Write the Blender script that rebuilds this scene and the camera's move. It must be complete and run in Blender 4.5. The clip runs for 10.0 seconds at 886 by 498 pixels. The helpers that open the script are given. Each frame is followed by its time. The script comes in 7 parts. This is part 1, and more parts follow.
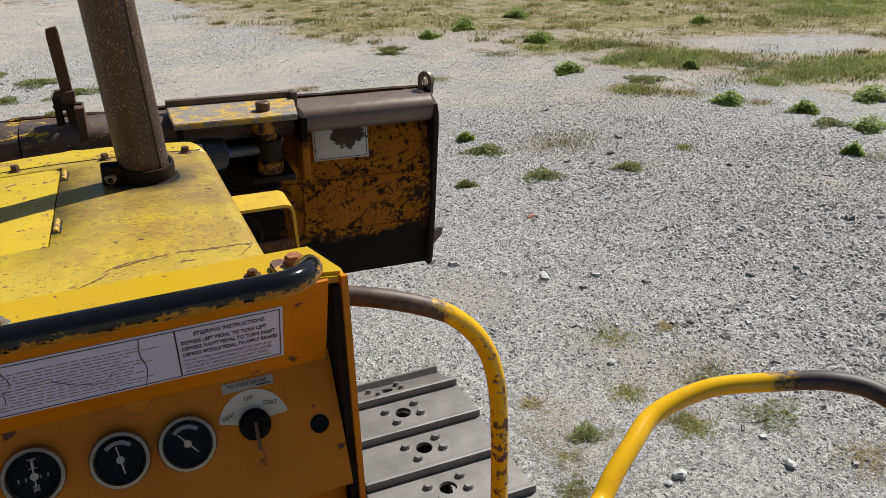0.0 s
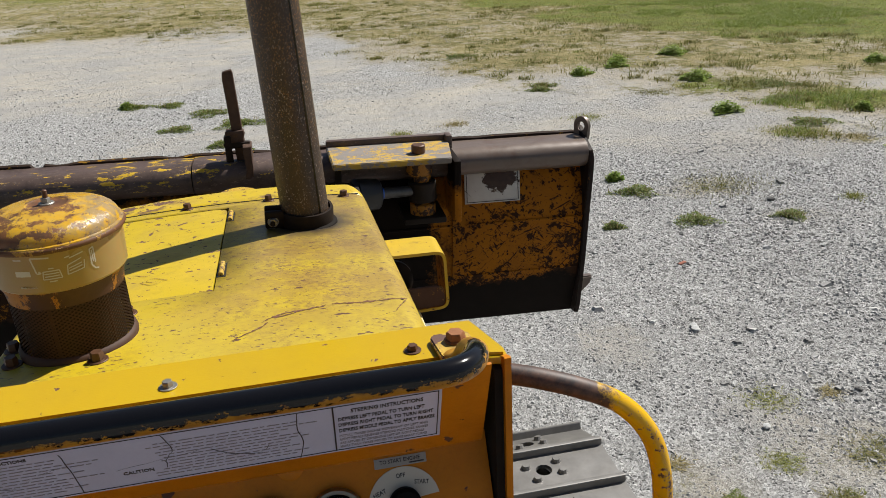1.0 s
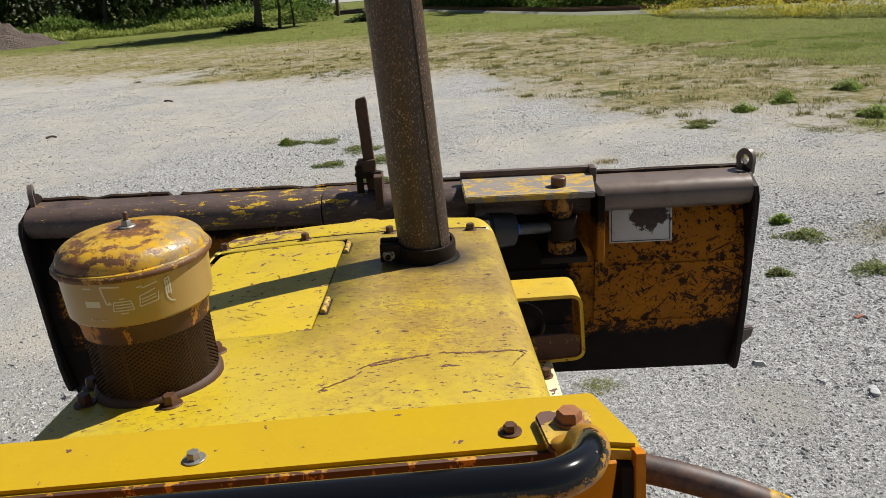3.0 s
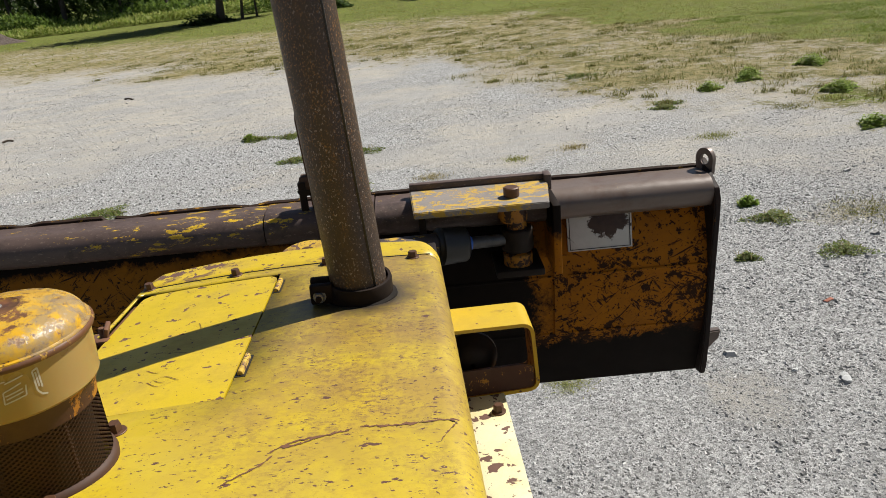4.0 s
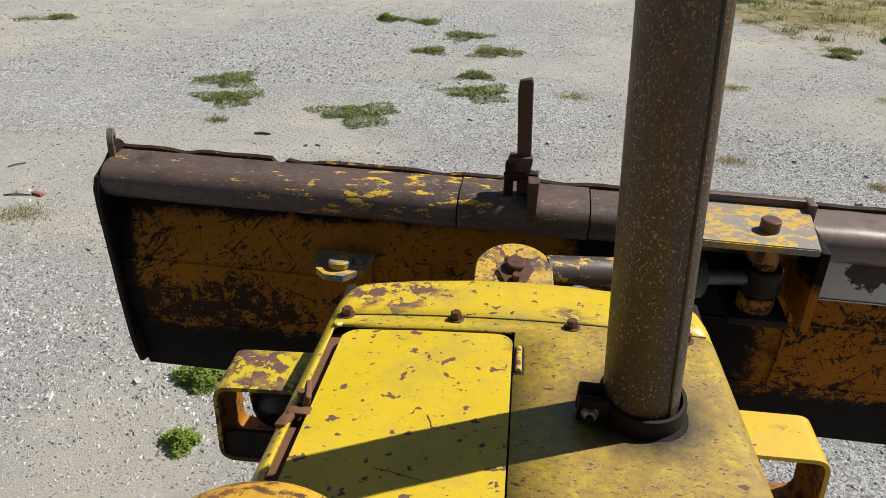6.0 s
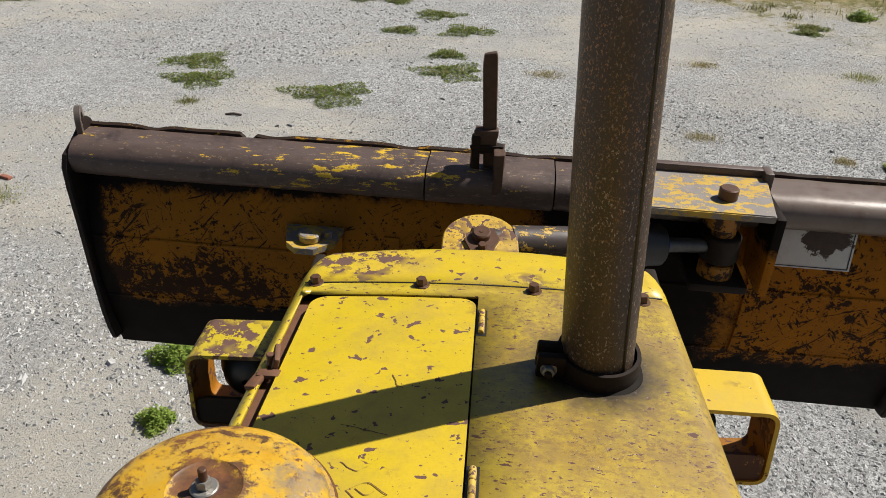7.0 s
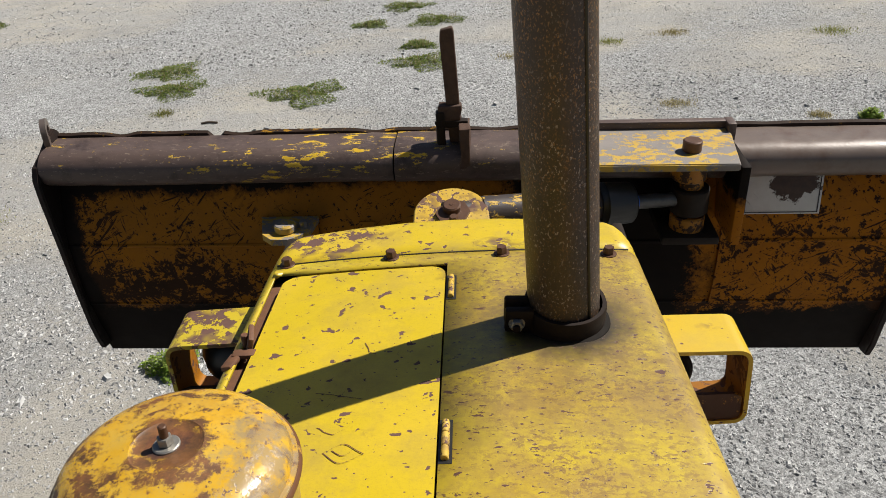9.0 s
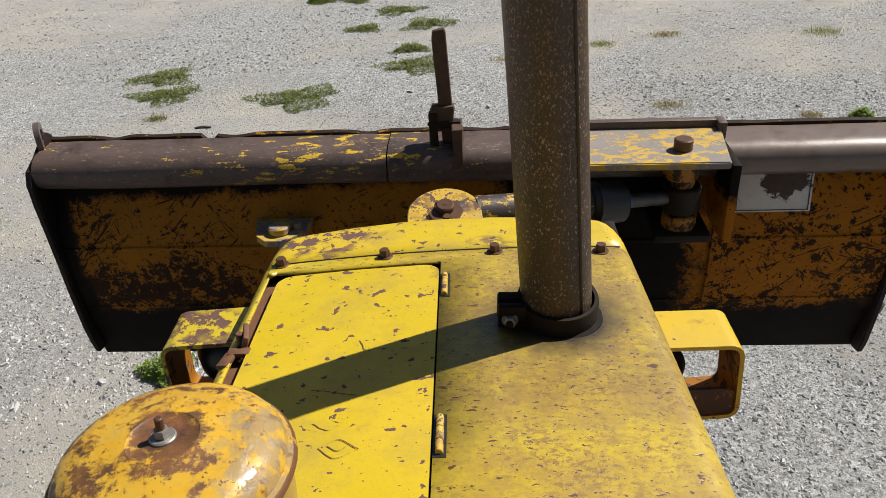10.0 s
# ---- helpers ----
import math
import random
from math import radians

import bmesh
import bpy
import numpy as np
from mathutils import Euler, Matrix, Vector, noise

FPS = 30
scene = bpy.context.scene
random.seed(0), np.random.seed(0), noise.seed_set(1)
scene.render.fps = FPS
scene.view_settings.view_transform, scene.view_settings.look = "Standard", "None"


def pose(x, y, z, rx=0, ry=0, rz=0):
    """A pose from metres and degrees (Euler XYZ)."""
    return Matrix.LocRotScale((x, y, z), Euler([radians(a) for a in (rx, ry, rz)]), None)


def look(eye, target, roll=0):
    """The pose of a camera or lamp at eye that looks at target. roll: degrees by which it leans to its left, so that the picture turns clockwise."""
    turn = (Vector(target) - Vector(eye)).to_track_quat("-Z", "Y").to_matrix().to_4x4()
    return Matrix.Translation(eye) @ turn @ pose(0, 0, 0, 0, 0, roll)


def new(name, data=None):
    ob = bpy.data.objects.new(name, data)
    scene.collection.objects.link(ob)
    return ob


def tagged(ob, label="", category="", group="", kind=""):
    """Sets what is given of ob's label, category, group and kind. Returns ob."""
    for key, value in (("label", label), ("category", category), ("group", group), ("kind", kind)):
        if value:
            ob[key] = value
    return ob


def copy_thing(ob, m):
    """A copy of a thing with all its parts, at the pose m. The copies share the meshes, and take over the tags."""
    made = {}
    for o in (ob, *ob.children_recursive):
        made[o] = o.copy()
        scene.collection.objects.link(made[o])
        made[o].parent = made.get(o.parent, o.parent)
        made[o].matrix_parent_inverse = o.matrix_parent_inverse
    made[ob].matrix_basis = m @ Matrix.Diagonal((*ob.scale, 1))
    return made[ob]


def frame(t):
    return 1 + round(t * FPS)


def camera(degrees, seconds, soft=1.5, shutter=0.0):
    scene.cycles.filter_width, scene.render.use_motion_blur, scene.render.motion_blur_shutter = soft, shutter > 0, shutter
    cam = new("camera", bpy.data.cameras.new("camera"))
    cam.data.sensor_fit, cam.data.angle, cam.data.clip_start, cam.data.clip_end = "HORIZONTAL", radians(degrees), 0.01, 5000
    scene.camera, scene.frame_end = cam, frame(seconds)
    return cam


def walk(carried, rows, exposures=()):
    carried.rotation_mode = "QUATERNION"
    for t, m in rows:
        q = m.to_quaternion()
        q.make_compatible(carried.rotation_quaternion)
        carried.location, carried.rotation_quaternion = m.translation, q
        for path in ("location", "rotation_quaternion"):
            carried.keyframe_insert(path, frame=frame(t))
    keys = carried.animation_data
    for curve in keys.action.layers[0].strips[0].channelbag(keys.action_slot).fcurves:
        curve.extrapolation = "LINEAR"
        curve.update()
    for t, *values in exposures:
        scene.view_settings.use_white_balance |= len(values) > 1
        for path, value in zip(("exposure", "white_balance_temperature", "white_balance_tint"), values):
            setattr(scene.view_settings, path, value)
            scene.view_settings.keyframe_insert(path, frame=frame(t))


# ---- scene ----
cam = camera(57.7, 10.0, soft=0.8)
PATH = [
    (0, (0.1544, -0.4568, 2.3322), (0.8220, 1.2352, 1.5006), -1.71),
    (0.5, (0.1739, -0.4304, 2.3148), (0.7029, 1.3140, 1.4918), -3.56),
    (0.7, (0.1670, -0.3830, 2.3460), (0.5470, 1.4250, 1.5790), -3.90),
    (1, (0.1464, -0.3871, 2.3586), (0.4959, 1.4357, 1.6135), -2.98),
    (1.2, (0.1290, -0.3670, 2.3430), (0.4540, 1.4640, 1.6070), -2.10),
    (1.5, (0.1086, -0.3283, 2.3565), (0.3080, 1.5271, 1.6371), -2.03),
    (2, (0.1160, -0.2860, 2.3338), (0.2323, 1.5811, 1.6264), -2.44),
    (2.5, (0.1868, -0.2282, 2.3071), (0.1881, 1.6714, 1.6814), -4.48),
    (3, (0.2096, -0.2007, 2.2856), (0.2060, 1.6964, 1.6525), -4.85),
    (3.2, (0.2338, -0.1837, 2.2769), (0.2675, 1.7084, 1.6295), -4.60),
    (4.3, (0.2999, -0.0200, 2.3430), (0.3497, 1.8618, 1.6675), -6.95),
    (4.5, (0.2465, 0.0109, 2.3144), (0.2921, 1.9078, 1.6821), -5.18),
    (4.8, (0.1160, 0.1530, 2.3950), (0.0960, 2.0330, 1.7140), 0.80),
    (5, (0.0797, 0.2272, 2.4490), (0.0483, 2.0980, 1.7424), 0.30),
    (5.2, (0.0280, 0.2890, 2.4930), (-0.0050, 2.1420, 1.7390), 0.20),
    (5.5, (-0.0141, 0.4089, 2.4976), (-0.2083, 2.1998, 1.6288), -0.33),
    (5.7, (-0.0194, 0.4314, 2.4871), (-0.2196, 2.2070, 1.5886), 0.20),
    (6.8, (0.0026, 0.3857, 2.4758), (-0.1184, 2.1427, 1.5281), 1.25),
    (7, (0.0070, 0.3822, 2.4761), (-0.1112, 2.1344, 1.5191), 0.83),
    (7.5, (0.0167, 0.3731, 2.4672), (-0.0954, 2.1207, 1.5011), -0.41),
    (8, (0.0237, 0.3728, 2.4615), (-0.0849, 2.1169, 1.4888), -1.55),
    (8.5, (0.0353, 0.3617, 2.4555), (-0.0763, 2.1018, 1.4758), -3.17),
    (9, (0.0549, 0.3469, 2.4481), (-0.0469, 2.0913, 1.4750), -4.19),
    (9.5, (0.0423, 0.3491, 2.4386), (-0.0502, 2.0992, 1.4750), -4.19),
    (10, (0.0572, 0.3342, 2.4440), (-0.0309, 2.0834, 1.4784), -4.43),
]
walk(cam, [(t, look(e, g, r)) for t, e, g, r in PATH], [(0.0, 0.62), (5.5, 0.62), (7.0, 0.58), (10.0, 0.58)])

# ---- world and sun ----
SUN_EL, SUN_AZ = radians(50.0), math.atan2(0.90, 0.405)   # azimuth from +y towards +x
world = bpy.data.worlds.new("sky")
scene.world = world
world.use_nodes = True
wn = world.node_tree
sky = wn.nodes.new("ShaderNodeTexSky")
sky.sky_type, sky.sun_disc = "NISHITA", False
sky.sun_elevation, sky.sun_rotation = SUN_EL, SUN_AZ
wn.links.new(sky.outputs[0], wn.nodes["Background"].inputs[0])
wn.nodes["Background"].inputs[1].default_value = 0.040
sun_data = bpy.data.lights.new("sun", "SUN")
sun_data.energy, sun_data.angle, sun_data.color = 5.0, radians(0.53), (1.0, 0.965, 0.90)
sun = new("sun", sun_data)
sun_dir = Vector((math.sin(SUN_AZ) * math.cos(SUN_EL), math.cos(SUN_AZ) * math.cos(SUN_EL), math.sin(SUN_EL)))
sun.matrix_world = look(sun_dir * 60, (0, 0, 0))

# ---- materials ----


class Nodes:
    """A small builder for node materials in object space."""

    def __init__(self, name):
        self.mat = bpy.data.materials.new(name)
        self.mat.use_nodes = True
        self.t = self.mat.node_tree
        self.b = self.t.nodes["Principled BSDF"]
        self.co = self.t.nodes.new("ShaderNodeTexCoord").outputs["Object"]

    def put(self, kind, ins=(), operation="", feature="", data_type="", attribute_name=""):
        n = self.t.nodes.new("ShaderNode" + kind)
        if operation:
            n.operation = operation
        if feature:
            n.feature = feature
        if data_type:
            n.data_type = data_type
        if attribute_name:
            n.attribute_name = attribute_name
        for k, v in (ins.items() if isinstance(ins, dict) else ()):
            self.set(n.inputs[k], v)
        return n

    def set(self, sock, v):
        if isinstance(v, bpy.types.NodeSocket):
            self.t.links.new(v, sock)
        elif isinstance(v, tuple) and len(v) == 3 and sock.type == "RGBA":
            sock.default_value = (*v, 1)
        else:
            sock.default_value = v

    def mapped(self, scale=(1, 1, 1), loc=(0, 0, 0), rot=(0, 0, 0)):
        m = self.put("Mapping", {"Vector": self.co})
        m.inputs["Scale"].default_value, m.inputs["Location"].default_value, m.inputs["Rotation"].default_value = scale, loc, rot
        return m.outputs[0]

    def streak(self, turn, scale, loc=(0, 0, 0), axis=1):
        """Coordinates turned first and stretched after, for slanting scratches."""
        rot = [0, 0, 0]
        rot[axis] = turn
        a = self.put("Mapping", {"Vector": self.co})
        a.inputs["Rotation"].default_value, a.inputs["Location"].default_value = rot, loc
        b = self.put("Mapping", {"Vector": a.outputs[0]})
        b.inputs["Scale"].default_value = scale
        return b.outputs[0]

    def noise(self, scale, detail=4.0, rough=0.55, vec=None, distort=0.0):
        return self.put("TexNoise", {"Vector": vec or self.co, "Scale": scale, "Detail": detail, "Roughness": rough, "Distortion": distort}).outputs["Fac"]

    def voronoi(self, scale, vec=None, feature="F1", out="Distance"):
        return self.put("TexVoronoi", {"Vector": vec or self.co, "Scale": scale}, feature=feature).outputs[out]

    def ramp(self, fac, lo, hi, a=0.0, b=1.0):
        return self.put("MapRange", {"Value": fac, "From Min": lo, "From Max": hi, "To Min": a, "To Max": b}).outputs[0]

    def math(self, op, a, b=0.0):
        n = self.put("Math", operation=op)
        self.set(n.inputs[0], a), self.set(n.inputs[1], b)
        return n.outputs[0]

    def mix(self, fac, a, b):
        n = self.put("Mix", data_type="RGBA")
        self.set(n.inputs[0], fac), self.set(n.inputs[6], a), self.set(n.inputs[7], b)
        return n.outputs[2]

    def axis(self, which):
        return self.put("SeparateXYZ", {"Vector": self.co}).outputs[which]

    def bump(self, height, strength, distance):
        return self.put("Bump", {"Height": height, "Strength": strength, "Distance": distance}).outputs[0]

    def out(self, color, rough, metal=0.0, normal=None, **more):
        self.set(self.b.inputs["Base Color"], color), self.set(self.b.inputs["Roughness"], rough), self.set(self.b.inputs["Metallic"], metal)
        if normal:
            self.set(self.b.inputs["Normal"], normal)
        for k, v in more.items():
            self.set(self.b.inputs[k.replace("_", " ")], v)
        return self.mat


RUST_A, RUST_B = (0.070, 0.034, 0.025), (0.130, 0.062, 0.042)


def rust_colour(n, scale=60):
    return n.mix(n.noise(scale, 5, 0.7), RUST_A, RUST_B)


def paint(name, base, pale, dirt, chips=0.60, chip_scale=26, dirt_amount=0.5, big=0.66, gloss=0.38, spec=0.5):
    """Old machine paint: faded patches, brown dust, rust chips at two sizes."""
    n = Nodes(name)
    col = n.mix(n.ramp(n.noise(5, 5, 0.6), 0.35, 0.68), base, pale)
    dust = n.ramp(n.noise(9, 8, 0.72), 0.46, 0.72, 0, dirt_amount)
    col = n.mix(dust, col, dirt)
    col = n.mix(n.ramp(n.noise(240, 3, 0.8), 0.5, 0.75, 0, dirt_amount * 0.55), col, dirt)
    small = n.ramp(n.noise(chip_scale, 3, 0.5, distort=0.3), chips, chips + 0.015)
    tiny = n.ramp(n.noise(chip_scale * 3.2, 2, 0.5), chips + 0.07, chips + 0.085)
    large = n.math("MULTIPLY", n.ramp(n.noise(4.3, 4, 0.6), big - 0.08, big), n.ramp(n.noise(34, 4, 0.7), 0.47, 0.50))
    chip = n.math("MAXIMUM", n.math("MAXIMUM", small, tiny), large)
    col = n.mix(chip, col, rust_colour(n))
    grain = n.math("ADD", n.math("MULTIPLY", n.noise(420, 2), 0.25), n.math("MULTIPLY", chip, -1.0))
    rough = n.math("MAXIMUM", n.math("ADD", n.math("MULTIPLY", dust, 0.5), gloss), n.math("MULTIPLY", chip, 0.8))
    return n.out(col, rough, 0.0, n.bump(grain, 0.35, 0.0012), Specular_IOR_Level=spec)


def scraped(name, paint_col, steel, keep=0.5, stretch=(1, 1, 1), scale=9, metal=0.25, rough=0.5, rust=0.45, spec=0.35):
    """Worn steel with leftovers of paint."""
    n = Nodes(name)
    v = n.mapped(stretch)
    s = n.mix(n.noise(14, 6, 0.7, v), steel, (steel[0] * 1.6 + 0.004, steel[1] * 1.5 + 0.003, steel[2] * 1.5 + 0.002))
    s = n.mix(n.ramp(n.noise(6, 6, 0.7), 0.52, 0.72, 0, rust), s, (0.085, 0.040, 0.022))
    area = n.math("MULTIPLY", n.math("SUBTRACT", n.noise(3.6, 3, 0.6, v), 0.5), 0.24)
    m = n.ramp(n.math("ADD", n.noise(scale, 10, 0.74, v), area), keep, keep + 0.02)
    tone = n.mix(n.noise(30, 4), paint_col, (paint_col[0] * 0.7, paint_col[1] * 0.62, paint_col[2]))
    col = n.mix(m, s, tone)
    h = n.math("ADD", n.math("MULTIPLY", n.noise(160, 3), 0.4), m)
    return n.out(col, n.math("ADD", n.math("MULTIPLY", n.noise(35, 3), 0.3), rough - 0.15), n.math("MULTIPLY", n.math("SUBTRACT", 1.0, m), metal), n.bump(h, 0.4, 0.0015), Specular_IOR_Level=spec)


YEL, PALE, DIRT = (0.472, 0.338, 0.005), (0.445, 0.342, 0.026), (0.172, 0.112, 0.046)


def hood_material():
    """Hood paint with soot spread about the stack and a brown heat-stained side."""
    n = Nodes("hood_paint")
    x, y = n.axis(0), n.axis(1)
    col = n.mix(n.ramp(n.noise(5, 5, 0.6), 0.35, 0.70), YEL, PALE)
    col = n.mix(n.ramp(n.noise(30, 6, 0.7), 0.42, 0.75, 0, 0.35), col, (0.475, 0.324, 0.036))
    side = n.math("MULTIPLY", n.ramp(n.math("ADD", x, n.math("MULTIPLY", n.noise(6), 0.2)), -0.05, 0.20, 0.15, 1), n.ramp(y, 0.60, 1.0, 0.25, 1))
    blot = n.math("MULTIPLY", n.ramp(n.noise(7, 10, 0.80), 0.38, 0.56, 0.08, 0.82), side)
    cluster = n.ramp(n.noise(8, 6, 0.7), 0.40, 0.58, 0.10, 1.0)
    fine = n.ramp(n.noise(95, 7, 0.80, n.mapped((0.85, 1.1, 1))), 0.505, 0.545)
    speck = n.math("MULTIPLY", n.math("MULTIPLY", fine, cluster), n.math("MAXIMUM", n.math("MULTIPLY", side, 0.85), 0.30))
    col = n.mix(blot, col, (0.272, 0.170, 0.040))
    col = n.mix(speck, col, (0.190, 0.112, 0.036))
    dx, dy = n.math("SUBTRACT", x, 0.175), n.math("SUBTRACT", y, 1.39)
    r = n.math("SQRT", n.math("ADD", n.math("POWER", dx, 2.0), n.math("POWER", dy, 2.0)))
    soot = n.ramp(n.math("ADD", r, n.math("MULTIPLY", n.noise(24, 5, 0.7), 0.05)), 0.095, 0.150, 0.95, 0.0)
    halo = n.math("MULTIPLY", n.ramp(r, 0.10, 0.36, 1.0, 0.0), n.ramp(n.noise(40, 10, 0.80), 0.38, 0.58, 0.10, 0.75))
    col = n.mix(halo, col, (0.155, 0.100, 0.040))
    col = n.mix(soot, col, (0.025, 0.019, 0.014))
    chip = n.math("MAXIMUM", n.ramp(n.noise(48, 4, 0.6, n.mapped((0.75, 1.2, 1)), 0.3), 0.665, 0.678), n.ramp(n.noise(125, 3, 0.6, n.mapped((0.75, 1.25, 1))), 0.632, 0.648))
    streak = n.ramp(n.noise(22, 5, 0.65, n.mapped((1, 3.2, 1))), 0.68, 0.70)
    chip = n.math("MAXIMUM", chip, streak)
    col = n.mix(chip, col, rust_colour(n))
    h = n.math("SUBTRACT", n.math("MULTIPLY", n.noise(380, 2), 0.2), chip)
    return n.out(col, n.math("ADD", n.math("MULTIPLY", n.noise(12, 6, 0.7), 0.28), 0.26), 0.0, n.bump(h, 0.3, 0.001), Specular_IOR_Level=0.6)


def blade_back():
    """Orange paint, scratched and blotched to dark steel, bare along the foot; the middle is blackened for grease and
    shade, the top for the beam's shade.
    """
    n = Nodes("blade_back_paint")
    x, z = n.axis(0), n.axis(2)
    col = n.mix(n.ramp(n.noise(5, 6, 0.65), 0.35, 0.7), (0.385, 0.138, 0.007), (0.300, 0.108, 0.009))
    col = n.mix(n.ramp(n.noise(12, 9, 0.8), 0.42, 0.74, 0, 0.65), col, (0.190, 0.078, 0.016))
    col = n.mix(n.ramp(x, -0.3, 0.4, 0.30, 0.0), col, (0.200, 0.092, 0.012))
    rag = n.math("ADD", n.math("MULTIPLY", n.math("SUBTRACT", n.noise(7, 9, 0.72), 0.5), 0.20), n.math("MULTIPLY", n.math("SUBTRACT", n.noise(60, 5, 0.75), 0.5), 0.11))
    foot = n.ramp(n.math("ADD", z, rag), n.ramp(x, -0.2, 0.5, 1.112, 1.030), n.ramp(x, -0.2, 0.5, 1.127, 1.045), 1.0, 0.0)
    # black middle: grease, with the shade there painted in
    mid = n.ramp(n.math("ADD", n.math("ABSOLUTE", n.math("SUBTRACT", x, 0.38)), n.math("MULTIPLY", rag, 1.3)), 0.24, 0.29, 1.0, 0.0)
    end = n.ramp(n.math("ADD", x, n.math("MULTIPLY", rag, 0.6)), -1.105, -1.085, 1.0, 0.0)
    # black band painted for the shade below the top beam
    beam_shade = n.ramp(n.math("ADD", z, n.math("MULTIPLY", rag, 0.5)), 1.475, 1.500)
    black = n.math("MAXIMUM", n.math("MAXIMUM", foot, mid), n.math("MAXIMUM", end, beam_shade))
    bx, bz = n.math("MULTIPLY", n.math("ADD", x, 0.86), 3.4), n.math("MULTIPLY", n.math("SUBTRACT", z, 1.205), 9.0)
    blot = n.ramp(n.math("ADD", n.math("POWER", bx, 2.0), n.math("POWER", bz, 2.0)), 0.0, 1.4, 0.17, 0.0)
    ex, ez = n.math("MULTIPLY", n.math("SUBTRACT", x, 0.92), 3.6), n.math("MULTIPLY", n.math("SUBTRACT", z, 1.235), 7.0)
    blot = n.math("ADD", blot, n.ramp(n.math("ADD", n.math("POWER", ex, 2.0), n.math("POWER", ez, 2.0)), 0.0, 1.6, 0.075, 0.0))
    low = n.ramp(z, 1.05, 1.14, 0.09, 0.0)
    side = n.math("MAXIMUM", n.ramp(x, 1.05, 1.19, 0.0, 0.11), n.ramp(x, -1.12, -0.95, 0.14, 0.0))
    bias = n.math("ADD", n.math("ADD", blot, low), side)
    clump = n.math("MULTIPLY", n.math("SUBTRACT", n.noise(4.5, 4, 0.6), 0.5), 0.36)
    flake = n.ramp(n.math("ADD", n.math("ADD", n.noise(30, 7, 0.74), clump), bias), 0.618, 0.633)
    fleck = n.ramp(n.math("ADD", n.math("ADD", n.noise(75, 4, 0.62, n.mapped(loc=(3, 0, 1))), n.math("MULTIPLY", clump, 0.6)), n.math("MULTIPLY", bias, 0.5)), 0.630, 0.650)
    bare = n.math("MAXIMUM", n.math("MAXIMUM", flake, fleck), black)
    for k, (turn, s, lim) in enumerate(((0.6, 52, 0.600), (-0.75, 58, 0.600), (1.15, 48, 0.603), (-1.25, 55, 0.603), (0.1, 62, 0.635))):
        sc = n.noise(1.0, 5, 0.66, n.streak(turn, (s, 1, 8.0), (k * 7, 0, 0)), 0.55)
        near = n.ramp(n.math("ADD", n.noise(5.5, 4, 0.6, n.mapped((1, 1, 1), (k * 3.0, 0, 0))), n.math("MULTIPLY", bias, 0.8)), 0.50, 0.56)
        bare = n.math("MAXIMUM", bare, n.math("MULTIPLY", n.ramp(sc, lim, lim + 0.02), near))
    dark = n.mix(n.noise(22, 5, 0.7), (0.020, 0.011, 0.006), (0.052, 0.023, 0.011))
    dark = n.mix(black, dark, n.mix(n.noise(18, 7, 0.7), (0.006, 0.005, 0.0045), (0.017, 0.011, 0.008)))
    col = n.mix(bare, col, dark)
    h = n.math("SUBTRACT", n.math("MULTIPLY", n.noise(200, 2), 0.2), n.math("MULTIPLY", bare, n.math("SUBTRACT", 1.0, black)))
    return n.out(col, n.math("ADD", n.math("MULTIPLY", n.noise(20, 4), 0.3), 0.5), 0.0, n.bump(h, 0.35, 0.0012), Specular_IOR_Level=0.07)


def tube_material():
    """Brown scraped steel with flat flakes of yellow left along the crown, thickest towards the middle."""
    n = Nodes("tube_steel")
    x, z = n.axis(0), n.axis(2)
    v = n.mapped((0.32, 1, 1))
    col = n.mix(n.noise(26, 8, 0.75, v), (0.046, 0.032, 0.028), (0.128, 0.086, 0.070))
    col = n.mix(n.ramp(n.noise(9, 8, 0.75), 0.50, 0.66, 0, 0.8), col, (0.030, 0.019, 0.016))
    col = n.mix(n.ramp(n.noise(150, 4, 0.7, v), 0.60, 0.66, 0, 0.7), col, (0.22, 0.165, 0.125))
    place = n.math("ADD", n.ramp(n.math("ABSOLUTE", n.math("ADD", x, 0.28)), 0.20, 0.65, 0.035, -0.045), n.ramp(z, 1.52, 1.57, -0.10, 0.0))
    area = n.math("MULTIPLY", n.math("SUBTRACT", n.noise(5, 4, 0.6, v), 0.5), 0.34)
    flake = n.ramp(n.math("ADD", n.math("ADD", n.noise(46, 9, 0.72, v), place), area), 0.610, 0.625)
    yellow = n.mix(n.noise(40, 5, 0.7), (0.60, 0.40, 0.020), (0.42, 0.24, 0.014))
    col = n.mix(flake, col, yellow)
    h = n.math("ADD", n.math("MULTIPLY", n.noise(160, 3), 0.4), flake)
    return n.out(col, n.math("ADD", n.math("MULTIPLY", n.noise(35, 3), 0.3), 0.33), 0.1, n.bump(h, 0.4, 0.0015), Specular_IOR_Level=0.4)


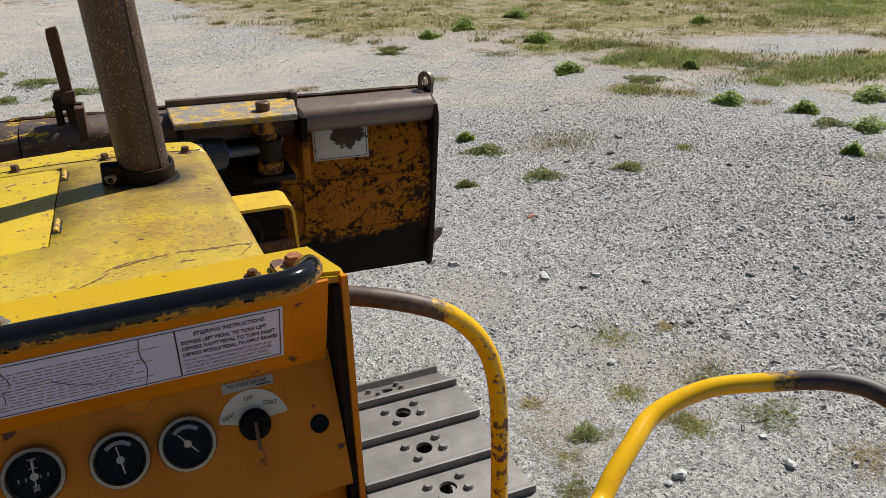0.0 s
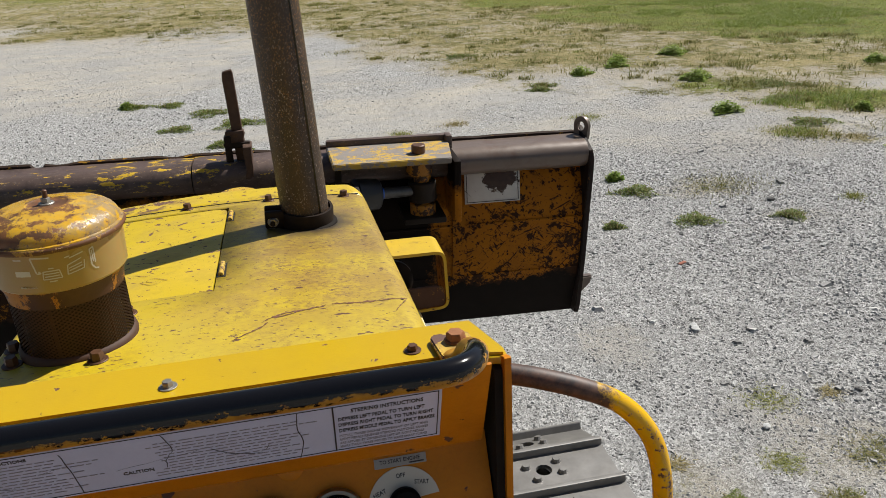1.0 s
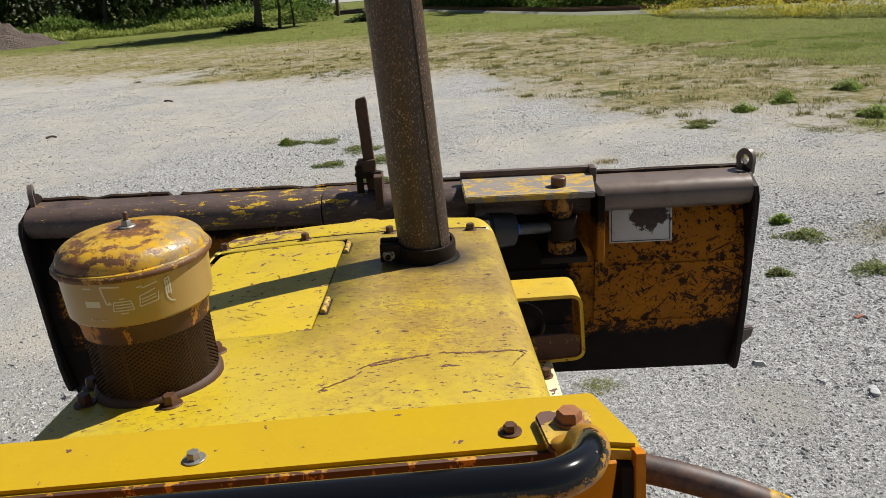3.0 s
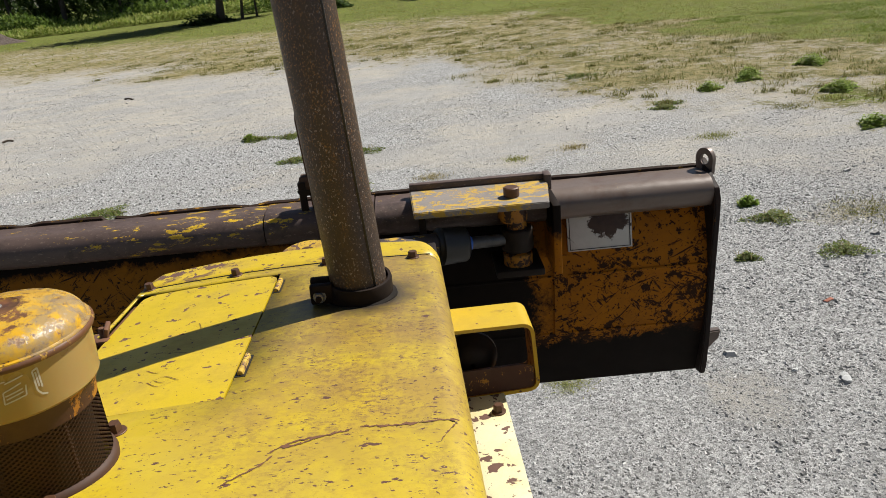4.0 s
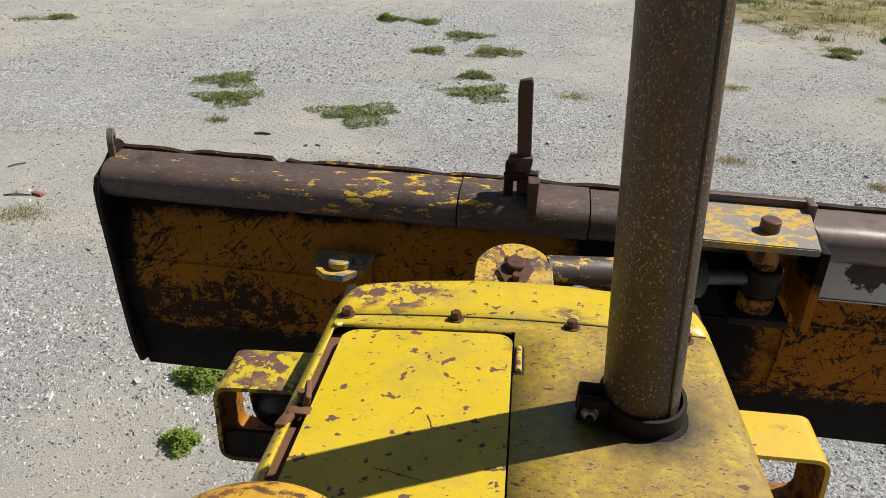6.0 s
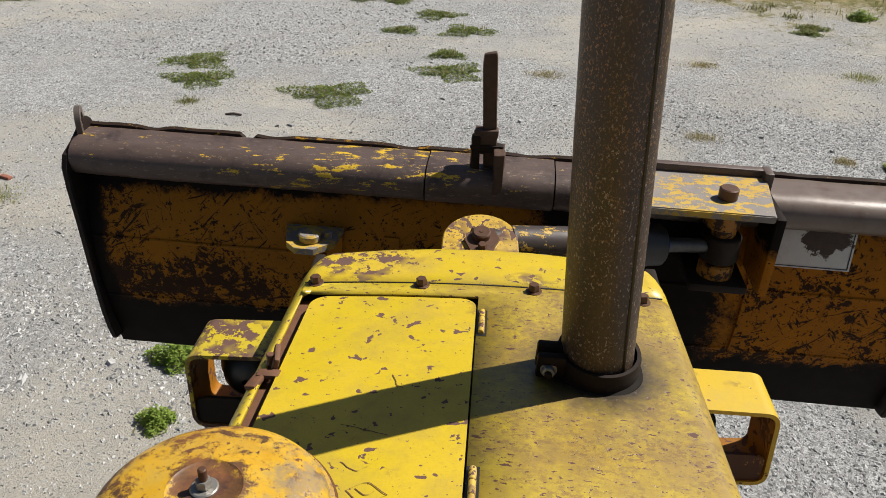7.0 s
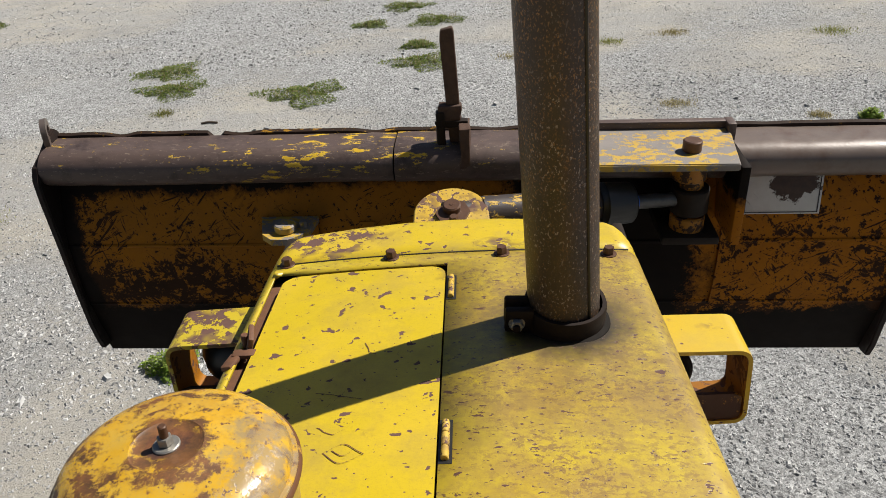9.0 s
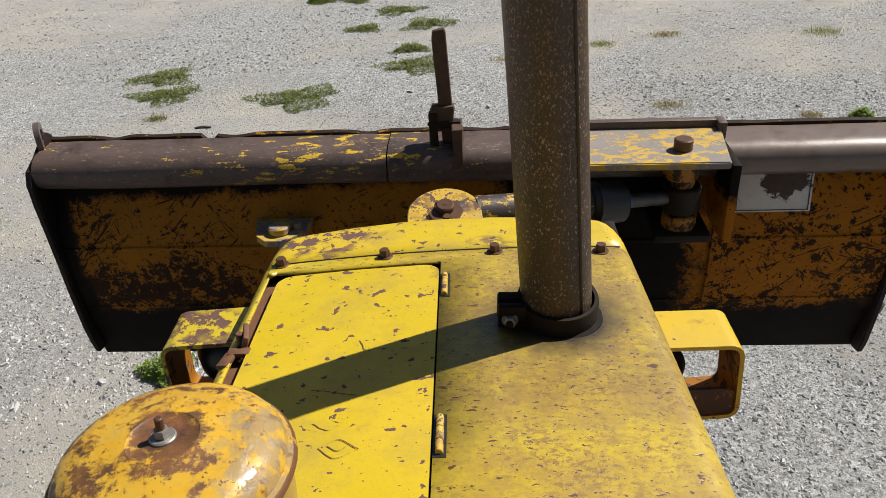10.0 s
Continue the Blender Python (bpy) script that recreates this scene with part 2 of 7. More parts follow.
def dome_material():
    """Yellow lid rusting in rings about its middle, browner towards the crown."""
    n = Nodes("rusty_dome_paint")
    off = n.mapped(loc=(0.2, -0.862, 0))
    s = n.put("SeparateXYZ", {"Vector": off})
    r = n.math("SQRT", n.math("ADD", n.math("POWER", s.outputs[0], 2.0), n.math("POWER", s.outputs[1], 2.0)))
    wob = n.math("ADD", r, n.math("MULTIPLY", n.math("SUBTRACT", n.noise(22, 5, 0.65), 0.5), 0.050))
    rings = n.math("MULTIPLY", n.math("SINE", n.math("MULTIPLY", wob, 300.0)), n.ramp(n.noise(9, 2), 0.42, 0.60, 0.1, 1.0))
    crown = n.math("ADD", n.ramp(r, 0.018, 0.046, 0.12, -0.030), n.ramp(n.math("ADD", s.outputs[0], n.math("MULTIPLY", s.outputs[1], 0.6)), -0.085, -0.030, 0.075, 0.0))
    f = n.math("ADD", n.math("ADD", n.math("MULTIPLY", rings, 0.085), crown), n.noise(36, 11, 0.80))
    rust = n.ramp(f, 0.490, 0.560, 0, 0.95)
    fleck = n.ramp(n.noise(150, 4, 0.7), 0.60, 0.64)
    rust = n.math("MAXIMUM", n.math("MAXIMUM", rust, n.ramp(wob, 0.016, 0.024, 1, 0)), fleck)
    col = n.mix(n.ramp(n.noise(40, 6, 0.7), 0.4, 0.7), (0.490, 0.272, 0.014), (0.450, 0.290, 0.045))
    col = n.mix(n.ramp(n.noise(18, 8, 0.8), 0.45, 0.75, 0, 0.7), col, (0.24, 0.10, 0.02))
    rc = n.mix(n.ramp(n.noise(30, 8, 0.78), 0.36, 0.64), (0.034, 0.015, 0.010), (0.165, 0.062, 0.020))
    pale = n.math("MULTIPLY", n.ramp(n.math("ADD", s.outputs[0], n.math("MULTIPLY", n.math("SUBTRACT", n.noise(40, 6, 0.7), 0.5), 0.10)), 0.050, 0.066), n.ramp(n.noise(70, 4), 0.38, 0.52, 0, 0.7))
    col = n.mix(pale, n.mix(rust, col, rc), (0.22, 0.165, 0.10))
    return n.out(col, n.math("ADD", n.math("MULTIPLY", rust, 0.30), 0.25), 0.0, n.bump(n.math("SUBTRACT", n.noise(150, 3), rust), 0.25, 0.001))


def pipe_material():
    """Dark sooty stack steel, freckled with orange rust and pale bare flecks in drifts."""
    n = Nodes("stack_steel")
    v = n.mapped((1, 1, 0.45))
    col = n.mix(n.noise(7, 8, 0.75, v), (0.016, 0.011, 0.008), (0.066, 0.041, 0.027))
    col = n.mix(n.ramp(n.noise(16, 7, 0.75, v), 0.52, 0.72, 0, 0.6), col, (0.105, 0.052, 0.022))
    drift = n.ramp(n.noise(9, 6, 0.7, v), 0.38, 0.58, 0.12, 1.0)
    spots = n.math("MULTIPLY", n.ramp(n.noise(330, 4, 0.65, n.mapped((1, 1, 0.7))), 0.570, 0.600), drift)
    col = n.mix(spots, col, (0.270, 0.135, 0.042))
    drift = n.ramp(n.noise(8, 5, 0.7, n.mapped((1, 1, 0.5), (4, 2, 0))), 0.40, 0.56, 0.06, 1.0)
    pale = n.math("MULTIPLY", n.ramp(n.noise(290, 4, 0.65, n.mapped((1, 1, 0.6), (3, 5, 1))), 0.600, 0.625), drift)
    col = n.mix(pale, col, (0.290, 0.235, 0.190))
    return n.out(col, n.math("ADD", n.math("MULTIPLY", n.noise(60, 3), 0.25), 0.36), 0.12, n.bump(n.noise(260, 3, 0.7), 0.4, 0.0012))


def plain(name, a, b=None, scale=40, rough=0.5, metal=0.0, bump=0.2, depth=0.001, **more):
    n = Nodes(name)
    col = n.mix(n.noise(scale, 6, 0.65), a, b) if b else a
    r = n.math("ADD", n.math("MULTIPLY", n.noise(scale * 0.6, 4), 0.2), rough - 0.1)
    return n.out(col, r, metal, n.bump(n.noise(scale * 5, 3), bump, depth), **more)


def sign_material():
    """White sign face with one ragged rust blotch and fine scratches."""
    n = Nodes("sign_face")
    col = n.mix(n.noise(40, 8, 0.75), (0.58, 0.57, 0.53), (0.40, 0.38, 0.35))
    s = n.put("SeparateXYZ", {"Vector": n.co})
    dx = n.math("MULTIPLY", n.math("SUBTRACT", s.outputs[0], 0.900), 0.75)
    dz = n.math("MULTIPLY", n.math("SUBTRACT", s.outputs[2], 1.452), 1.1)
    r = n.math("SQRT", n.math("ADD", n.math("POWER", dx, 2.0), n.math("POWER", dz, 2.0)))
    r = n.math("ADD", r, n.math("MULTIPLY", n.math("SUBTRACT", n.noise(28, 9, 0.8), 0.5), 0.13))
    m = n.ramp(r, 0.045, 0.050, 1, 0)
    line = n.ramp(n.noise(1.0, 4, 0.6, n.streak(0.7, (130, 1, 6))), 0.66, 0.68)
    m = n.math("MAXIMUM", m, n.math("MULTIPLY", line, n.ramp(n.noise(14), 0.5, 0.55)))
    return n.out(n.mix(m, col, n.mix(n.noise(60), (0.02, 0.011, 0.008), (0.07, 0.035, 0.022))), 0.45, 0.0, None, Specular_IOR_Level=0.3)


def ground_material():
    """Crushed grey stone with dusty stretches, running into dry and green turf."""
    n = Nodes("gravel_and_turf")
    grass = n.put("Attribute", attribute_name="grass").outputs["Fac"]
    green = n.put("Attribute", attribute_name="green").outputs["Fac"]
    dusty = n.put("Attribute", attribute_name="dusty").outputs["Fac"]
    cell = n.put("TexVoronoi", {"Vector": n.co, "Scale": 85.0, "Randomness": 1.0})
    cell2 = n.put("TexVoronoi", {"Vector": n.co, "Scale": 34.0})
    g = n.put("SeparateColor", {"Color": cell.outputs["Color"]}).outputs[0]
    g2 = n.put("SeparateColor", {"Color": cell2.outputs["Color"]}).outputs[1]
    stone = n.mix(n.math("ADD", n.math("MULTIPLY", g, 0.65), n.math("MULTIPLY", g2, 0.35)), (0.120, 0.119, 0.116), (0.490, 0.487, 0.474))
    stone = n.mix(n.ramp(n.noise(120, 4, 0.8), 0.52, 0.68, 0, 0.55), stone, (0.10, 0.097, 0.092))
    fines = n.mix(n.noise(90, 10, 0.85), (0.150, 0.146, 0.137), (0.420, 0.407, 0.382))
    tint = n.mix(n.ramp(n.noise(0.8, 5, 0.6), 0.45, 0.7), fines, (0.330, 0.308, 0.270))
    amount = n.ramp(n.math("ADD", dusty, n.math("MULTIPLY", n.math("SUBTRACT", n.noise(11, 10, 0.80), 0.5), 1.5)), 0.40, 0.78)
    gravel = n.mix(amount, stone, tint)
    sand = n.math("MULTIPLY", n.ramp(n.noise(0.55, 8, 0.72, n.mapped((1, 1.8, 1), rot=(0, 0, 0.6))), 0.47, 0.62, 0, 0.8), amount)
    gravel = n.mix(sand, gravel, (0.355, 0.325, 0.272))
    gravel = n.mix(n.ramp(n.noise(1.3, 9, 0.75), 0.50, 0.70, 0, 0.40), gravel, (0.175, 0.170, 0.160))
    gravel = n.mix(n.ramp(n.noise(2.3, 9, 0.75, n.mapped((1, 2.2, 1))), 0.52, 0.74, 0, 0.35), gravel, (0.17, 0.166, 0.156))
    soil = n.mix(n.noise(26, 9, 0.8), (0.200, 0.172, 0.120), (0.340, 0.302, 0.228))
    gravel = n.mix(n.ramp(n.math("ADD", grass, n.math("MULTIPLY", n.math("SUBTRACT", n.noise(1.6, 8, 0.75), 0.5), 0.5)), 0.22, 0.52, 0, 0.85), gravel, soil)
    dry = n.mix(n.noise(20, 10, 0.85), (0.310, 0.258, 0.135), (0.165, 0.138, 0.055))
    lush = n.mix(n.noise(14, 10, 0.85), (0.075, 0.110, 0.012), (0.165, 0.182, 0.036))
    v = n.mapped((1, 0.75, 1))
    turf = n.mix(n.ramp(n.math("ADD", green, n.math("ADD", n.math("MULTIPLY", n.math("SUBTRACT", n.noise(0.55, 8, 0.75, v), 0.5), 1.5), n.math("MULTIPLY", n.math("SUBTRACT", n.noise(4.5, 8, 0.8, v), 0.5), 1.1))), 0.30, 0.75), dry, lush)
    turf = n.mix(n.ramp(n.noise(1.7, 9, 0.78, v), 0.46, 0.57, 0, 0.80), turf, (0.088, 0.084, 0.024))
    turf = n.mix(n.ramp(n.noise(2.6, 10, 0.8, n.mapped((0.6, 1.2, 1), (5, 9, 0))), 0.52, 0.64, 0, 0.40), turf, (0.235, 0.198, 0.095))
    turf = n.mix(n.ramp(n.noise(6.5, 7, 0.75, v), 0.51, 0.60, 0, 0.75), turf, (0.062, 0.068, 0.018))
    mottle = n.math("ADD", n.math("MULTIPLY", n.math("SUBTRACT", n.noise(3.4, 10, 0.80, v), 0.5), 2.6), n.math("MULTIPLY", n.math("SUBTRACT", n.noise(0.6, 6, 0.75, v), 0.5), 1.6))
    edge = n.ramp(n.math("ADD", grass, mottle), 0.40, 0.68)
    col = n.mix(edge, gravel, turf)
    h = n.math("ADD", n.math("MULTIPLY", n.math("ADD", n.math("MULTIPLY", g2, 1.2), g), n.math("SUBTRACT", 0.6, n.math("MULTIPLY", amount, 0.45))), n.math("MULTIPLY", n.noise(75, 7, 0.8), 1.0))
    return n.out(col, 0.95, 0.0, n.bump(h, 0.9, 0.011), Specular_IOR_Level=0.15)


def island(name, a, b, rough=0.8):
    """Each loose piece of a mesh takes its own tone."""
    n = Nodes(name)
    return n.out(n.mix(n.put("NewGeometry").outputs["Random Per Island"], a, b), rough, 0.0, None, Specular_IOR_Level=0.25)


def leaf(name, a, b, through_light=0.45):
    """Thin leaves: each with its own tone, letting sunlight through."""
    n = Nodes(name)
    col = n.mix(n.put("NewGeometry").outputs["Random Per Island"], a, b)
    n.out(col, 0.6, 0.0, None, Specular_IOR_Level=0.2)
    tr = n.put("BsdfTranslucent", {"Color": col})
    mx = n.put("MixShader", {"Fac": through_light})
    n.t.links.new(n.b.outputs[0], mx.inputs[1]), n.t.links.new(tr.outputs[0], mx.inputs[2])
    n.t.links.new(mx.outputs[0], n.t.nodes["Material Output"].inputs["Surface"])
    return n.mat


def rail_material(name, bare_from, bare_to, bare_a, bare_b, rust_amount):
    """Glossy orange-yellow pipe paint, rubbed through to metal over one stretch."""
    n = Nodes(name)
    x = n.axis(0)
    col = n.mix(n.ramp(n.noise(14, 5, 0.6), 0.35, 0.7), (0.640, 0.372, 0.004), (0.600, 0.322, 0.004))
    col = n.mix(n.ramp(n.noise(30, 8, 0.75), 0.52, 0.75, 0, 0.25), col, (0.30, 0.12, 0.012))
    rust = n.ramp(n.math("ADD", n.noise(70, 6, 0.72), n.math("MULTIPLY", n.math("SUBTRACT", n.noise(9, 3), 0.5), 0.35)), 0.66 - rust_amount, 0.69 - rust_amount)
    mask = n.ramp(n.math("ADD", x, n.math("MULTIPLY", n.math("SUBTRACT", n.noise(40, 8, 0.75), 0.5), 0.10)), bare_from, bare_to)
    bare = n.mix(n.ramp(n.noise(38, 8, 0.75), 0.38, 0.62), bare_a, bare_b)
    col = n.mix(mask, n.mix(rust, col, n.mix(n.noise(90, 4), (0.03, 0.014, 0.010), (0.13, 0.045, 0.014))), bare)
    worn = n.math("MAXIMUM", rust, mask)
    return n.out(col, n.math("ADD", n.math("MULTIPLY", worn, 0.38), n.math("ADD", 0.13, n.math("MULTIPLY", n.noise(50, 4), 0.12))), 0.0, n.bump(n.math("SUBTRACT", n.math("MULTIPLY", n.noise(200), 0.2), worn), 0.25, 0.0006), Specular_IOR_Level=0.5)


def bar_material():
    """Black enamel, chipped to yellow along its underside."""
    n = Nodes("bar_enamel")
    z = n.axis(2)
    under = n.math("ADD", n.ramp(z, 1.959, 1.977, 0.26, -0.09), n.ramp(n.math("ABSOLUTE", n.axis(0)), 0.12, 0.31, 0, 0.05))
    chip = n.ramp(n.math("ADD", n.noise(85, 10, 0.80, n.mapped((0.6, 1, 1))), under), 0.635, 0.65)
    col = n.mix(chip, (0.005, 0.005, 0.006), n.mix(n.noise(80, 4), (0.46, 0.23, 0.010), (0.13, 0.055, 0.014)))
    return n.out(col, n.math("ADD", 0.12, n.math("MULTIPLY", chip, 0.35)), 0.0, n.bump(n.math("MULTIPLY", chip, -1.0), 0.3, 0.0008), Specular_IOR_Level=0.35)


M_HOOD = hood_material()
M_YEL = paint("yellow_paint", (0.430, 0.268, 0.002), (0.415, 0.272, 0.005), (0.26, 0.15, 0.02), 0.710, 85, 0.16, 0.95, 0.30, 0.40)
M_DOOR = paint("door_paint", YEL, (0.520, 0.360, 0.020), DIRT, 0.640, 48, 0.42, 0.68)
M_GUARD = paint("guard_paint", (0.478, 0.305, 0.005), (0.460, 0.315, 0.018), DIRT, 0.665, 34, 0.25, 0.68)
# unfaded orange for the guards' inner faces, darkened to carry their shade
M_GUARD_IN_SHADE = paint("guard_inside_shade", (0.300, 0.115, 0.006), (0.240, 0.092, 0.008), (0.10, 0.045, 0.015), 0.60, 40, 0.5, 0.60, 0.5, 0.25)
M_GUARD_WORN = paint("worn_guard_paint", YEL, PALE, DIRT, 0.62, 30, 0.3, 0.52)
M_DASH = paint("dash_paint", (0.470, 0.160, 0.002), (0.410, 0.142, 0.003), (0.150, 0.056, 0.010), 0.70, 34, 0.35, 0.88, 0.42, 0.22)
M_RAIL = rail_material("rail_paint", 0.4835, 0.4655, (0.018, 0.009, 0.008), (0.092, 0.044, 0.028), 0.100)
M_RAIL_SEAT = rail_material("seat_rail_paint", 0.704, 0.722, (0.010, 0.008, 0.009), (0.040, 0.026, 0.024), 0.0)
M_TONGUE = paint("tongue_paint", (0.518, 0.324, 0.029), (0.475, 0.324, 0.072), DIRT, 0.56, 38, 0.4, 0.6)
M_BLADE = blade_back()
M_TUBE = tube_material()
M_BLOCK = scraped("block_steel", (0.48, 0.320, 0.040), (0.150, 0.138, 0.124), 0.505, (0.75, 1, 1), 30, 0.05, 0.6)
M_PLATE = scraped("end_plate_steel", (0.34, 0.15, 0.012), (0.014, 0.010, 0.009), 0.66, (1, 1, 0.6), 18, 0.0, 0.6, 0.35, 0.15)
M_LIP = scraped("lip_steel", (0.28, 0.13, 0.016), (0.005, 0.004, 0.003), 0.68, (0.4, 1, 1), 18, 0.0, 0.85, 0.10, 0.02)
M_EAR = scraped("ear_steel", (0.22, 0.12, 0.03), (0.105, 0.086, 0.074), 0.66, (1, 1, 1), 30, 0.45, 0.42, 0.35, 0.4)
M_DOME = dome_material()
M_WORN = scraped("cylinder_paint", (0.46, 0.29, 0.025), (0.030, 0.024, 0.022), 0.56, (0.5, 1, 1), 40, 0.1, 0.5, 0.3)
M_BRACKET = plain("bracket_iron", (0.030, 0.019, 0.014), (0.105, 0.058, 0.038), 60, 0.7, 0.0, 0.6, 0.002, Specular_IOR_Level=0.25)
M_BARE = scraped("bare_tube_steel", (0.40, 0.27, 0.05), (0.100, 0.078, 0.063), 0.660, (0.30, 1, 1.5), 60, 0.1, 0.36, 0.85, 0.5)
M_CREAMY = paint("faded_rail_paint", (0.62, 0.52, 0.26), (0.66, 0.60, 0.42), DIRT, 0.60, 30, 0.3)
M_BAND = scraped("rusty_band", (0.42, 0.20, 0.016), (0.042, 0.017, 0.009), 0.575, (1, 1, 0.7), 36, 0.0, 0.6)
M_EDGE = scraped("lip_edge", (0.34, 0.18, 0.016), (0.022, 0.014, 0.010), 0.59, (0.4, 1, 1), 40, 0.0, 0.7, 0.25, 0.10)
M_BOSS = scraped("boss_paint", (0.42, 0.185, 0.014), (0.030, 0.015, 0.010), 0.475, (1, 1, 1), 30, 0.0, 0.55)
M_RIM = scraped("rolled_rim", (0.38, 0.22, 0.030), (0.085, 0.036, 0.014), 0.560, (1, 1, 1), 40, 0.0, 0.5)
M_RUSTBAND = scraped("rust_streaked_band", (0.36, 0.155, 0.012), (0.036, 0.013, 0.006), 0.545, (1, 1, 0.5), 16, 0.0, 0.6, 0.6)
M_PIPE = pipe_material()
M_CLAMP = plain("sooty_iron", (0.006, 0.005, 0.0045), (0.027, 0.016, 0.011), 50, 0.6, 0.0, Specular_IOR_Level=0.14)
M_RUST = plain("rust", (0.060, 0.028, 0.016), (0.175, 0.070, 0.026), 70, 0.75, 0.0, 0.5)
# soot on the stack collar; also the near-black for shade inside the console
M_SOOT_SHADE = plain("soot", (0.010, 0.009, 0.008), (0.022, 0.018, 0.015), 60, 0.9, 0.0, 0.3, 0.001, Specular_IOR_Level=0.1)
M_BOLT = plain("bolt_steel", (0.036, 0.018, 0.012), (0.125, 0.055, 0.024), 90, 0.5, 0.2)
M_RUSTBOLT = plain("orange_rust", (0.150, 0.052, 0.016), (0.330, 0.130, 0.042), 60, 0.65, 0.0, 0.5)
M_ZINC = plain("zinc_bolt", (0.336, 0.320, 0.288), (0.192, 0.176, 0.152), 120, 0.42, 0.6)
M_BAR = bar_material()
M_BLACK = plain("black_paint", (0.007, 0.007, 0.007), (0.018, 0.016, 0.014), 30, 0.45)
M_GREASE = plain("greasy_steel", (0.008, 0.007, 0.006), (0.032, 0.020, 0.012), 18, 0.6, 0.0, Specular_IOR_Level=0.2)
M_RUBBER = plain("black_rubber", (0.030, 0.030, 0.031), (0.065, 0.060, 0.055), 30, 0.65)
M_CHROME = plain("chrome", (0.70, 0.69, 0.66), None, 30, 0.28, 1.0, 0.05)
M_ROD = plain("greasy_rod", (0.030, 0.029, 0.028), (0.130, 0.125, 0.120), 40, 0.42, 0.5, 0.1)
M_SHOE = plain("track_steel", (0.100, 0.094, 0.087), (0.300, 0.290, 0.275), 12, 0.40, 0.45, 0.12, 0.001)
M_WHITE = sign_material()
M_DECAL = plain("decal_paper", (0.46, 0.49, 0.64), (0.37, 0.40, 0.54), 25, 0.5)
M_TAG = plain("grey_tag", (0.23, 0.22, 0.20), (0.30, 0.29, 0.26), 40, 0.5)
M_BEZEL = plain("bezel_metal", (0.20, 0.165, 0.12), (0.40, 0.34, 0.26), 60, 0.38, 0.85, 0.2)
M_DIAL = plain("dial_black", (0.003, 0.003, 0.003), None, 30, 0.6, Specular_IOR_Level=0.1)
M_INK = plain("black_ink", (0.022, 0.020, 0.022), None, 30, 0.6)
M_GREYINK = plain("faded_ink", (0.235, 0.225, 0.26), None, 30, 0.6)
M_CREAM = plain("cream_print", (0.475, 0.446, 0.374), None, 30, 0.6)
M_BLUE = plain("blue_tape", (0.03, 0.13, 0.55), None, 30, 0.4)
M_SCREEN = plain("rusty_screen", (0.010, 0.005, 0.003), (0.075, 0.026, 0.008), 22, 0.7)
M_GLASS = Nodes("gauge_glass").out((1, 1, 1), 0.03, 0.0, None, Transmission_Weight=1.0, IOR=1.15)
M_BOWL = plain("amber_plastic", (0.315, 0.210, 0.072), (0.270, 0.176, 0.056), 14, 0.30, 0.0, 0.08, 0.001, Subsurface_Weight=0.15)
M_GROUND = ground_material()
M_STONE = island("loose_stone", (0.135, 0.132, 0.127), (0.440, 0.432, 0.417), 0.95)
M_GRASS = leaf("green_grass", (0.135, 0.170, 0.030), (0.29, 0.27, 0.085))
M_TUFT = leaf("tufted_grass", (0.090, 0.110, 0.020), (0.22, 0.19, 0.062))
M_FRESH = leaf("fresh_grass", (0.11, 0.17, 0.022), (0.24, 0.27, 0.06))
M_SLOPE = leaf("slope_grass", (0.15, 0.22, 0.035), (0.31, 0.32, 0.09))
M_DRY = leaf("dry_grass", (0.36, 0.30, 0.15), (0.22, 0.185, 0.075))
M_WEED = leaf("weed_leaf", (0.135, 0.225, 0.028), (0.30, 0.36, 0.080), 0.45)
M_MAT = leaf("mat_weed_leaf", (0.080, 0.125, 0.022), (0.180, 0.195, 0.055), 0.40)
M_LEAF = leaf("tree_leaf", (0.025, 0.05, 0.012), (0.07, 0.105, 0.025), 0.35)
M_BRUSH = leaf("brush_leaf", (0.055, 0.105, 0.016), (0.165, 0.225, 0.045), 0.45)
M_GOLD = leaf("goldenrod", (0.60, 0.46, 0.05), (0.24, 0.29, 0.05), 0.5)
M_BARK = plain("bark", (0.044, 0.034, 0.026), (0.088, 0.072, 0.056), 9, 0.9, 0.0, 0.8, 0.01)
M_SOIL = plain("dug_soil", (0.055, 0.040, 0.032), (0.150, 0.115, 0.092), 1.6, 0.95, 0.0, 1.0, 0.3)
M_ROAD = plain("pale_road", (0.277, 0.271, 0.257), (0.224, 0.218, 0.205), 2, 0.9)
M_BALLAST = plain("weedy_ballast", (0.224, 0.218, 0.191), (0.099, 0.112, 0.040), 1.4, 0.95, 0.0, 0.6, 0.03)
M_BRICK = plain("red_brick", (0.19, 0.060, 0.035), (0.28, 0.11, 0.07), 60, 0.9, 0.0, 0.5, 0.002)
M_ROCK = plain("pale_rock", (0.33, 0.33, 0.325), (0.46, 0.46, 0.45), 40, 0.9, 0.0, 0.4, 0.003)
M_ROCK_DARK = plain("dark_rock", (0.075, 0.072, 0.068), (0.17, 0.165, 0.158), 40, 0.9, 0.0, 0.4, 0.003)
M_DARKWOOD = plain("old_timber", (0.045, 0.032, 0.024), (0.09, 0.065, 0.045), 12, 0.85)

# ---- mesh helpers ----


def link_mesh(name, bm, material, smooth=38):
    me = bpy.data.meshes.new(name)
    bm.normal_update()
    bm.to_mesh(me)
    bm.free()
    me.materials.append(material)
    if smooth:
        me.polygons.foreach_set("use_smooth", [True] * len(me.polygons))
        me.set_sharp_from_angle(angle=radians(smooth))
    return new(name, me)


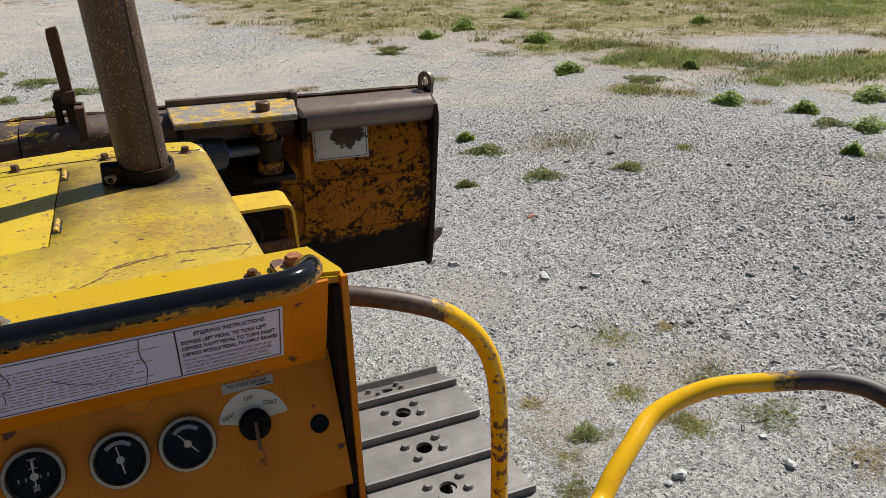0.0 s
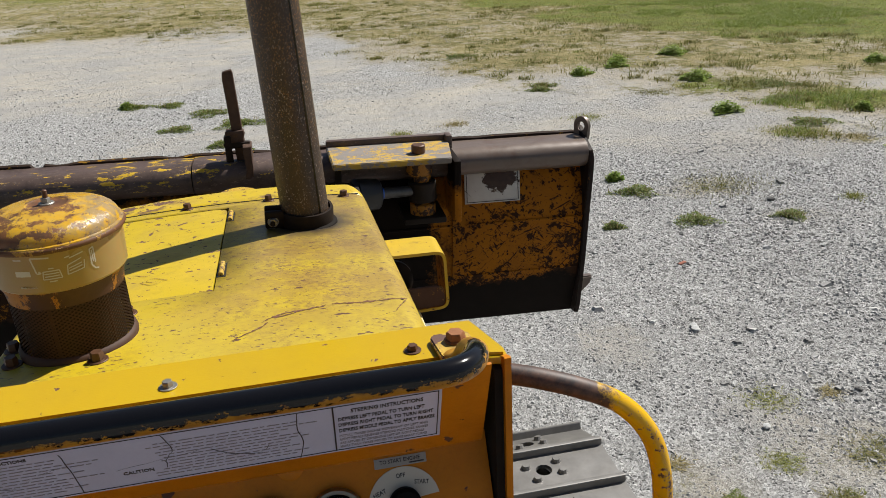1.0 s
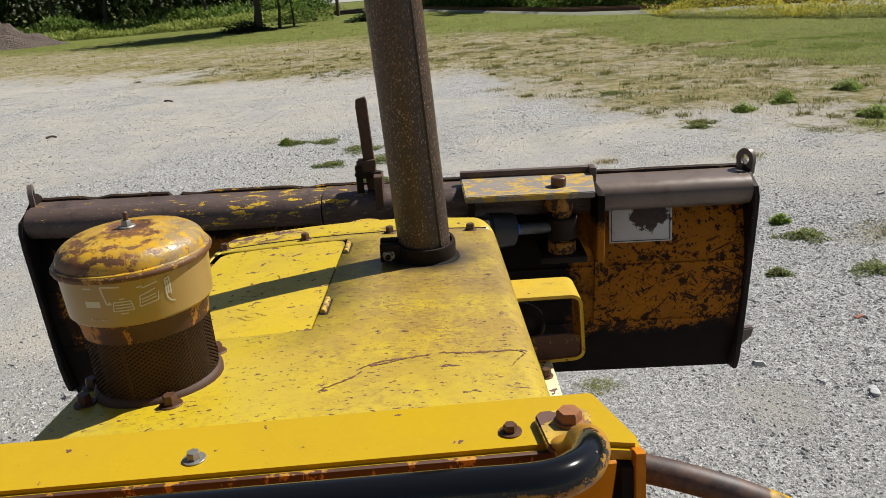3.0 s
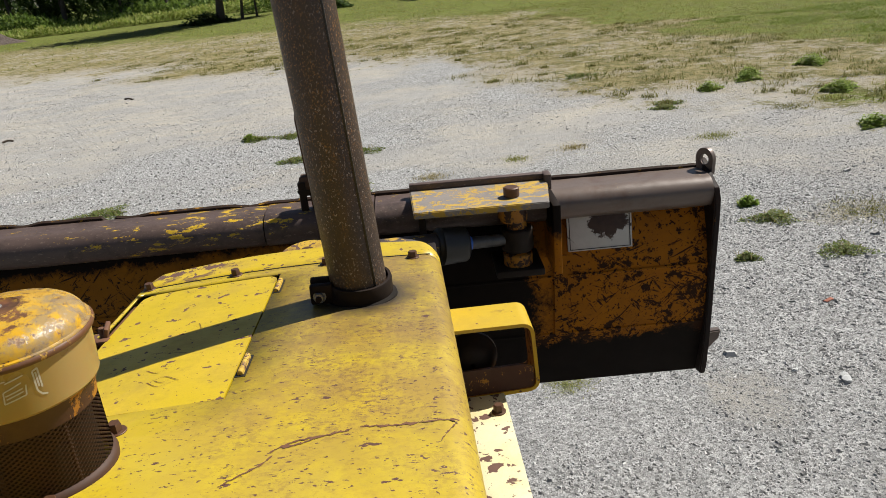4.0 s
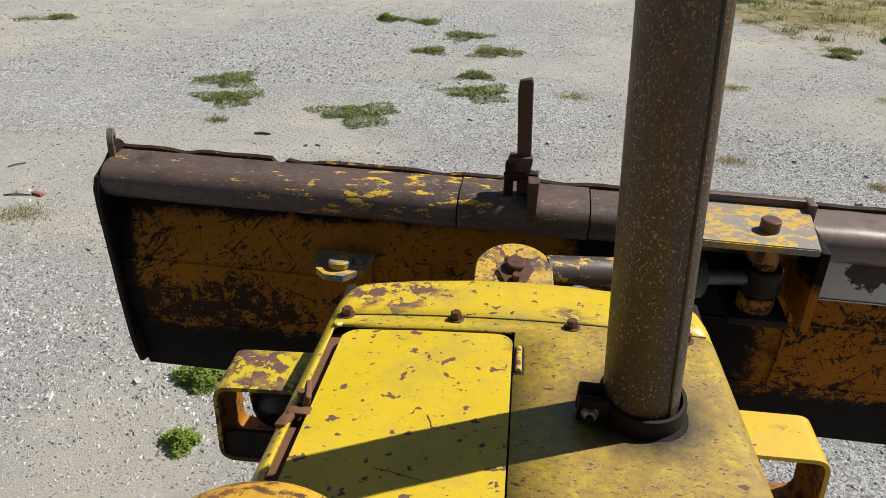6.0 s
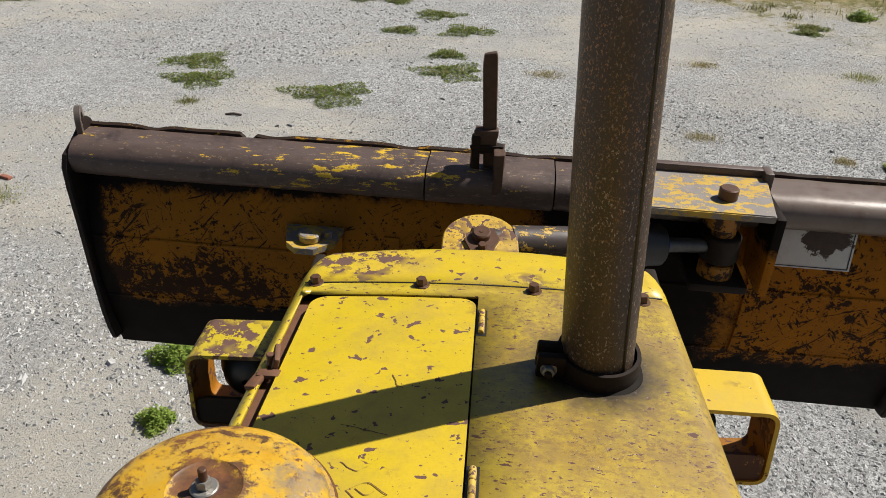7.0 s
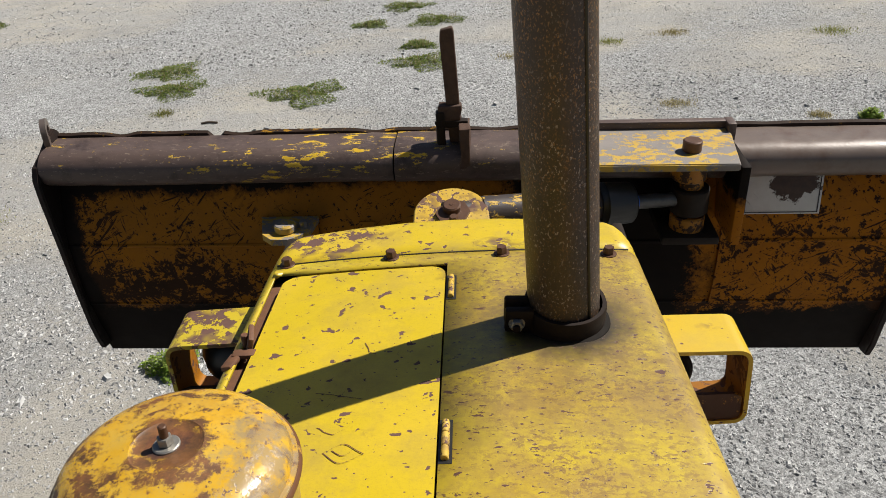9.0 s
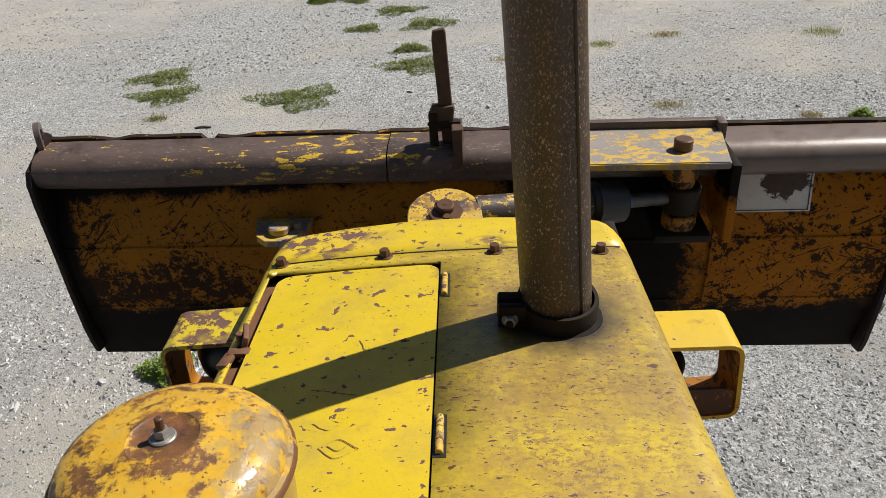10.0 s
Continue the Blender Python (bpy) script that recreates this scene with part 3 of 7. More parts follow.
def part(name, bm, material, parent, label="", smooth=38):
    """One mesh object under a thing or under a part; the mesh is in world metres."""
    ob = link_mesh(name, bm, material, smooth)
    ob.parent = parent
    ob.matrix_parent_inverse = Matrix.Translation((-parent.location[0], -parent.location[1], 0)) if parent.name == "bulldozer" else Matrix.Translation(-parent.location)
    return tagged(ob, label)


def base(name, at, label, category, group=""):
    e = new(name)
    e.location, e.empty_display_size = at, 0.2
    return tagged(e, label, category, group)


def box(bm, lo, hi, bevel=0.0, m=None, seg=2):
    c = [(a + b) / 2 for a, b in zip(lo, hi)]
    made = bmesh.ops.create_cube(bm, size=1.0, matrix=Matrix.LocRotScale(c, None, [b - a for a, b in zip(lo, hi)]))
    vs = made["verts"]
    if bevel:
        es = list({e for v in vs for e in v.link_edges})
        got = bmesh.ops.bevel(bm, geom=es, offset=bevel, segments=seg, affect="EDGES", profile=0.5)
        vs = list({v for f in got["faces"] for v in f.verts} | {v for v in vs if v.is_valid})
    if m:
        bmesh.ops.transform(bm, matrix=m, verts=vs)
    return vs


def ring(bm, centre, u, v, r, seg):
    return [bm.verts.new(centre + u * (r * math.cos(2 * math.pi * i / seg)) + v * (r * math.sin(2 * math.pi * i / seg))) for i in range(seg)]


def bridge(bm, a, b):
    n = len(a)
    for i in range(n):
        bm.faces.new((a[i], a[(i + 1) % n], b[(i + 1) % n], b[i]))


def axes(d):
    d = d.normalized()
    u = d.orthogonal().normalized()
    return u, d.cross(u)


def cyl(bm, p0, p1, r0, r1=None, seg=24, chamfer=0.0):
    p0, p1 = Vector(p0), Vector(p1)
    r1 = r0 if r1 is None else r1
    u, v = axes(p1 - p0)
    d = (p1 - p0).normalized()
    st = [(p0, r0), (p1, r1)]
    if chamfer:
        st = [(p0, r0 - chamfer), (p0 + d * chamfer, r0), (p1 - d * chamfer, r1), (p1, r1 - chamfer)]
    rs = [ring(bm, p, u, v, r, seg) for p, r in st]
    for a, b in zip(rs, rs[1:]):
        bridge(bm, a, b)
    bm.faces.new(rs[0][::-1]), bm.faces.new(rs[-1])


def lathe(bm, x, y, profile, seg=48, close=True):
    """Profile of (radius, z) turned about the upright axis at x, y."""
    rs = [ring(bm, Vector((x, y, z)), Vector((1, 0, 0)), Vector((0, 1, 0)), max(r, 0.0004), seg) for r, z in profile]
    for a, b in zip(rs, rs[1:]):
        bridge(bm, a, b)
    if close:
        bm.faces.new(rs[0][::-1]), bm.faces.new(rs[-1])


def curve_points(pts, steps=8):
    p = [Vector(q) for q in pts]
    p = [p[0] * 2 - p[1]] + p + [p[-1] * 2 - p[-2]]
    out = []
    for i in range(1, len(p) - 2):
        for k in range(steps):
            t = k / steps
            out.append(0.5 * (2 * p[i] + (p[i + 1] - p[i - 1]) * t + (2 * p[i - 1] - 5 * p[i] + 4 * p[i + 1] - p[i + 2]) * t * t + (3 * p[i] - p[i - 1] - 3 * p[i + 1] + p[i + 2]) * t ** 3))
    return out + [p[-2]]


def sweep(bm, pts, r, seg=18, steps=8):
    """A round bar along a smooth path."""
    path = curve_points(pts, steps)
    u, v = axes(path[1] - path[0])
    rs = []
    for i, c in enumerate(path):
        d = (path[min(i + 1, len(path) - 1)] - path[max(i - 1, 0)]).normalized()
        u = (u - d * u.dot(d)).normalized()
        v = d.cross(u)
        rs.append(ring(bm, c, u, v, r, seg))
    for a, b in zip(rs, rs[1:]):
        bridge(bm, a, b)
    bm.faces.new(rs[0][::-1]), bm.faces.new(rs[-1])


def prism(bm, outline, axis, a, b, m=None):
    """A flat outline pushed from a to b along an axis (0: x, 1: y, 2: z)."""
    def co(p, q):
        c = list(p)
        c.insert(axis, q)
        return c
    lo, hi = [bm.verts.new(co(p, a)) for p in outline], [bm.verts.new(co(p, b)) for p in outline]
    bridge(bm, lo, hi)
    bm.faces.new(lo[::-1]), bm.faces.new(hi)
    bmesh.ops.recalc_face_normals(bm, faces=list({f for w in lo + hi for f in w.link_faces}))
    if m:
        bmesh.ops.transform(bm, matrix=m, verts=lo + hi)
    return lo + hi


def sheet(line, t):
    """A closed outline of thickness t about an open line of 2D points."""
    left, right = [], []
    for i, p in enumerate(line):
        a, b = Vector(line[max(i - 1, 0)]), Vector(line[min(i + 1, len(line) - 1)])
        d = (b - a).normalized()
        n = Vector((-d.y, d.x)) * (t / 2)
        left.append(tuple(Vector(p) + n)), right.append(tuple(Vector(p) - n))
    return left + right[::-1]


def round_corner(pts, r, seg=6):
    """An open 2D line with its inner corners rounded."""
    out = [Vector(pts[0])]
    for a, b, c in zip(pts, pts[1:], pts[2:]):
        a, b, c = Vector(a), Vector(b), Vector(c)
        p, q = b + (a - b).normalized() * r, b + (c - b).normalized() * r
        for k in range(seg + 1):
            t = k / seg
            out.append(p * (1 - t) ** 2 + b * 2 * t * (1 - t) + q * t * t)
    return [tuple(v) for v in out + [Vector(pts[-1])]]


def hexbolt(bm, at, r, h, washer=1.6, up=(0, 0, 1), turn=0.3):
    at, up = Vector(at), Vector(up).normalized()
    u, v = axes(up)
    if washer:
        cyl(bm, at, at + up * (h * 0.22), r * washer, seg=18, chamfer=h * 0.05)
    a = at + up * (h * 0.2)
    rs = []
    for z, k in ((0, 1.0), (0.8 * h, 1.0), (h, 0.86)):
        rs.append([bm.verts.new(a + up * z + (u * math.cos(turn + i * math.pi / 3) + v * math.sin(turn + i * math.pi / 3)) * r * k) for i in range(6)])
    bridge(bm, rs[0], rs[1]), bridge(bm, rs[1], rs[2])
    bm.faces.new(rs[0][::-1]), bm.faces.new(rs[2])


def lettering(name, text, m, size, material, parent, bend=None, align="LEFT", wide=1.0):
    """Flat letters on the surface that m gives (x along the line, y up, z out)."""
    cu = bpy.data.curves.new(name, "FONT")
    cu.body, cu.size, cu.align_x, cu.resolution_u, cu.extrude = text, size, align, 2, 0.0002
    cu.offset = size * 0.016
    ob = new(name + "_temp", cu)
    me = bpy.data.meshes.new_from_object(ob.evaluated_get(bpy.context.evaluated_depsgraph_get()))
    bpy.data.objects.remove(ob)
    bm = bmesh.new()
    bm.from_mesh(me)
    bpy.data.meshes.remove(me)
    bmesh.ops.scale(bm, vec=(wide, 1, 1), verts=bm.verts)
    if bend:
        for w in bm.verts:
            w.co = bend(w.co)
    else:
        bmesh.ops.transform(bm, matrix=m, verts=bm.verts)
    return part(name, bm, material, parent, "", 0)


# ---- bulldozer ----
dozer = base("bulldozer", (0.0, 0.6, 0.0), "weathered yellow crawler bulldozer, blade raised, parked on gravel", "bulldozer")
dozer.rotation_euler = (radians(0.95), radians(-0.2), 0)
dozer.location.z = 0.015


def hood_z(x, y):
    return 1.702 + 0.080 * (1.68 - y) - 0.014 * (x / 0.34) ** 2


def hood_section():
    """Half outline of the hood's cross-section: x and drop below the crown."""
    pts = [(0.30, 0.0)]
    for k in range(7):
        a = math.pi / 2 * k / 6
        pts.append((0.305 + 0.035 * math.sin(a), 0.035 - 0.035 * math.cos(a)))
    return pts + [(0.342, 0.12), (0.343, 0.42)]


def make_hood():
    side = hood_section()
    xs = [(-x, d) for x, d in side[::-1]] + [(x, 0.0) for x in (-0.22, -0.14, -0.07, -0.004, 0.08, 0.16, 0.24)] + side
    xs = [(x if abs(x + 0.30) > 1e-6 else -0.312, d) for x, d in xs]
    ys = [0.44, 0.60, 0.75, 0.90, 1.002, 1.12, 1.25, 1.38, 1.50, 1.593, 1.613, 1.634]
    bm = bmesh.new()
    grid = [[bm.verts.new((x, y, hood_z(max(-0.34, min(0.34, x)), y) - d)) for x, d in xs] for y in ys]
    for j in range(len(ys) - 1):
        for i in range(len(xs) - 1):
            cx, cy = (xs[i][0] + xs[i + 1][0]) / 2, (ys[j] + ys[j + 1]) / 2
            if -0.312 < cx < -0.004 and 1.002 < cy < 1.593:
                continue
            bm.faces.new((grid[j][i], grid[j][i + 1], grid[j + 1][i + 1], grid[j + 1][i]))
    ob = part("hood", bm, M_HOOD, dozer, "faded yellow hood, brown with heat stains, scratched and chipped")
    so = ob.modifiers.new("thickness", "SOLIDIFY")
    so.thickness, so.offset = 0.005, -1
    return ob


hood = make_hood()


def make_nose():
    """The cap in front of the hood seam, rounded down at its front and sides."""
    side = hood_section()[:-1] + [(0.342, 0.25)]
    xs = [(-x, d) for x, d in side[::-1]] + [(x, 0.0) for x in (-0.2, -0.1, 0.0, 0.1, 0.2)] + side
    prof = [(1.6375, 0.0), (1.69, 0.001), (1.71, 0.001)]
    for k in range(9):
        a = math.pi / 2 * k / 8
        prof.append((1.735 + 0.085 * math.sin(a), 0.002 + 0.085 * (1 - math.cos(a))))
    prof.append((1.822, 0.30))
    bm = bmesh.new()
    grid = []
    for y, drop in prof:
        t = max(0.0, y - 1.69) / 0.13
        row = []
        for x, d in xs:
            k = 1 - 0.15 * t * t
            bow = 0.030 * (1 - (x / 0.34) ** 2) * t
            row.append(bm.verts.new((x * k, y + bow, hood_z(max(-0.34, min(0.34, x)), max(1.637, min(y, 1.71))) - d - drop - 0.0012)))
        grid.append(row)
    for a, b in zip(grid, grid[1:]):
        for i in range(len(xs) - 1):
            bm.faces.new((a[i], a[i + 1], b[i + 1], b[i]))
    ob = part("nose_cap", bm, M_DOOR, dozer, "yellow front cap of the hood with rust flecks")
    so = ob.modifiers.new("thickness", "SOLIDIFY")
    so.thickness, so.offset = 0.006, -1
    return ob


nose = make_nose()

for bx, by in ((-0.298, 1.634), (-0.106, 1.627), (0.092, 1.622), (0.280, 1.616)):
    bm = bmesh.new()
    hexbolt(bm, (bx, by, hood_z(bx, by)), 0.0098, 0.013, 1.45, turn=bx * 9)
    part("bolt", bm, M_BOLT, hood, "rusty hex bolt")

# dark joint between hood and front cap
bm = bmesh.new()
sweep(bm, [(x, 1.6358, hood_z(x, 1.6358) + 0.0002) for x in (-0.318, -0.25, -0.15, -0.05, 0.05, 0.15, 0.25, 0.318)], 0.0016, 8, 3)
part("joint", bm, M_BLACK, hood, "dark joint line across the hood")
# scratches and a crack worn into the hood paint
for line in ([(0.035, 0.765), (0.075, 0.800), (0.090, 0.822)], [(0.085, 0.830), (0.112, 0.850), (0.170, 0.862), (0.185, 0.868)],
             [(0.195, 0.872), (0.245, 0.868), (0.300, 0.872), (0.322, 0.868)], [(0.322, 0.868), (0.308, 0.845), (0.296, 0.820)],
             [(0.100, 0.838), (0.125, 0.846), (0.140, 0.856)]):
    bm = bmesh.new()
    pts = curve_points([(x, y, 0) for x, y in line], 12)
    rows = []
    for i, p in enumerate(pts):
        w = 0.0006 + 0.0050 * abs(noise.noise(p * 110)) * (1 if i % (len(pts) - 1) else 0)
        p = p + Vector((0, noise.noise(p * 170) * 0.004, 0))
        rows.append([bm.verts.new((p.x, p.y + s * w, hood_z(p.x, p.y) + 0.0007)) for s in (-1, 1)])
    for a, b in zip(rows, rows[1:]):
        bm.faces.new((a[0], b[0], b[1], a[1]))
    part("scratch", bm, M_RUST, hood, "rusty scratch through the paint")


SCRIBBLE = ([(-0.145, 1.100), (-0.121, 1.114), (-0.095, 1.095)], [(-0.095, 1.095), (-0.121, 1.080), (-0.145, 1.100)], [(-0.134, 1.103), (-0.121, 1.093), (-0.108, 1.102)],
            [(-0.199, 1.145), (-0.160, 1.185), (-0.134, 1.225)], [(-0.175, 1.225), (-0.150, 1.218), (-0.110, 1.205)], [(-0.160, 1.150), (-0.140, 1.135), (-0.125, 1.142)], [(-0.120, 1.345), (-0.112, 1.320), (-0.102, 1.312)])


def make_door():
    """Flush access door with rounded corners, set into the hood's opening."""
    x0, x1, y0, y1, r, q = -0.292, -0.0068, 1.0024, 1.583, 0.028, 0.002
    outline = []
    for cx, cy, a0, r in ((x1 - r, y1 - r, 0, r), (x0 + r, y1 - r, 90, r), (x0 + q, y0 + q, 180, q), (x1 - q, y0 + q, 270, q)):
        outline += [(cx + r * math.cos(radians(a0 + k * 15)), cy + r * math.sin(radians(a0 + k * 15))) for k in range(7)]
    bm = bmesh.new()
    prism(bm, outline, 2, 0, 0.006)
    bmesh.ops.bisect_plane(bm, geom=bm.verts[:] + bm.edges[:] + bm.faces[:], plane_co=(-0.15, 0, 0), plane_no=(1, 0, 0))
    for v in bm.verts:
        v.co.z += hood_z(v.co.x, v.co.y) - 0.0058
    return part("access_door", bm, M_DOOR, dozer, "yellow access door, rust-spotted, closed flush in the hood")


door = make_door()
for line in SCRIBBLE:
    bm = bmesh.new()
    rows = []
    for p in curve_points([(x, y, 0) for x, y in line], 6):
        p = p + Vector((noise.noise(p * 90), noise.noise(p * 95 + Vector((3, 0, 0))), 0)) * 0.0018
        rows.append([bm.verts.new((p.x + a * 0.0005, p.y + b * 0.0005, hood_z(p.x, p.y) + 0.0009)) for a, b in ((-1, -1), (1, 1))])
    for a, b in zip(rows, rows[1:]):
        bm.faces.new((a[0], b[0], b[1], a[1]))
    part("scratch", bm, M_RUST, door, "thin scratched line", 0)
bm = bmesh.new()
prism(bm, [(-0.325, 1.0), (0.0, 1.0), (0.0, 1.6), (-0.325, 1.6)], 2, 0, 0.004)
for v in bm.verts:
    v.co.z += hood_z(v.co.x, v.co.y) - 0.022
part("door_ledge", bm, M_RUST, hood, "rusted ledge under the door edge")

for hy in (1.503, 1.112):
    bm = bmesh.new()
    z = hood_z(0, hy)
    for k, (a, b) in enumerate(((-0.035, -0.014), (-0.013, 0.011), (0.012, 0.035))):
        cyl(bm, (0.004, hy + a, z + 0.0035 - 0.080 * a), (0.004, hy + b, z + 0.0035 - 0.080 * b), 0.0048, seg=12, chamfer=0.001)
    box(bm, (-0.001, hy - 0.034, z - 0.001), (0.009, hy + 0.034, z + 0.0022), 0.0006, pose(0, hy, z, -4.6) @ pose(0, -hy, -z))
    part("hinge", bm, M_TONGUE, door, "worn yellow barrel hinge")
    bm = bmesh.new()
    box(bm, (-0.0040, hy - 0.041, z - 0.004), (0.0125, hy + 0.041, z + 0.0006), 0, pose(0, hy, z, -4.6) @ pose(0, -hy, -z))
    part("hinge_notch", bm, M_BLACK, hood, "dark notch round the hinge")
bm = bmesh.new()
z = hood_z(-0.3, 1.36)
box(bm, (-0.322, 1.335, z - 0.004), (-0.288, 1.352, z + 0.004), 0.002)
box(bm, (-0.305, 1.352, z - 0.006), (-0.296, 1.395, z + 0.020), 0.003, pose(-0.3, 1.36, z, 0, 18, 12) @ pose(0.3, -1.36, -z))
box(bm, (-0.322, 1.306, z - 0.004), (-0.303, 1.342, z + 0.005), 0.003, pose(-0.3, 1.36, z, 0, -12, -14) @ pose(0.3, -1.36, -z))
cyl(bm, (-0.309, 1.372, z - 0.01), (-0.309, 1.372, z + 0.016), 0.006, seg=12, chamfer=0.001)
part("latch", bm, M_RUST, door, "bent rusty latch")

# exhaust stack
PX, PY = 0.177, 1.388
bm = bmesh.new()
lean = pose(PX, PY, 1.72, 0, -1.8) @ pose(-PX, -PY, -1.72)
rs = []
for r, zz in ((0.0530, 1.66), (0.0530, 2.78), (0.0495, 2.78), (0.0495, 1.66)):
    rs.append(ring(bm, Vector((PX, PY, zz)), Vector((1, 0, 0)), Vector((0, 1, 0)), r, 48))
for a, b in zip(rs, rs[1:]):
    bridge(bm, a, b)
bmesh.ops.transform(bm, matrix=lean, verts=bm.verts)
stack = part("exhaust_pipe", bm, M_PIPE, dozer, "tall dark rust-speckled steel exhaust stack")
bm = bmesh.new()
sa = radians(-52)
sx, sy = PX + 0.0533 * math.cos(sa), PY + 0.0533 * math.sin(sa)
box(bm, (sx - 0.002, sy - 0.002, 1.70), (sx + 0.002, sy + 0.002, 2.78), 0.0008, lean)
part("weld_seam", bm, M_BLACK, stack, "dark lengthwise weld seam")
tilt = pose(PX, PY, 1.735, 5, 3) @ pose(-PX, -PY, -1.735)
bm = bmesh.new()
lathe(bm, PX, PY, [(0.0545, 1.716), (0.0600, 1.717), (0.0615, 1.722), (0.0615, 1.757), (0.0600, 1.762), (0.0545, 1.762)], 48, False)
bmesh.ops.transform(bm, matrix=tilt, verts=bm.verts)
part("clamp_band", bm, M_CLAMP, stack, "sooty clamp band")
bm = bmesh.new()
box(bm, (0.086, 1.352, 1.728), (0.128, 1.366, 1.768), 0.004, tilt)
box(bm, (0.086, 1.376, 1.726), (0.128, 1.390, 1.770), 0.004, tilt)
cyl(bm, (0.103, 1.335, 1.746), (0.103, 1.402, 1.746), 0.0055, seg=12)
part("clamp_lug", bm, M_CLAMP, stack, "black clamp ear")
bm = bmesh.new()
hexbolt(bm, (0.104, 1.352, 1.746), 0.0095, 0.010, 1.3, (0, -1, 0.1))
part("clamp_bolt", bm, M_ZINC, stack, "bright clamp bolt")
bm = bmesh.new()
lathe(bm, PX, PY, [(0.05, 1.705), (0.069, 1.7195), (0.068, 1.724), (0.056, 1.730), (0.05, 1.730)], 40, False)
part("collar", bm, M_SOOT_SHADE, stack, "sooty collar where the stack meets the hood")

# air pre-cleaner
CX, CY = -0.200, 0.862
HZ = hood_z(CX, CY) + 0.006
bm = bmesh.new()
seg = 60
for i in range(seg):
    for k in range(16):
        # woven wire in two slants
        for s in (1, -1):
            a0, a1 = 2 * math.pi * i / seg, 2 * math.pi * (i + s) / seg
            z0, z1 = HZ + 0.008 + k * 0.0056, HZ + 0.008 + (k + 1) * 0.0056
            p0 = Vector((CX + 0.0815 * math.cos(a0), CY + 0.0815 * math.sin(a0), z0))
            p1 = Vector((CX + 0.0815 * math.cos(a1), CY + 0.0815 * math.sin(a1), z1))
            n0 = Vector((math.cos(a0), math.sin(a0), 0)) * 0.0012
            w = Vector((0, 0, 0.0016))
            vs = [bm.verts.new(p) for p in (p0 - w, p1 - w, p1 + w + n0, p0 + w + n0)]
            bm.faces.new(vs)
cleaner = part("pre_cleaner_screen", bm, M_SCREEN, dozer, "rusted wire screen of the round air pre-cleaner", 0)
bm = bmesh.new()
lathe(bm, CX, CY, [(0.070, HZ - 0.01), (0.070, HZ + 0.10)], 40)
part("inner_tube", bm, M_GREASE, cleaner, "dark inner intake tube")
for k in range(6):
    bm = bmesh.new()
    a = 2 * math.pi * k / 6 + 0.4
    cyl(bm, (CX + 0.079 * math.cos(a), CY + 0.079 * math.sin(a), HZ), (CX + 0.079 * math.cos(a), CY + 0.079 * math.sin(a), HZ + 0.095), 0.003, seg=8)
    part("screen_post", bm, M_SCREEN, cleaner)
bm = bmesh.new()
lathe(bm, CX, CY, [(0.060, HZ - 0.012), (0.0865, HZ - 0.012), (0.0880, HZ + 0.002), (0.0865, HZ + 0.006), (0.084, HZ + 0.009), (0.082, HZ + 0.010)], 56, False)
part("base_flange", bm, M_SCREEN, cleaner, "rusty base flange")
bm = bmesh.new()
lathe(bm, CX, CY, [(0.078, HZ + 0.088), (0.0830, HZ + 0.090), (0.0850, HZ + 0.106), (0.0895, HZ + 0.116), (0.0910, HZ + 0.1195), (0.078, HZ + 0.122)], 56, False)
part("rust_band", bm, M_RUSTBAND, cleaner, "rust-streaked yellow band")
BZ0, BZ1 = HZ + 0.118, HZ + 0.184
bm = bmesh.new()
lathe(bm, CX, CY, [(0.078, BZ0), (0.0900, BZ0), (0.0938, BZ0 + 0.004), (0.0968, BZ1 - 0.006), (0.0975, BZ1), (0.078, BZ1)], 64, False)
bowl = part("dust_bowl", bm, M_BOWL, cleaner, "cloudy amber plastic dust bowl with faded pale print")
bm = bmesh.new()
DZ = BZ1
dome_prof = [(0.094, DZ - 0.002), (0.1002, DZ - 0.001), (0.1012, DZ + 0.002), (0.1002, DZ + 0.006), (0.0965, DZ + 0.007)]
for k in range(1, 9):
    a = math.pi / 2 * k / 8
    dome_prof.append((0.0965 - 0.040 * (1 - math.cos(a)) * 1.0, DZ + 0.007 + 0.027 * math.sin(a)))
DZ -= 0.008
dome_prof += [(0.042, DZ + 0.046), (0.030, DZ + 0.0475), (0.028, DZ + 0.0462), (0.012, DZ + 0.0468), (0.0005, DZ + 0.047)]
lathe(bm, CX, CY, dome_prof, 64)
dome = part("dome_lid", bm, M_DOME, cleaner, "domed yellow lid rusting in rings")
bm = bmesh.new()
lathe(bm, CX, CY, [(0.0970, BZ1 - 0.003), (0.1020, BZ1 - 0.0028), (0.1032, BZ1), (0.1030, BZ1 + 0.0025), (0.1012, BZ1 + 0.0045), (0.0970, BZ1 + 0.005)], 64, False)
part("lid_rim", bm, M_RIM, cleaner, "rolled rusty rim of the lid")
bm = bmesh.new()
cyl(bm, (CX, CY, DZ + 0.045), (CX, CY, DZ + 0.049), 0.0112, seg=24, chamfer=0.001)
part("washer", bm, M_ZINC, cleaner, "bluish zinc washer")
bm = bmesh.new()
hexbolt(bm, (CX, CY, DZ + 0.048), 0.0066, 0.007, 0)
part("nut", bm, M_ZINC, cleaner, "grey hex nut")
bm = bmesh.new()
cyl(bm, (CX, CY, DZ + 0.05), (CX + 0.001, CY, DZ + 0.068), 0.0036, seg=12, chamfer=0.001)
part("stud", bm, M_BOLT, cleaner, "rusty threaded stud")
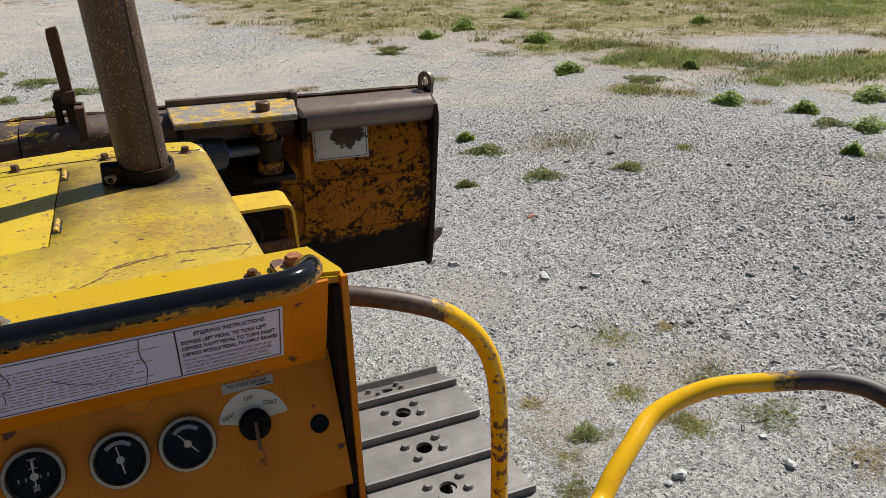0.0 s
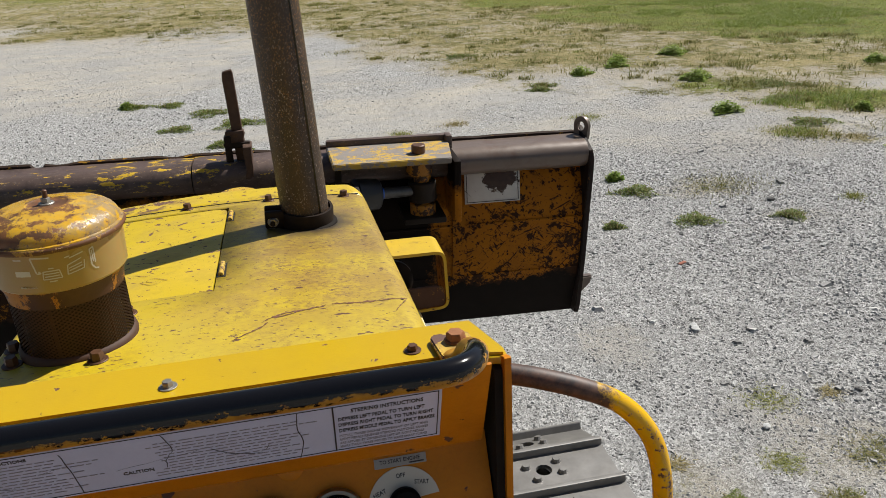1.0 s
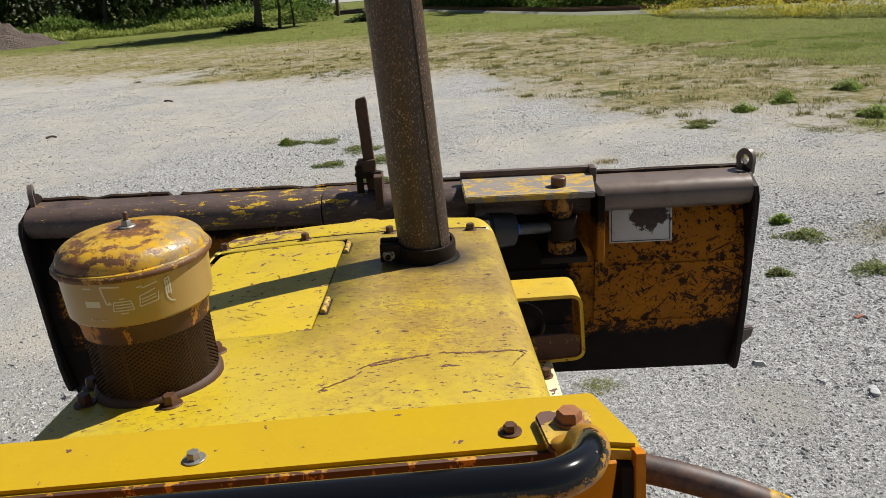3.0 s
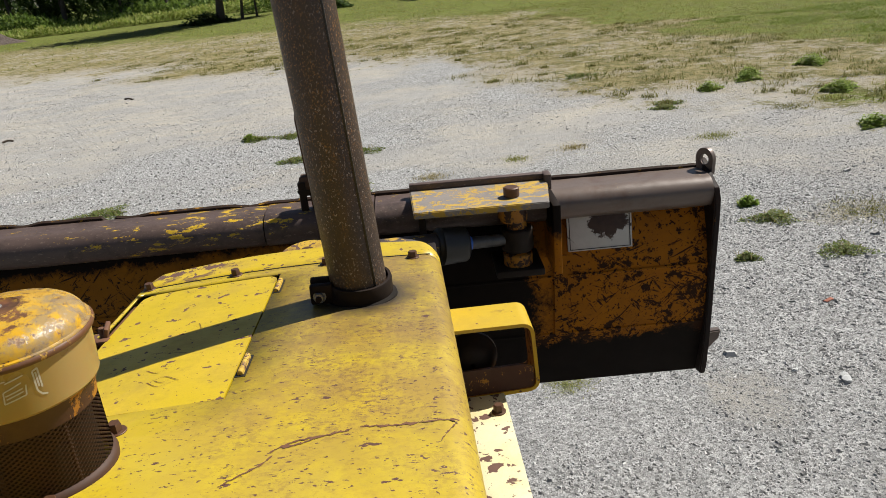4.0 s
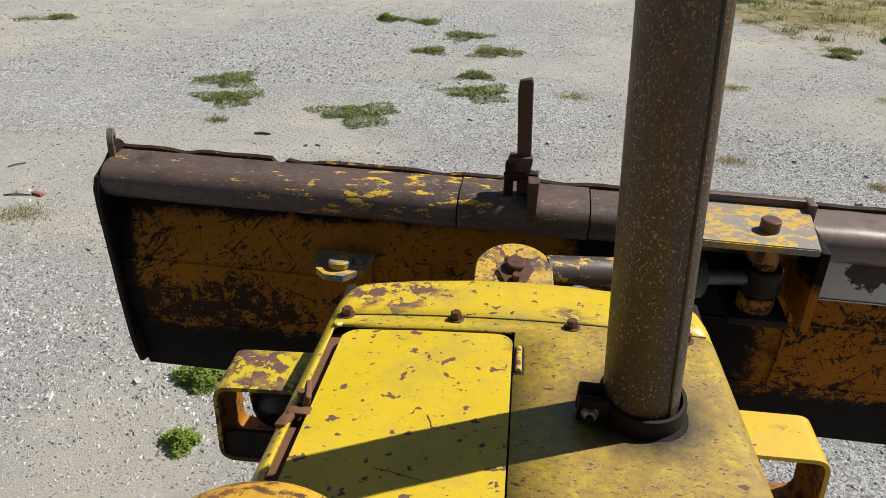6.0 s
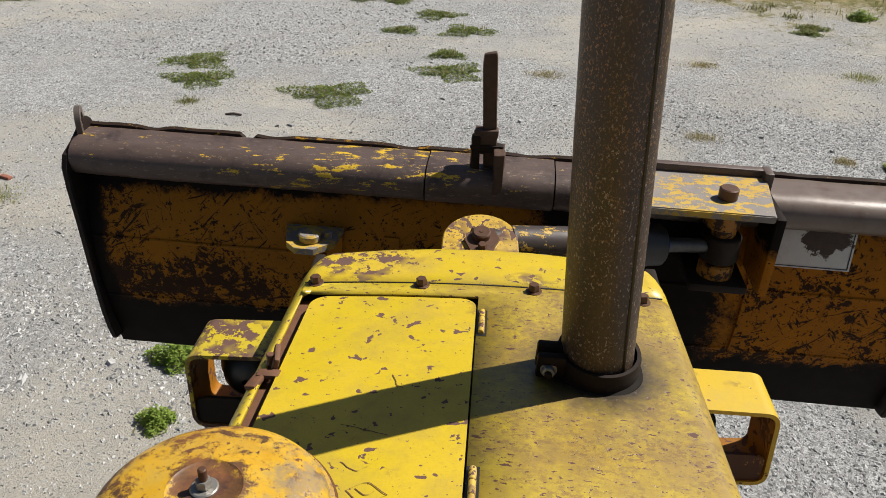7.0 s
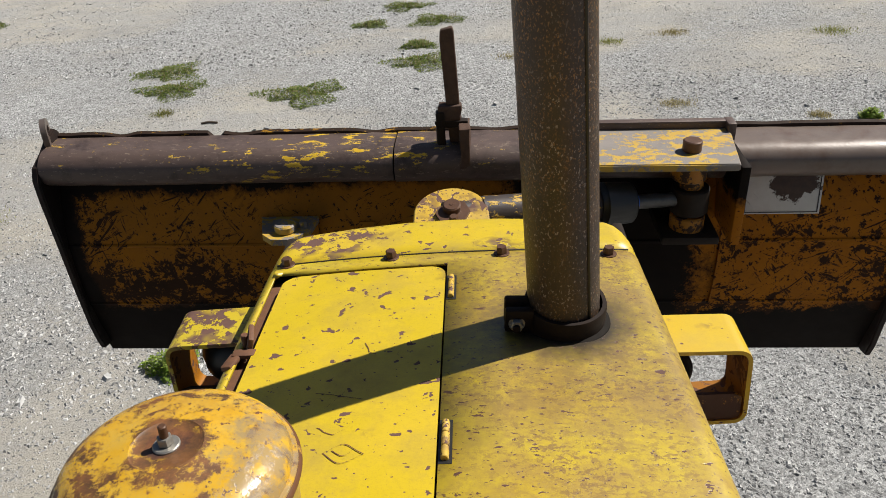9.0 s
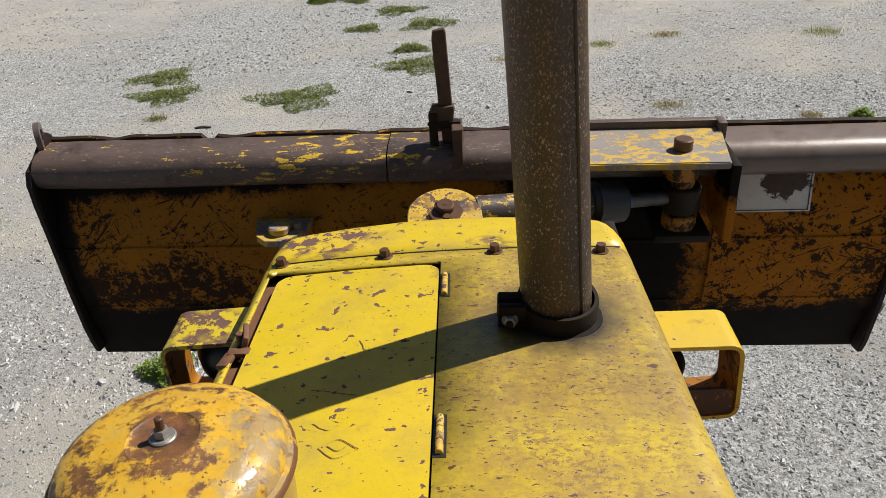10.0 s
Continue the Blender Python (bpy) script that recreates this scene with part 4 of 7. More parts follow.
for a in (-65, 55, 175, -150):
    bm = bmesh.new()
    bx, by = CX + 0.102 * math.cos(radians(a)), CY + 0.102 * math.sin(radians(a))
    hexbolt(bm, (bx, by, hood_z(bx, by)), 0.0098, 0.013, 1.55)
    part("flange_bolt", bm, M_BOLT, cleaner)


def on_bowl(a0, z0):
    """Wraps flat marks onto the bowl, starting at the angle a0 and height z0."""
    def go(p):
        z = z0 + p.y
        r = 0.0938 + (0.0968 - 0.0938) * (z - BZ0 - 0.004) / (BZ1 - BZ0 - 0.010) + 0.0005 + p.z
        a = a0 + p.x / 0.1
        return Vector((CX + r * math.cos(a), CY + r * math.sin(a), z))
    return go


def bowl_mark(name, strokes, a0, z0, w=0.0011):
    bm = bmesh.new()
    for (xa, ya), (xb, yb) in strokes:
        d = Vector((xb - xa, yb - ya, 0))
        nrm = Vector((-d.y, d.x, 0)).normalized() * w
        k = max(1, int(d.length / 0.006))
        rows = []
        for i in range(k + 1):
            p = Vector((xa, ya, 0)) + d * (i / k)
            rows.append([bm.verts.new(p - nrm), bm.verts.new(p + nrm)])
        for a, b in zip(rows, rows[1:]):
            bm.faces.new((a[0], b[0], b[1], a[1]))
    f = on_bowl(a0, z0)
    for v in bm.verts:
        v.co = f(v.co)
    part(name, bm, M_CREAM, cleaner, "", 0)


A0 = radians(-112)
bowl_mark("maker_mark", [((0, 0.0045), (0.022, 0.0045))], A0, BZ0 + 0.030, 0.0042)
bowl_mark("flow_arrow", [((0.027, 0.052), (0.052, 0.050)), ((0.027, 0.052), (0.031, 0.028)), ((0.031, 0.028), (0.036, 0.028)), ((0.034, 0.031), (0.037, 0.028))], A0, BZ0 + 0.006)
bowl_mark("diagram", [((0.038, 0.018), (0.064, 0.018)), ((0.038, 0.018), (0.040, 0.030)), ((0.040, 0.030), (0.062, 0.030)), ((0.062, 0.030), (0.064, 0.018)), ((0.041, 0.022), (0.061, 0.022)), ((0.041, 0.026), (0.061, 0.026)), ((0.046, 0.014), (0.056, 0.014)), ((0.048, 0.034), (0.055, 0.034))], A0, BZ0 + 0.006, 0.0008)
bowl_mark("diagram", [((0.072, 0.020), (0.096, 0.024)), ((0.072, 0.020), (0.074, 0.034)), ((0.074, 0.034), (0.094, 0.040)), ((0.096, 0.024), (0.098, 0.036)), ((0.075, 0.025), (0.094, 0.029)), ((0.075, 0.029), (0.094, 0.033)), ((0.078, 0.044), (0.098, 0.048)), ((0.072, 0.046), (0.079, 0.047))], A0, BZ0 + 0.006, 0.0008)
bowl_mark("diagram", [((0.108, 0.026), (0.108, 0.050)), ((0.114, 0.028), (0.114, 0.052)), ((0.108, 0.050), (0.114, 0.052)), ((0.108, 0.026), (0.112, 0.020)), ((0.112, 0.020), (0.118, 0.018)), ((0.111, 0.030), (0.111, 0.048)), ((0.100, 0.058), (0.120, 0.062))], A0, BZ0 + 0.004, 0.0010)
bowl_mark("small_print", [((0, 0), (0.012, 0.0))], A0 + 0.02, BZ0 + 0.056, 0.0009)
lettering("small_lettering", "Made in U.S.A.", None, 0.0042, M_CREAM, cleaner, on_bowl(A0 + 0.02, BZ0 + 0.012))

# cowl behind the hood
fixed = set(dozer.children)
bm = bmesh.new()
prism(bm, [(-0.341, 0.376), (-0.341, 0.356), (-0.300, 0.366), (0.300, 0.366), (0.341, 0.356), (0.341, 0.376), (0.322, 0.442), (-0.322, 0.442)], 2, 1.897, 1.909)
bmesh.ops.bevel(bm, geom=[e for e in bm.edges if min(v.co.z for v in e.verts) > 1.905], offset=0.004, segments=2, affect="EDGES")
box(bm, (-0.318, 0.41, 1.60), (0.318, 0.443, 1.894), 0.002)
cowl = part("cowl", bm, M_YEL, dozer, "bright yellow flat-topped cowl with bolts")
bm = bmesh.new()
box(bm, (-0.298, 0.3615, 1.880), (0.298, 0.3665, 1.9065), 0.001)
part("rear_lip", bm, M_BAND, cowl, "rust-edged folded lip")
# added panel, coloured black to keep the hollow behind the visor in shade
bm = bmesh.new()
box(bm, (-0.306, 0.398, 1.80), (0.306, 0.408, 1.894), 0.0005)
part("shade_panel", bm, M_SOOT_SHADE, cowl, "black panel added for the shade inside the console")
for bx, mat in ((-0.255, M_ZINC), (0.004, M_ZINC), (0.248, M_BOLT)):
    bm = bmesh.new()
    hexbolt(bm, (bx, 0.390, 1.909), 0.0054, 0.0060, 1.7, turn=bx)
    part("bolt", bm, mat, cowl)
bm = bmesh.new()
hexbolt(bm, (0.293, 0.386, 1.9165), 0.0098, 0.0085, 1.2, turn=0.1)
part("large_bolt", bm, M_RUSTBOLT, cowl, "large rusty hex bolt")
bm = bmesh.new()
prism(bm, [(0.268, 0.398), (0.272, 0.405), (0.306, 0.406), (0.311, 0.398), (0.306, 0.358), (0.297, 0.343), (0.279, 0.345), (0.272, 0.360)], 2, 1.9094, 1.9162)
bmesh.ops.bevel(bm, geom=bm.edges[:], offset=0.0015, segments=2, affect="EDGES")
part("bolt_tongue", bm, M_TONGUE, cowl, "flattened rusty tongue under the large bolt")

# grab bar along the cowl
bm = bmesh.new()
BY, BZ = 0.243, 1.968
half = [(0.286, 0.362, 1.916), (0.290, 0.344, 1.924), (0.293, 0.318, 1.943), (0.290, 0.283, 1.959), (0.278, 0.256, 1.966), (0.254, BY, BZ), (0.2, BY, BZ), (0.1, BY, BZ)]
sweep(bm, half + [(0, BY, BZ)] + [(-x, y, z) for x, y, z in half[::-1]], 0.0120, 20, 6)
for v in bm.verts:
    k = min(1.0, max(0.0, (v.co.y - 0.332) / 0.028))
    v.co.z = v.co.z * (1 - 0.72 * k) + 1.9150 * 0.72 * k
part("grab_bar", bm, M_BAR, dozer, "glossy black grab bar worn to yellow underneath")

# dashboard
bm = bmesh.new()
LT, LB = Vector((0, 0.326, 1.9065)), Vector((0, 0.371, 1.7995))
prism(bm, sheet([(LT.y - 0.0054, LT.z + 0.0166), (LB.y + 0.0016, LB.z), (LB.y + 0.008, LB.z - 0.005), (0.396, 1.792)], 0.003), 0, -0.314, 0.314)
visor = part("visor_panel", bm, M_DASH, dozer, "orange-yellow overhanging dash panel carrying decals")
up = (LT - LB).normalized()
out_n = Vector((1, 0, 0)).cross(up)


def on_visor(x, t, lift=0.0008):
    """A pose on the sloping panel: x across, t metres down from the decal's top edge."""
    o = LT - up * (0.008 + t) + Vector((x, 0, 0)) + out_n * lift
    return Matrix(((1, up.x, out_n.x, o.x), (0, up.y, out_n.y, o.y), (0, up.z, out_n.z, o.z), (0, 0, 0, 1)))


def flat_box(bm, m, x0, y0, x1, y1, t=0.0006):
    box(bm, (x0, y0, 0), (x1, y1, t), 0, m)


DH, DX0, DX1, DIV = 0.084, -0.268, 0.266, 0.1585
bm = bmesh.new()
flat_box(bm, on_visor(0, 0, 0.0002), DX0, -DH, DX1, 0)
decal = part("instruction_decal", bm, M_DECAL, dozer, "large white instruction decal with black print and creases")
for name, r in (("border", [(DX0 + 0.003, -0.004, DX1 - 0.003, -0.003), (DX0 + 0.003, -DH + 0.003, DX1 - 0.003, -DH + 0.004), (DX1 - 0.004, -DH + 0.003, DX1 - 0.003, -0.003), (DIV - 0.0008, -DH + 0.003, DIV + 0.0008, -0.003), (DX0 + 0.003, -DH + 0.003, DX0 + 0.004, -0.003)]),):
    for q in r:
        bm = bmesh.new()
        flat_box(bm, on_visor(0, 0, 0.0010), *q, 0.0003)
        part(name, bm, M_INK, decal)
for txt, x, t, size, wide, mat in (
        ("STEERING INSTRUCTIONS", 0.1755, 0.0165, 0.0085, 0.72, M_INK), ("DEPRESS LEFT PEDAL TO TURN LEFT", 0.1625, 0.0285, 0.0080, 0.66, M_INK),
        ("DEPRESS RIGHT PEDAL TO TURN RIGHT", 0.1625, 0.0385, 0.0080, 0.66, M_INK), ("DEPRESS MIDDLE PEDAL TO APPLY BRAKES", 0.1625, 0.0485, 0.0080, 0.63, M_INK),
        ("INITIAL THREE INCHES MOVEMENT OF LEFT AND", 0.1625, 0.0575, 0.0055, 0.74, M_GREYINK), ("RIGHT PEDALS RELEASES STEERING CLUTCHES. BRAKES", 0.1625, 0.0640, 0.0055, 0.66, M_GREYINK),
        ("ARE APPLIED BY DEPRESSING LEFT OR RIGHT PEDALS", 0.1625, 0.0705, 0.0055, 0.66, M_GREYINK), ("MORE THAN THREE INCHES TO MAKE SHARP TURNS", 0.1625, 0.0770, 0.0055, 0.68, M_GREYINK),
        ("CAUTION", -0.045, 0.062, 0.0075, 0.85, M_INK), ("DIRECT ELECTRIC STARTING INSTRUCTIONS", -0.235, 0.0125, 0.0068, 0.85, M_INK)):
    lettering("lettering", txt, on_visor(x, t, 0.0010), size, mat, decal, None, "LEFT", wide)
rng = random.Random(5)
for t in np.arange(0.018, 0.078, 0.0050):
    for x0, x1 in ((-0.245, -0.06), (-0.02, 0.148)):
        x = x0 + rng.uniform(0, 0.02)
        end = x1 - rng.uniform(0, 0.05)
        bm = bmesh.new()
        while x < end:
            w = rng.uniform(0.004, 0.013)
            flat_box(bm, on_visor(0, t, 0.0010), x, 0, min(x + w, x1), 0.0013, 0.0002)
            x += w + 0.0022
        part("print_line", bm, M_GREYINK, decal)
for line in ([(0.125, 0.004), (0.123, 0.030), (0.127, 0.055), (0.122, 0.083)], [(0.06, 0.02), (0.03, 0.038), (-0.01, 0.045), (-0.05, 0.052)], [(0.0, 0.004), (0.006, 0.03), (-0.002, 0.045), (-0.004, 0.06)],
             [(0.04, 0.04), (0.06, 0.055), (0.085, 0.06), (0.095, 0.048)], [(-0.09, 0.01), (-0.087, 0.04), (-0.085, 0.08)], [(-0.2, 0.05), (-0.17, 0.045), (-0.14, 0.055), (-0.12, 0.04), (-0.09, 0.03)], [(-0.205, 0.045), (-0.2, 0.08)]):
    bm = bmesh.new()
    pts = curve_points([(x, -y, 0) for x, y in line], 4)
    rows = []
    for p in pts:
        p = p + Vector((noise.noise(p * 300), noise.noise(p * 310 + Vector((5, 0, 0))), 0)) * 0.0012
        rows.append([bm.verts.new(p + Vector((-0.0005, -0.0003, 0))), bm.verts.new(p + Vector((0.0005, 0.0003, 0)))])
    for a, b in zip(rows, rows[1:]):
        bm.faces.new((a[0], b[0], b[1], a[1]))
    bmesh.ops.transform(bm, matrix=on_visor(0, 0, 0.0012), verts=bm.verts)
    part("crease", bm, M_INK, decal, "dark crease in the decal", 0)

# gauge panel: leans back, its foot nearer the seat
GT = Vector((0, 0.391, 1.7915))
g_up = Vector((0, math.sin(radians(25)), math.cos(radians(25))))
g_out = Vector((1, 0, 0)).cross(g_up)


def on_gauge(x, t, lift=0.0):
    o = GT - g_up * t + Vector((x, 0, 0)) + g_out * lift
    return Matrix(((1, g_up.x, g_out.x, o.x), (0, g_up.y, g_out.y, o.y), (0, g_up.z, g_out.z, o.z), (0, 0, 0, 1)))


bm = bmesh.new()
box(bm, (-0.322, -0.125, -0.004), (0.322, 0.004, 0), 0, on_gauge(0, 0))
panel = part("gauge_panel", bm, M_DASH, dozer, "orange-yellow instrument panel in shade")
foot = GT - g_up * 0.125
bm = bmesh.new()
prism(bm, [(foot.y, foot.z), (foot.y + 0.05, foot.z + 0.004), (foot.y + 0.05, 1.30), (foot.y + 0.03, 1.30), (foot.y + 0.03, foot.z - 0.03), (foot.y - 0.012, foot.z - 0.03)], 0, -0.322, 0.322)
part("lower_dash", bm, M_DASH, dozer, "lower dash panel")
bm = bmesh.new()
box(bm, (0.262, 0.262, 1.610), (0.325, 0.318, 1.618), 0.002, pose(0.3, 0.29, 1.614, 12, -8) @ pose(-0.3, -0.29, -1.614))
box(bm, (0.262, 0.262, 1.30), (0.268, 0.318, 1.610), 0.001)
part("kick_plate", bm, M_YEL, dozer, "sunlit yellow kick plate")


def gauge(x, t, needle, arc):
    m = on_gauge(x, t)
    bm = bmesh.new()
    pr = [(0.0255, 0.0), (0.0310, 0.0), (0.0315, 0.006), (0.0298, 0.0105), (0.0265, 0.0108), (0.0248, 0.006)]
    rs = [[bm.verts.new(m @ Vector((r * math.cos(a), r * math.sin(a), z))) for a in [2 * math.pi * i / 40 for i in range(40)]] for r, z in pr]
    for a, b in zip(rs, rs[1:] + rs[:1]):
        bridge(bm, a, b)
    g = part("gauge", bm, M_BEZEL, dozer, "round black gauge with a dulled chrome bezel")
    bm = bmesh.new()
    lathe(bm, 0, 0, [(0.0255, 0.0008), (0.0255, 0.003)], 32)
    bmesh.ops.transform(bm, matrix=m, verts=bm.verts)
    part("dial", bm, M_DIAL, g, "black dial")
    bm = bmesh.new()
    if arc:
        pts = [(r * math.cos(radians(a)), r * math.sin(radians(a))) for r, aa in ((0.020, range(45, 136, 9)), (0.0155, range(135, 44, -9))) for a in aa]
        prism(bm, pts, 2, 0.0032, 0.0036, m)
    else:
        for q in ((-0.0045, 0.0165, 0.0045, 0.0180), (-0.0045, 0.0070, 0.0045, 0.0083), (-0.0015, 0.0083, 0.0015, 0.0165), (-0.003, -0.0170, -0.0015, -0.0100), (0.0015, -0.0170, 0.003, -0.0100), (-0.003, -0.0112, 0.003, -0.0100)):
            box(bm, (q[0], q[1], 0.0032), (q[2], q[3], 0.0036), 0, m)
        for k in range(5):
            box(bm, (-0.016 + k * 0.007, -0.004, 0.0032), (-0.0145 + k * 0.007, -0.0005, 0.0036), 0, m)
    part("dial_marking", bm, M_GREYINK, g)
    bm = bmesh.new()
    box(bm, (-0.0007, -0.016, 0.004), (0.0007, 0.014, 0.0045), 0, m @ pose(0, 0, 0, 0, 0, needle))
    for k in range(6):
        box(bm, (-0.0042, -0.0007, 0.0037), (0.0042, 0.0007, 0.0041), 0, m @ pose(0, -0.001, 0, 0, 0, 30 * k))
    part("needle", bm, M_CREAM, g, "pale needle and symbol")
    bm = bmesh.new()
    lathe(bm, 0, 0, [(0.0252, 0.0062), (0.0252, 0.0070)], 32)
    bmesh.ops.transform(bm, matrix=m, verts=bm.verts)
    part("glass", bm, M_GLASS, g).visible_shadow = False
    return g


for gx, gt, nd, arc in ((0.1505, 0.0615, 38, True), (0.081, 0.0605, 8, True), (-0.002, 0.055, 0, False), (-0.085, 0.058, 30, True)):
    gauge(gx, gt, nd, arc)

# starter switch, its fan-shaped decal and small tags
m = on_gauge(0.2245, 0.0595)
bm = bmesh.new()
prism(bm, [(r * math.cos(radians(a)), r * math.sin(radians(a))) for r, aa in ((0.039, range(8, 173, 8)), (0.0165, range(172, 7, -8))) for a in aa], 2, 0.0004, 0.0009, m)
fan = part("switch_decal", bm, M_CREAM, dozer, "cream fan-shaped starter decal", 0)
lettering("lettering", "HEAT", m @ pose(-0.0325, 0.0095, 0.001, 0, 0, 18), 0.0070, M_INK, fan, None, "LEFT", 0.85)
lettering("lettering", "OFF", m @ pose(-0.0065, 0.0275, 0.001), 0.0068, M_INK, fan, None, "LEFT", 0.85)
lettering("lettering", "START", m @ pose(0.0125, 0.0185, 0.001, 0, 0, -8), 0.0068, M_INK, fan, None, "LEFT", 0.80)
bm = bmesh.new()
box(bm, (-0.028, 0.040, 0.0004), (0.029, 0.0505, 0.0009), 0, m)
tag = part("starting_tag", bm, M_TAG, dozer, "small grey tag on the dash")
lettering("lettering", "TO START ENGINE", m @ pose(-0.022, 0.0445, 0.001), 0.0058, M_INK, tag, None, "LEFT", 0.9)
bm = bmesh.new()
box(bm, (0.010, 0.0415, 0.001), (0.026, 0.0430, 0.0012), 0, m)
part("print_line", bm, M_INK, tag)
bm = bmesh.new()
lathe(bm, 0, 0, [(0.016, 0.0005), (0.0175, 0.001), (0.0175, 0.009), (0.0145, 0.0125), (0.008, 0.0130), (0.0075, 0.011)], 32)
bmesh.ops.transform(bm, matrix=m, verts=bm.verts)
switch = part("starter_switch", bm, M_DIAL, dozer, "black rubber starter switch with a key")
bm = bmesh.new()
box(bm, (-0.0022, -0.028, 0.012), (0.0022, 0.004, 0.0135), 0.0004, m)
sweep(bm, [m @ Vector((0, -0.026, 0.013)), m @ Vector((0.004, -0.036, 0.012)), m @ Vector((-0.002, -0.044, 0.010)), m @ Vector((0.005, -0.046, 0.010)), m @ Vector((-0.003, -0.038, 0.012))], 0.0006, 6, 5)
part("key", bm, M_BOLT, switch, "worn key with a loop of string")
bm = bmesh.new()
m2 = on_gauge(0.296, 0.0785)
lathe(bm, 0, 0, [(0.0105, 0.0003), (0.0108, 0.001), (0.0085, 0.0018), (0.006, 0.0008)], 28)
bmesh.ops.transform(bm, matrix=m2, verts=bm.verts)
part("panel_plug", bm, M_DIAL, dozer, "black plug in the dash")
bm = bmesh.new()
lathe(bm, 0, 0, [(0.0145, 0.0003), (0.0145, 0.003), (0.011, 0.006), (0.002, 0.007)], 28)
bmesh.ops.transform(bm, matrix=on_gauge(0.108, 0.001), verts=bm.verts)
part("warning_lamp", bm, M_DASH, dozer, "dull amber button under the visor")

# side plates closing the dash
for s in (1, -1):
    bm = bmesh.new()
    prism(bm, [(0.346, 1.30), (0.440, 1.30), (0.440, 1.80), (0.384, 1.896), (0.348, 1.911), (0.344, 1.911)], 0, s * 0.3335, s * 0.3405)
    sp = part("side_plate", bm, M_DASH, dozer, "orange-yellow dash side plate, edge worn")
    bm = bmesh.new()
    box(bm, (min(s * 0.3150, s * 0.3345), 0.334, 1.30), (max(s * 0.3150, s * 0.3345), 0.340, 1.60), 0.001)
    part("side_flange", bm, M_DASH, sp)
    # added black sheet: grime plus the dark slot's shade, given as colour
    bm = bmesh.new()
    prism(bm, [(0.351, 1.30), (0.439, 1.30), (0.439, 1.799), (0.383, 1.8955), (0.351, 1.8955)], 0, s * 0.3245, s * 0.3330)
    part("inner_shade_liner", bm, M_SOOT_SHADE, sp, "dark liner added for grime and shade on the inner face")

# the whole console stands a little proud of the hood line
for ob in dozer.children:
    if ob not in fixed:
        ob.location = (0.007, -0.018, 0.032)

# hand rails
bm = bmesh.new()
sweep(bm, [(0.363, 0.404, 1.876), (0.399, 0.392, 1.870), (0.445, 0.380, 1.856), (0.490, 0.377, 1.830), (0.527, 0.375, 1.784), (0.546, 0.374, 1.723), (0.552, 0.374, 1.636), (0.552, 0.374, 1.518), (0.552, 0.374, 1.268), (0.552, 0.374, 1.038)], 0.0122, 18, 8)
hr = part("hand_rail", bm, M_RAIL, dozer, "yellow bent pipe hand rail with worn bare patches")
bm = bmesh.new()
sweep(bm, [(0.439, -0.007, 1.020), (0.439, -0.007, 1.480), (0.469, 0.033, 1.760), (0.509, 0.065, 1.800), (0.556, 0.093, 1.821), (0.598, 0.114, 1.832), (0.658, 0.110, 1.847), (0.713, 0.082, 1.857), (0.755, 0.046, 1.869), (0.784, 0.011, 1.865), (0.805, -0.039, 1.836), (0.817, -0.079, 1.736), (0.819, -0.089, 1.416), (0.819, -0.089, 1.036)], 0.0098, 18, 8)
hr = part("seat_rail", bm, M_RAIL_SEAT, dozer, "yellow bent pipe rail beside the seat, black at its crown")
for s in (1, -1):
    bm = bmesh.new()
    box(bm, (min(s * 0.40, s * 0.96), -0.75, 0.985), (max(s * 0.40, s * 0.96), 0.42, 1.02), 0.006)
    part("fender", bm, M_DASH, dozer, "yellow fender over the track")

# headlight guards and lamps
for s, zt, y0 in ((1, 1.560, 1.502), (-1, 1.606, 1.520)):
    line = round_corner([(s * 0.338, zt), (s * 0.512, zt - 0.004), (s * 0.516, zt - 0.160), (s * 0.338, zt - 0.164)], 0.024)
    bm = bmesh.new()
    prism(bm, sheet(line, 0.008), 1, y0, y0 + 0.112)
    # faces turned inward take the darker orange, shade included in its colour
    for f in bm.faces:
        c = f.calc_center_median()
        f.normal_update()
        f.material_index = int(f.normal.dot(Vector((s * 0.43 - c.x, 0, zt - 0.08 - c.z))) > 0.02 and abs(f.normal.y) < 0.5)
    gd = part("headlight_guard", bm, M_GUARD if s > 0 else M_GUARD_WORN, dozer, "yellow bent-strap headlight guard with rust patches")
    gd.data.materials.append(M_GUARD_IN_SHADE)
    bm = bmesh.new()
    prism(bm, [(s * 0.338, zt - 0.166), (s * 0.500, zt - 0.166), (s * 0.508, zt - 0.150), (s * 0.508, zt - 0.105), (s * 0.49, zt - 0.098), (s * 0.338, zt - 0.098)], 1, y0 + 0.004, y0 + 0.011)
    part("rear_plate", bm, M_BAND if s > 0 else M_GREASE, gd, "rust-brown plate of the guard" if s > 0 else "dark plate of the guard")
    bm = bmesh.new()
    c = Vector((0.380 if s > 0 else -0.425, y0 + 0.070, zt - (0.105 if s > 0 else 0.085)))
    rs = []
    for r, dy in ((0.006, -0.034), (0.028, -0.030), (0.046, -0.015), (0.056, 0.008), (0.060, 0.012), (0.060, 0.022), (0.054, 0.024), (0.004, 0.027)):
        rs.append(ring(bm, c + Vector((0, dy, 0)), Vector((1, 0, 0)), Vector((0, 0, 1)), r, 32))
    for a, b in zip(rs, rs[1:]):
        bridge(bm, a, b)
    cyl(bm, c + Vector((0, 0.01, -0.07)), c + Vector((0, 0.01, -0.05)), 0.008, seg=10)
    part("headlight", bm, M_BLACK if s < 0 else M_GREASE, dozer, "round headlight seen from behind" if s < 0 else "weathered round headlight housing")

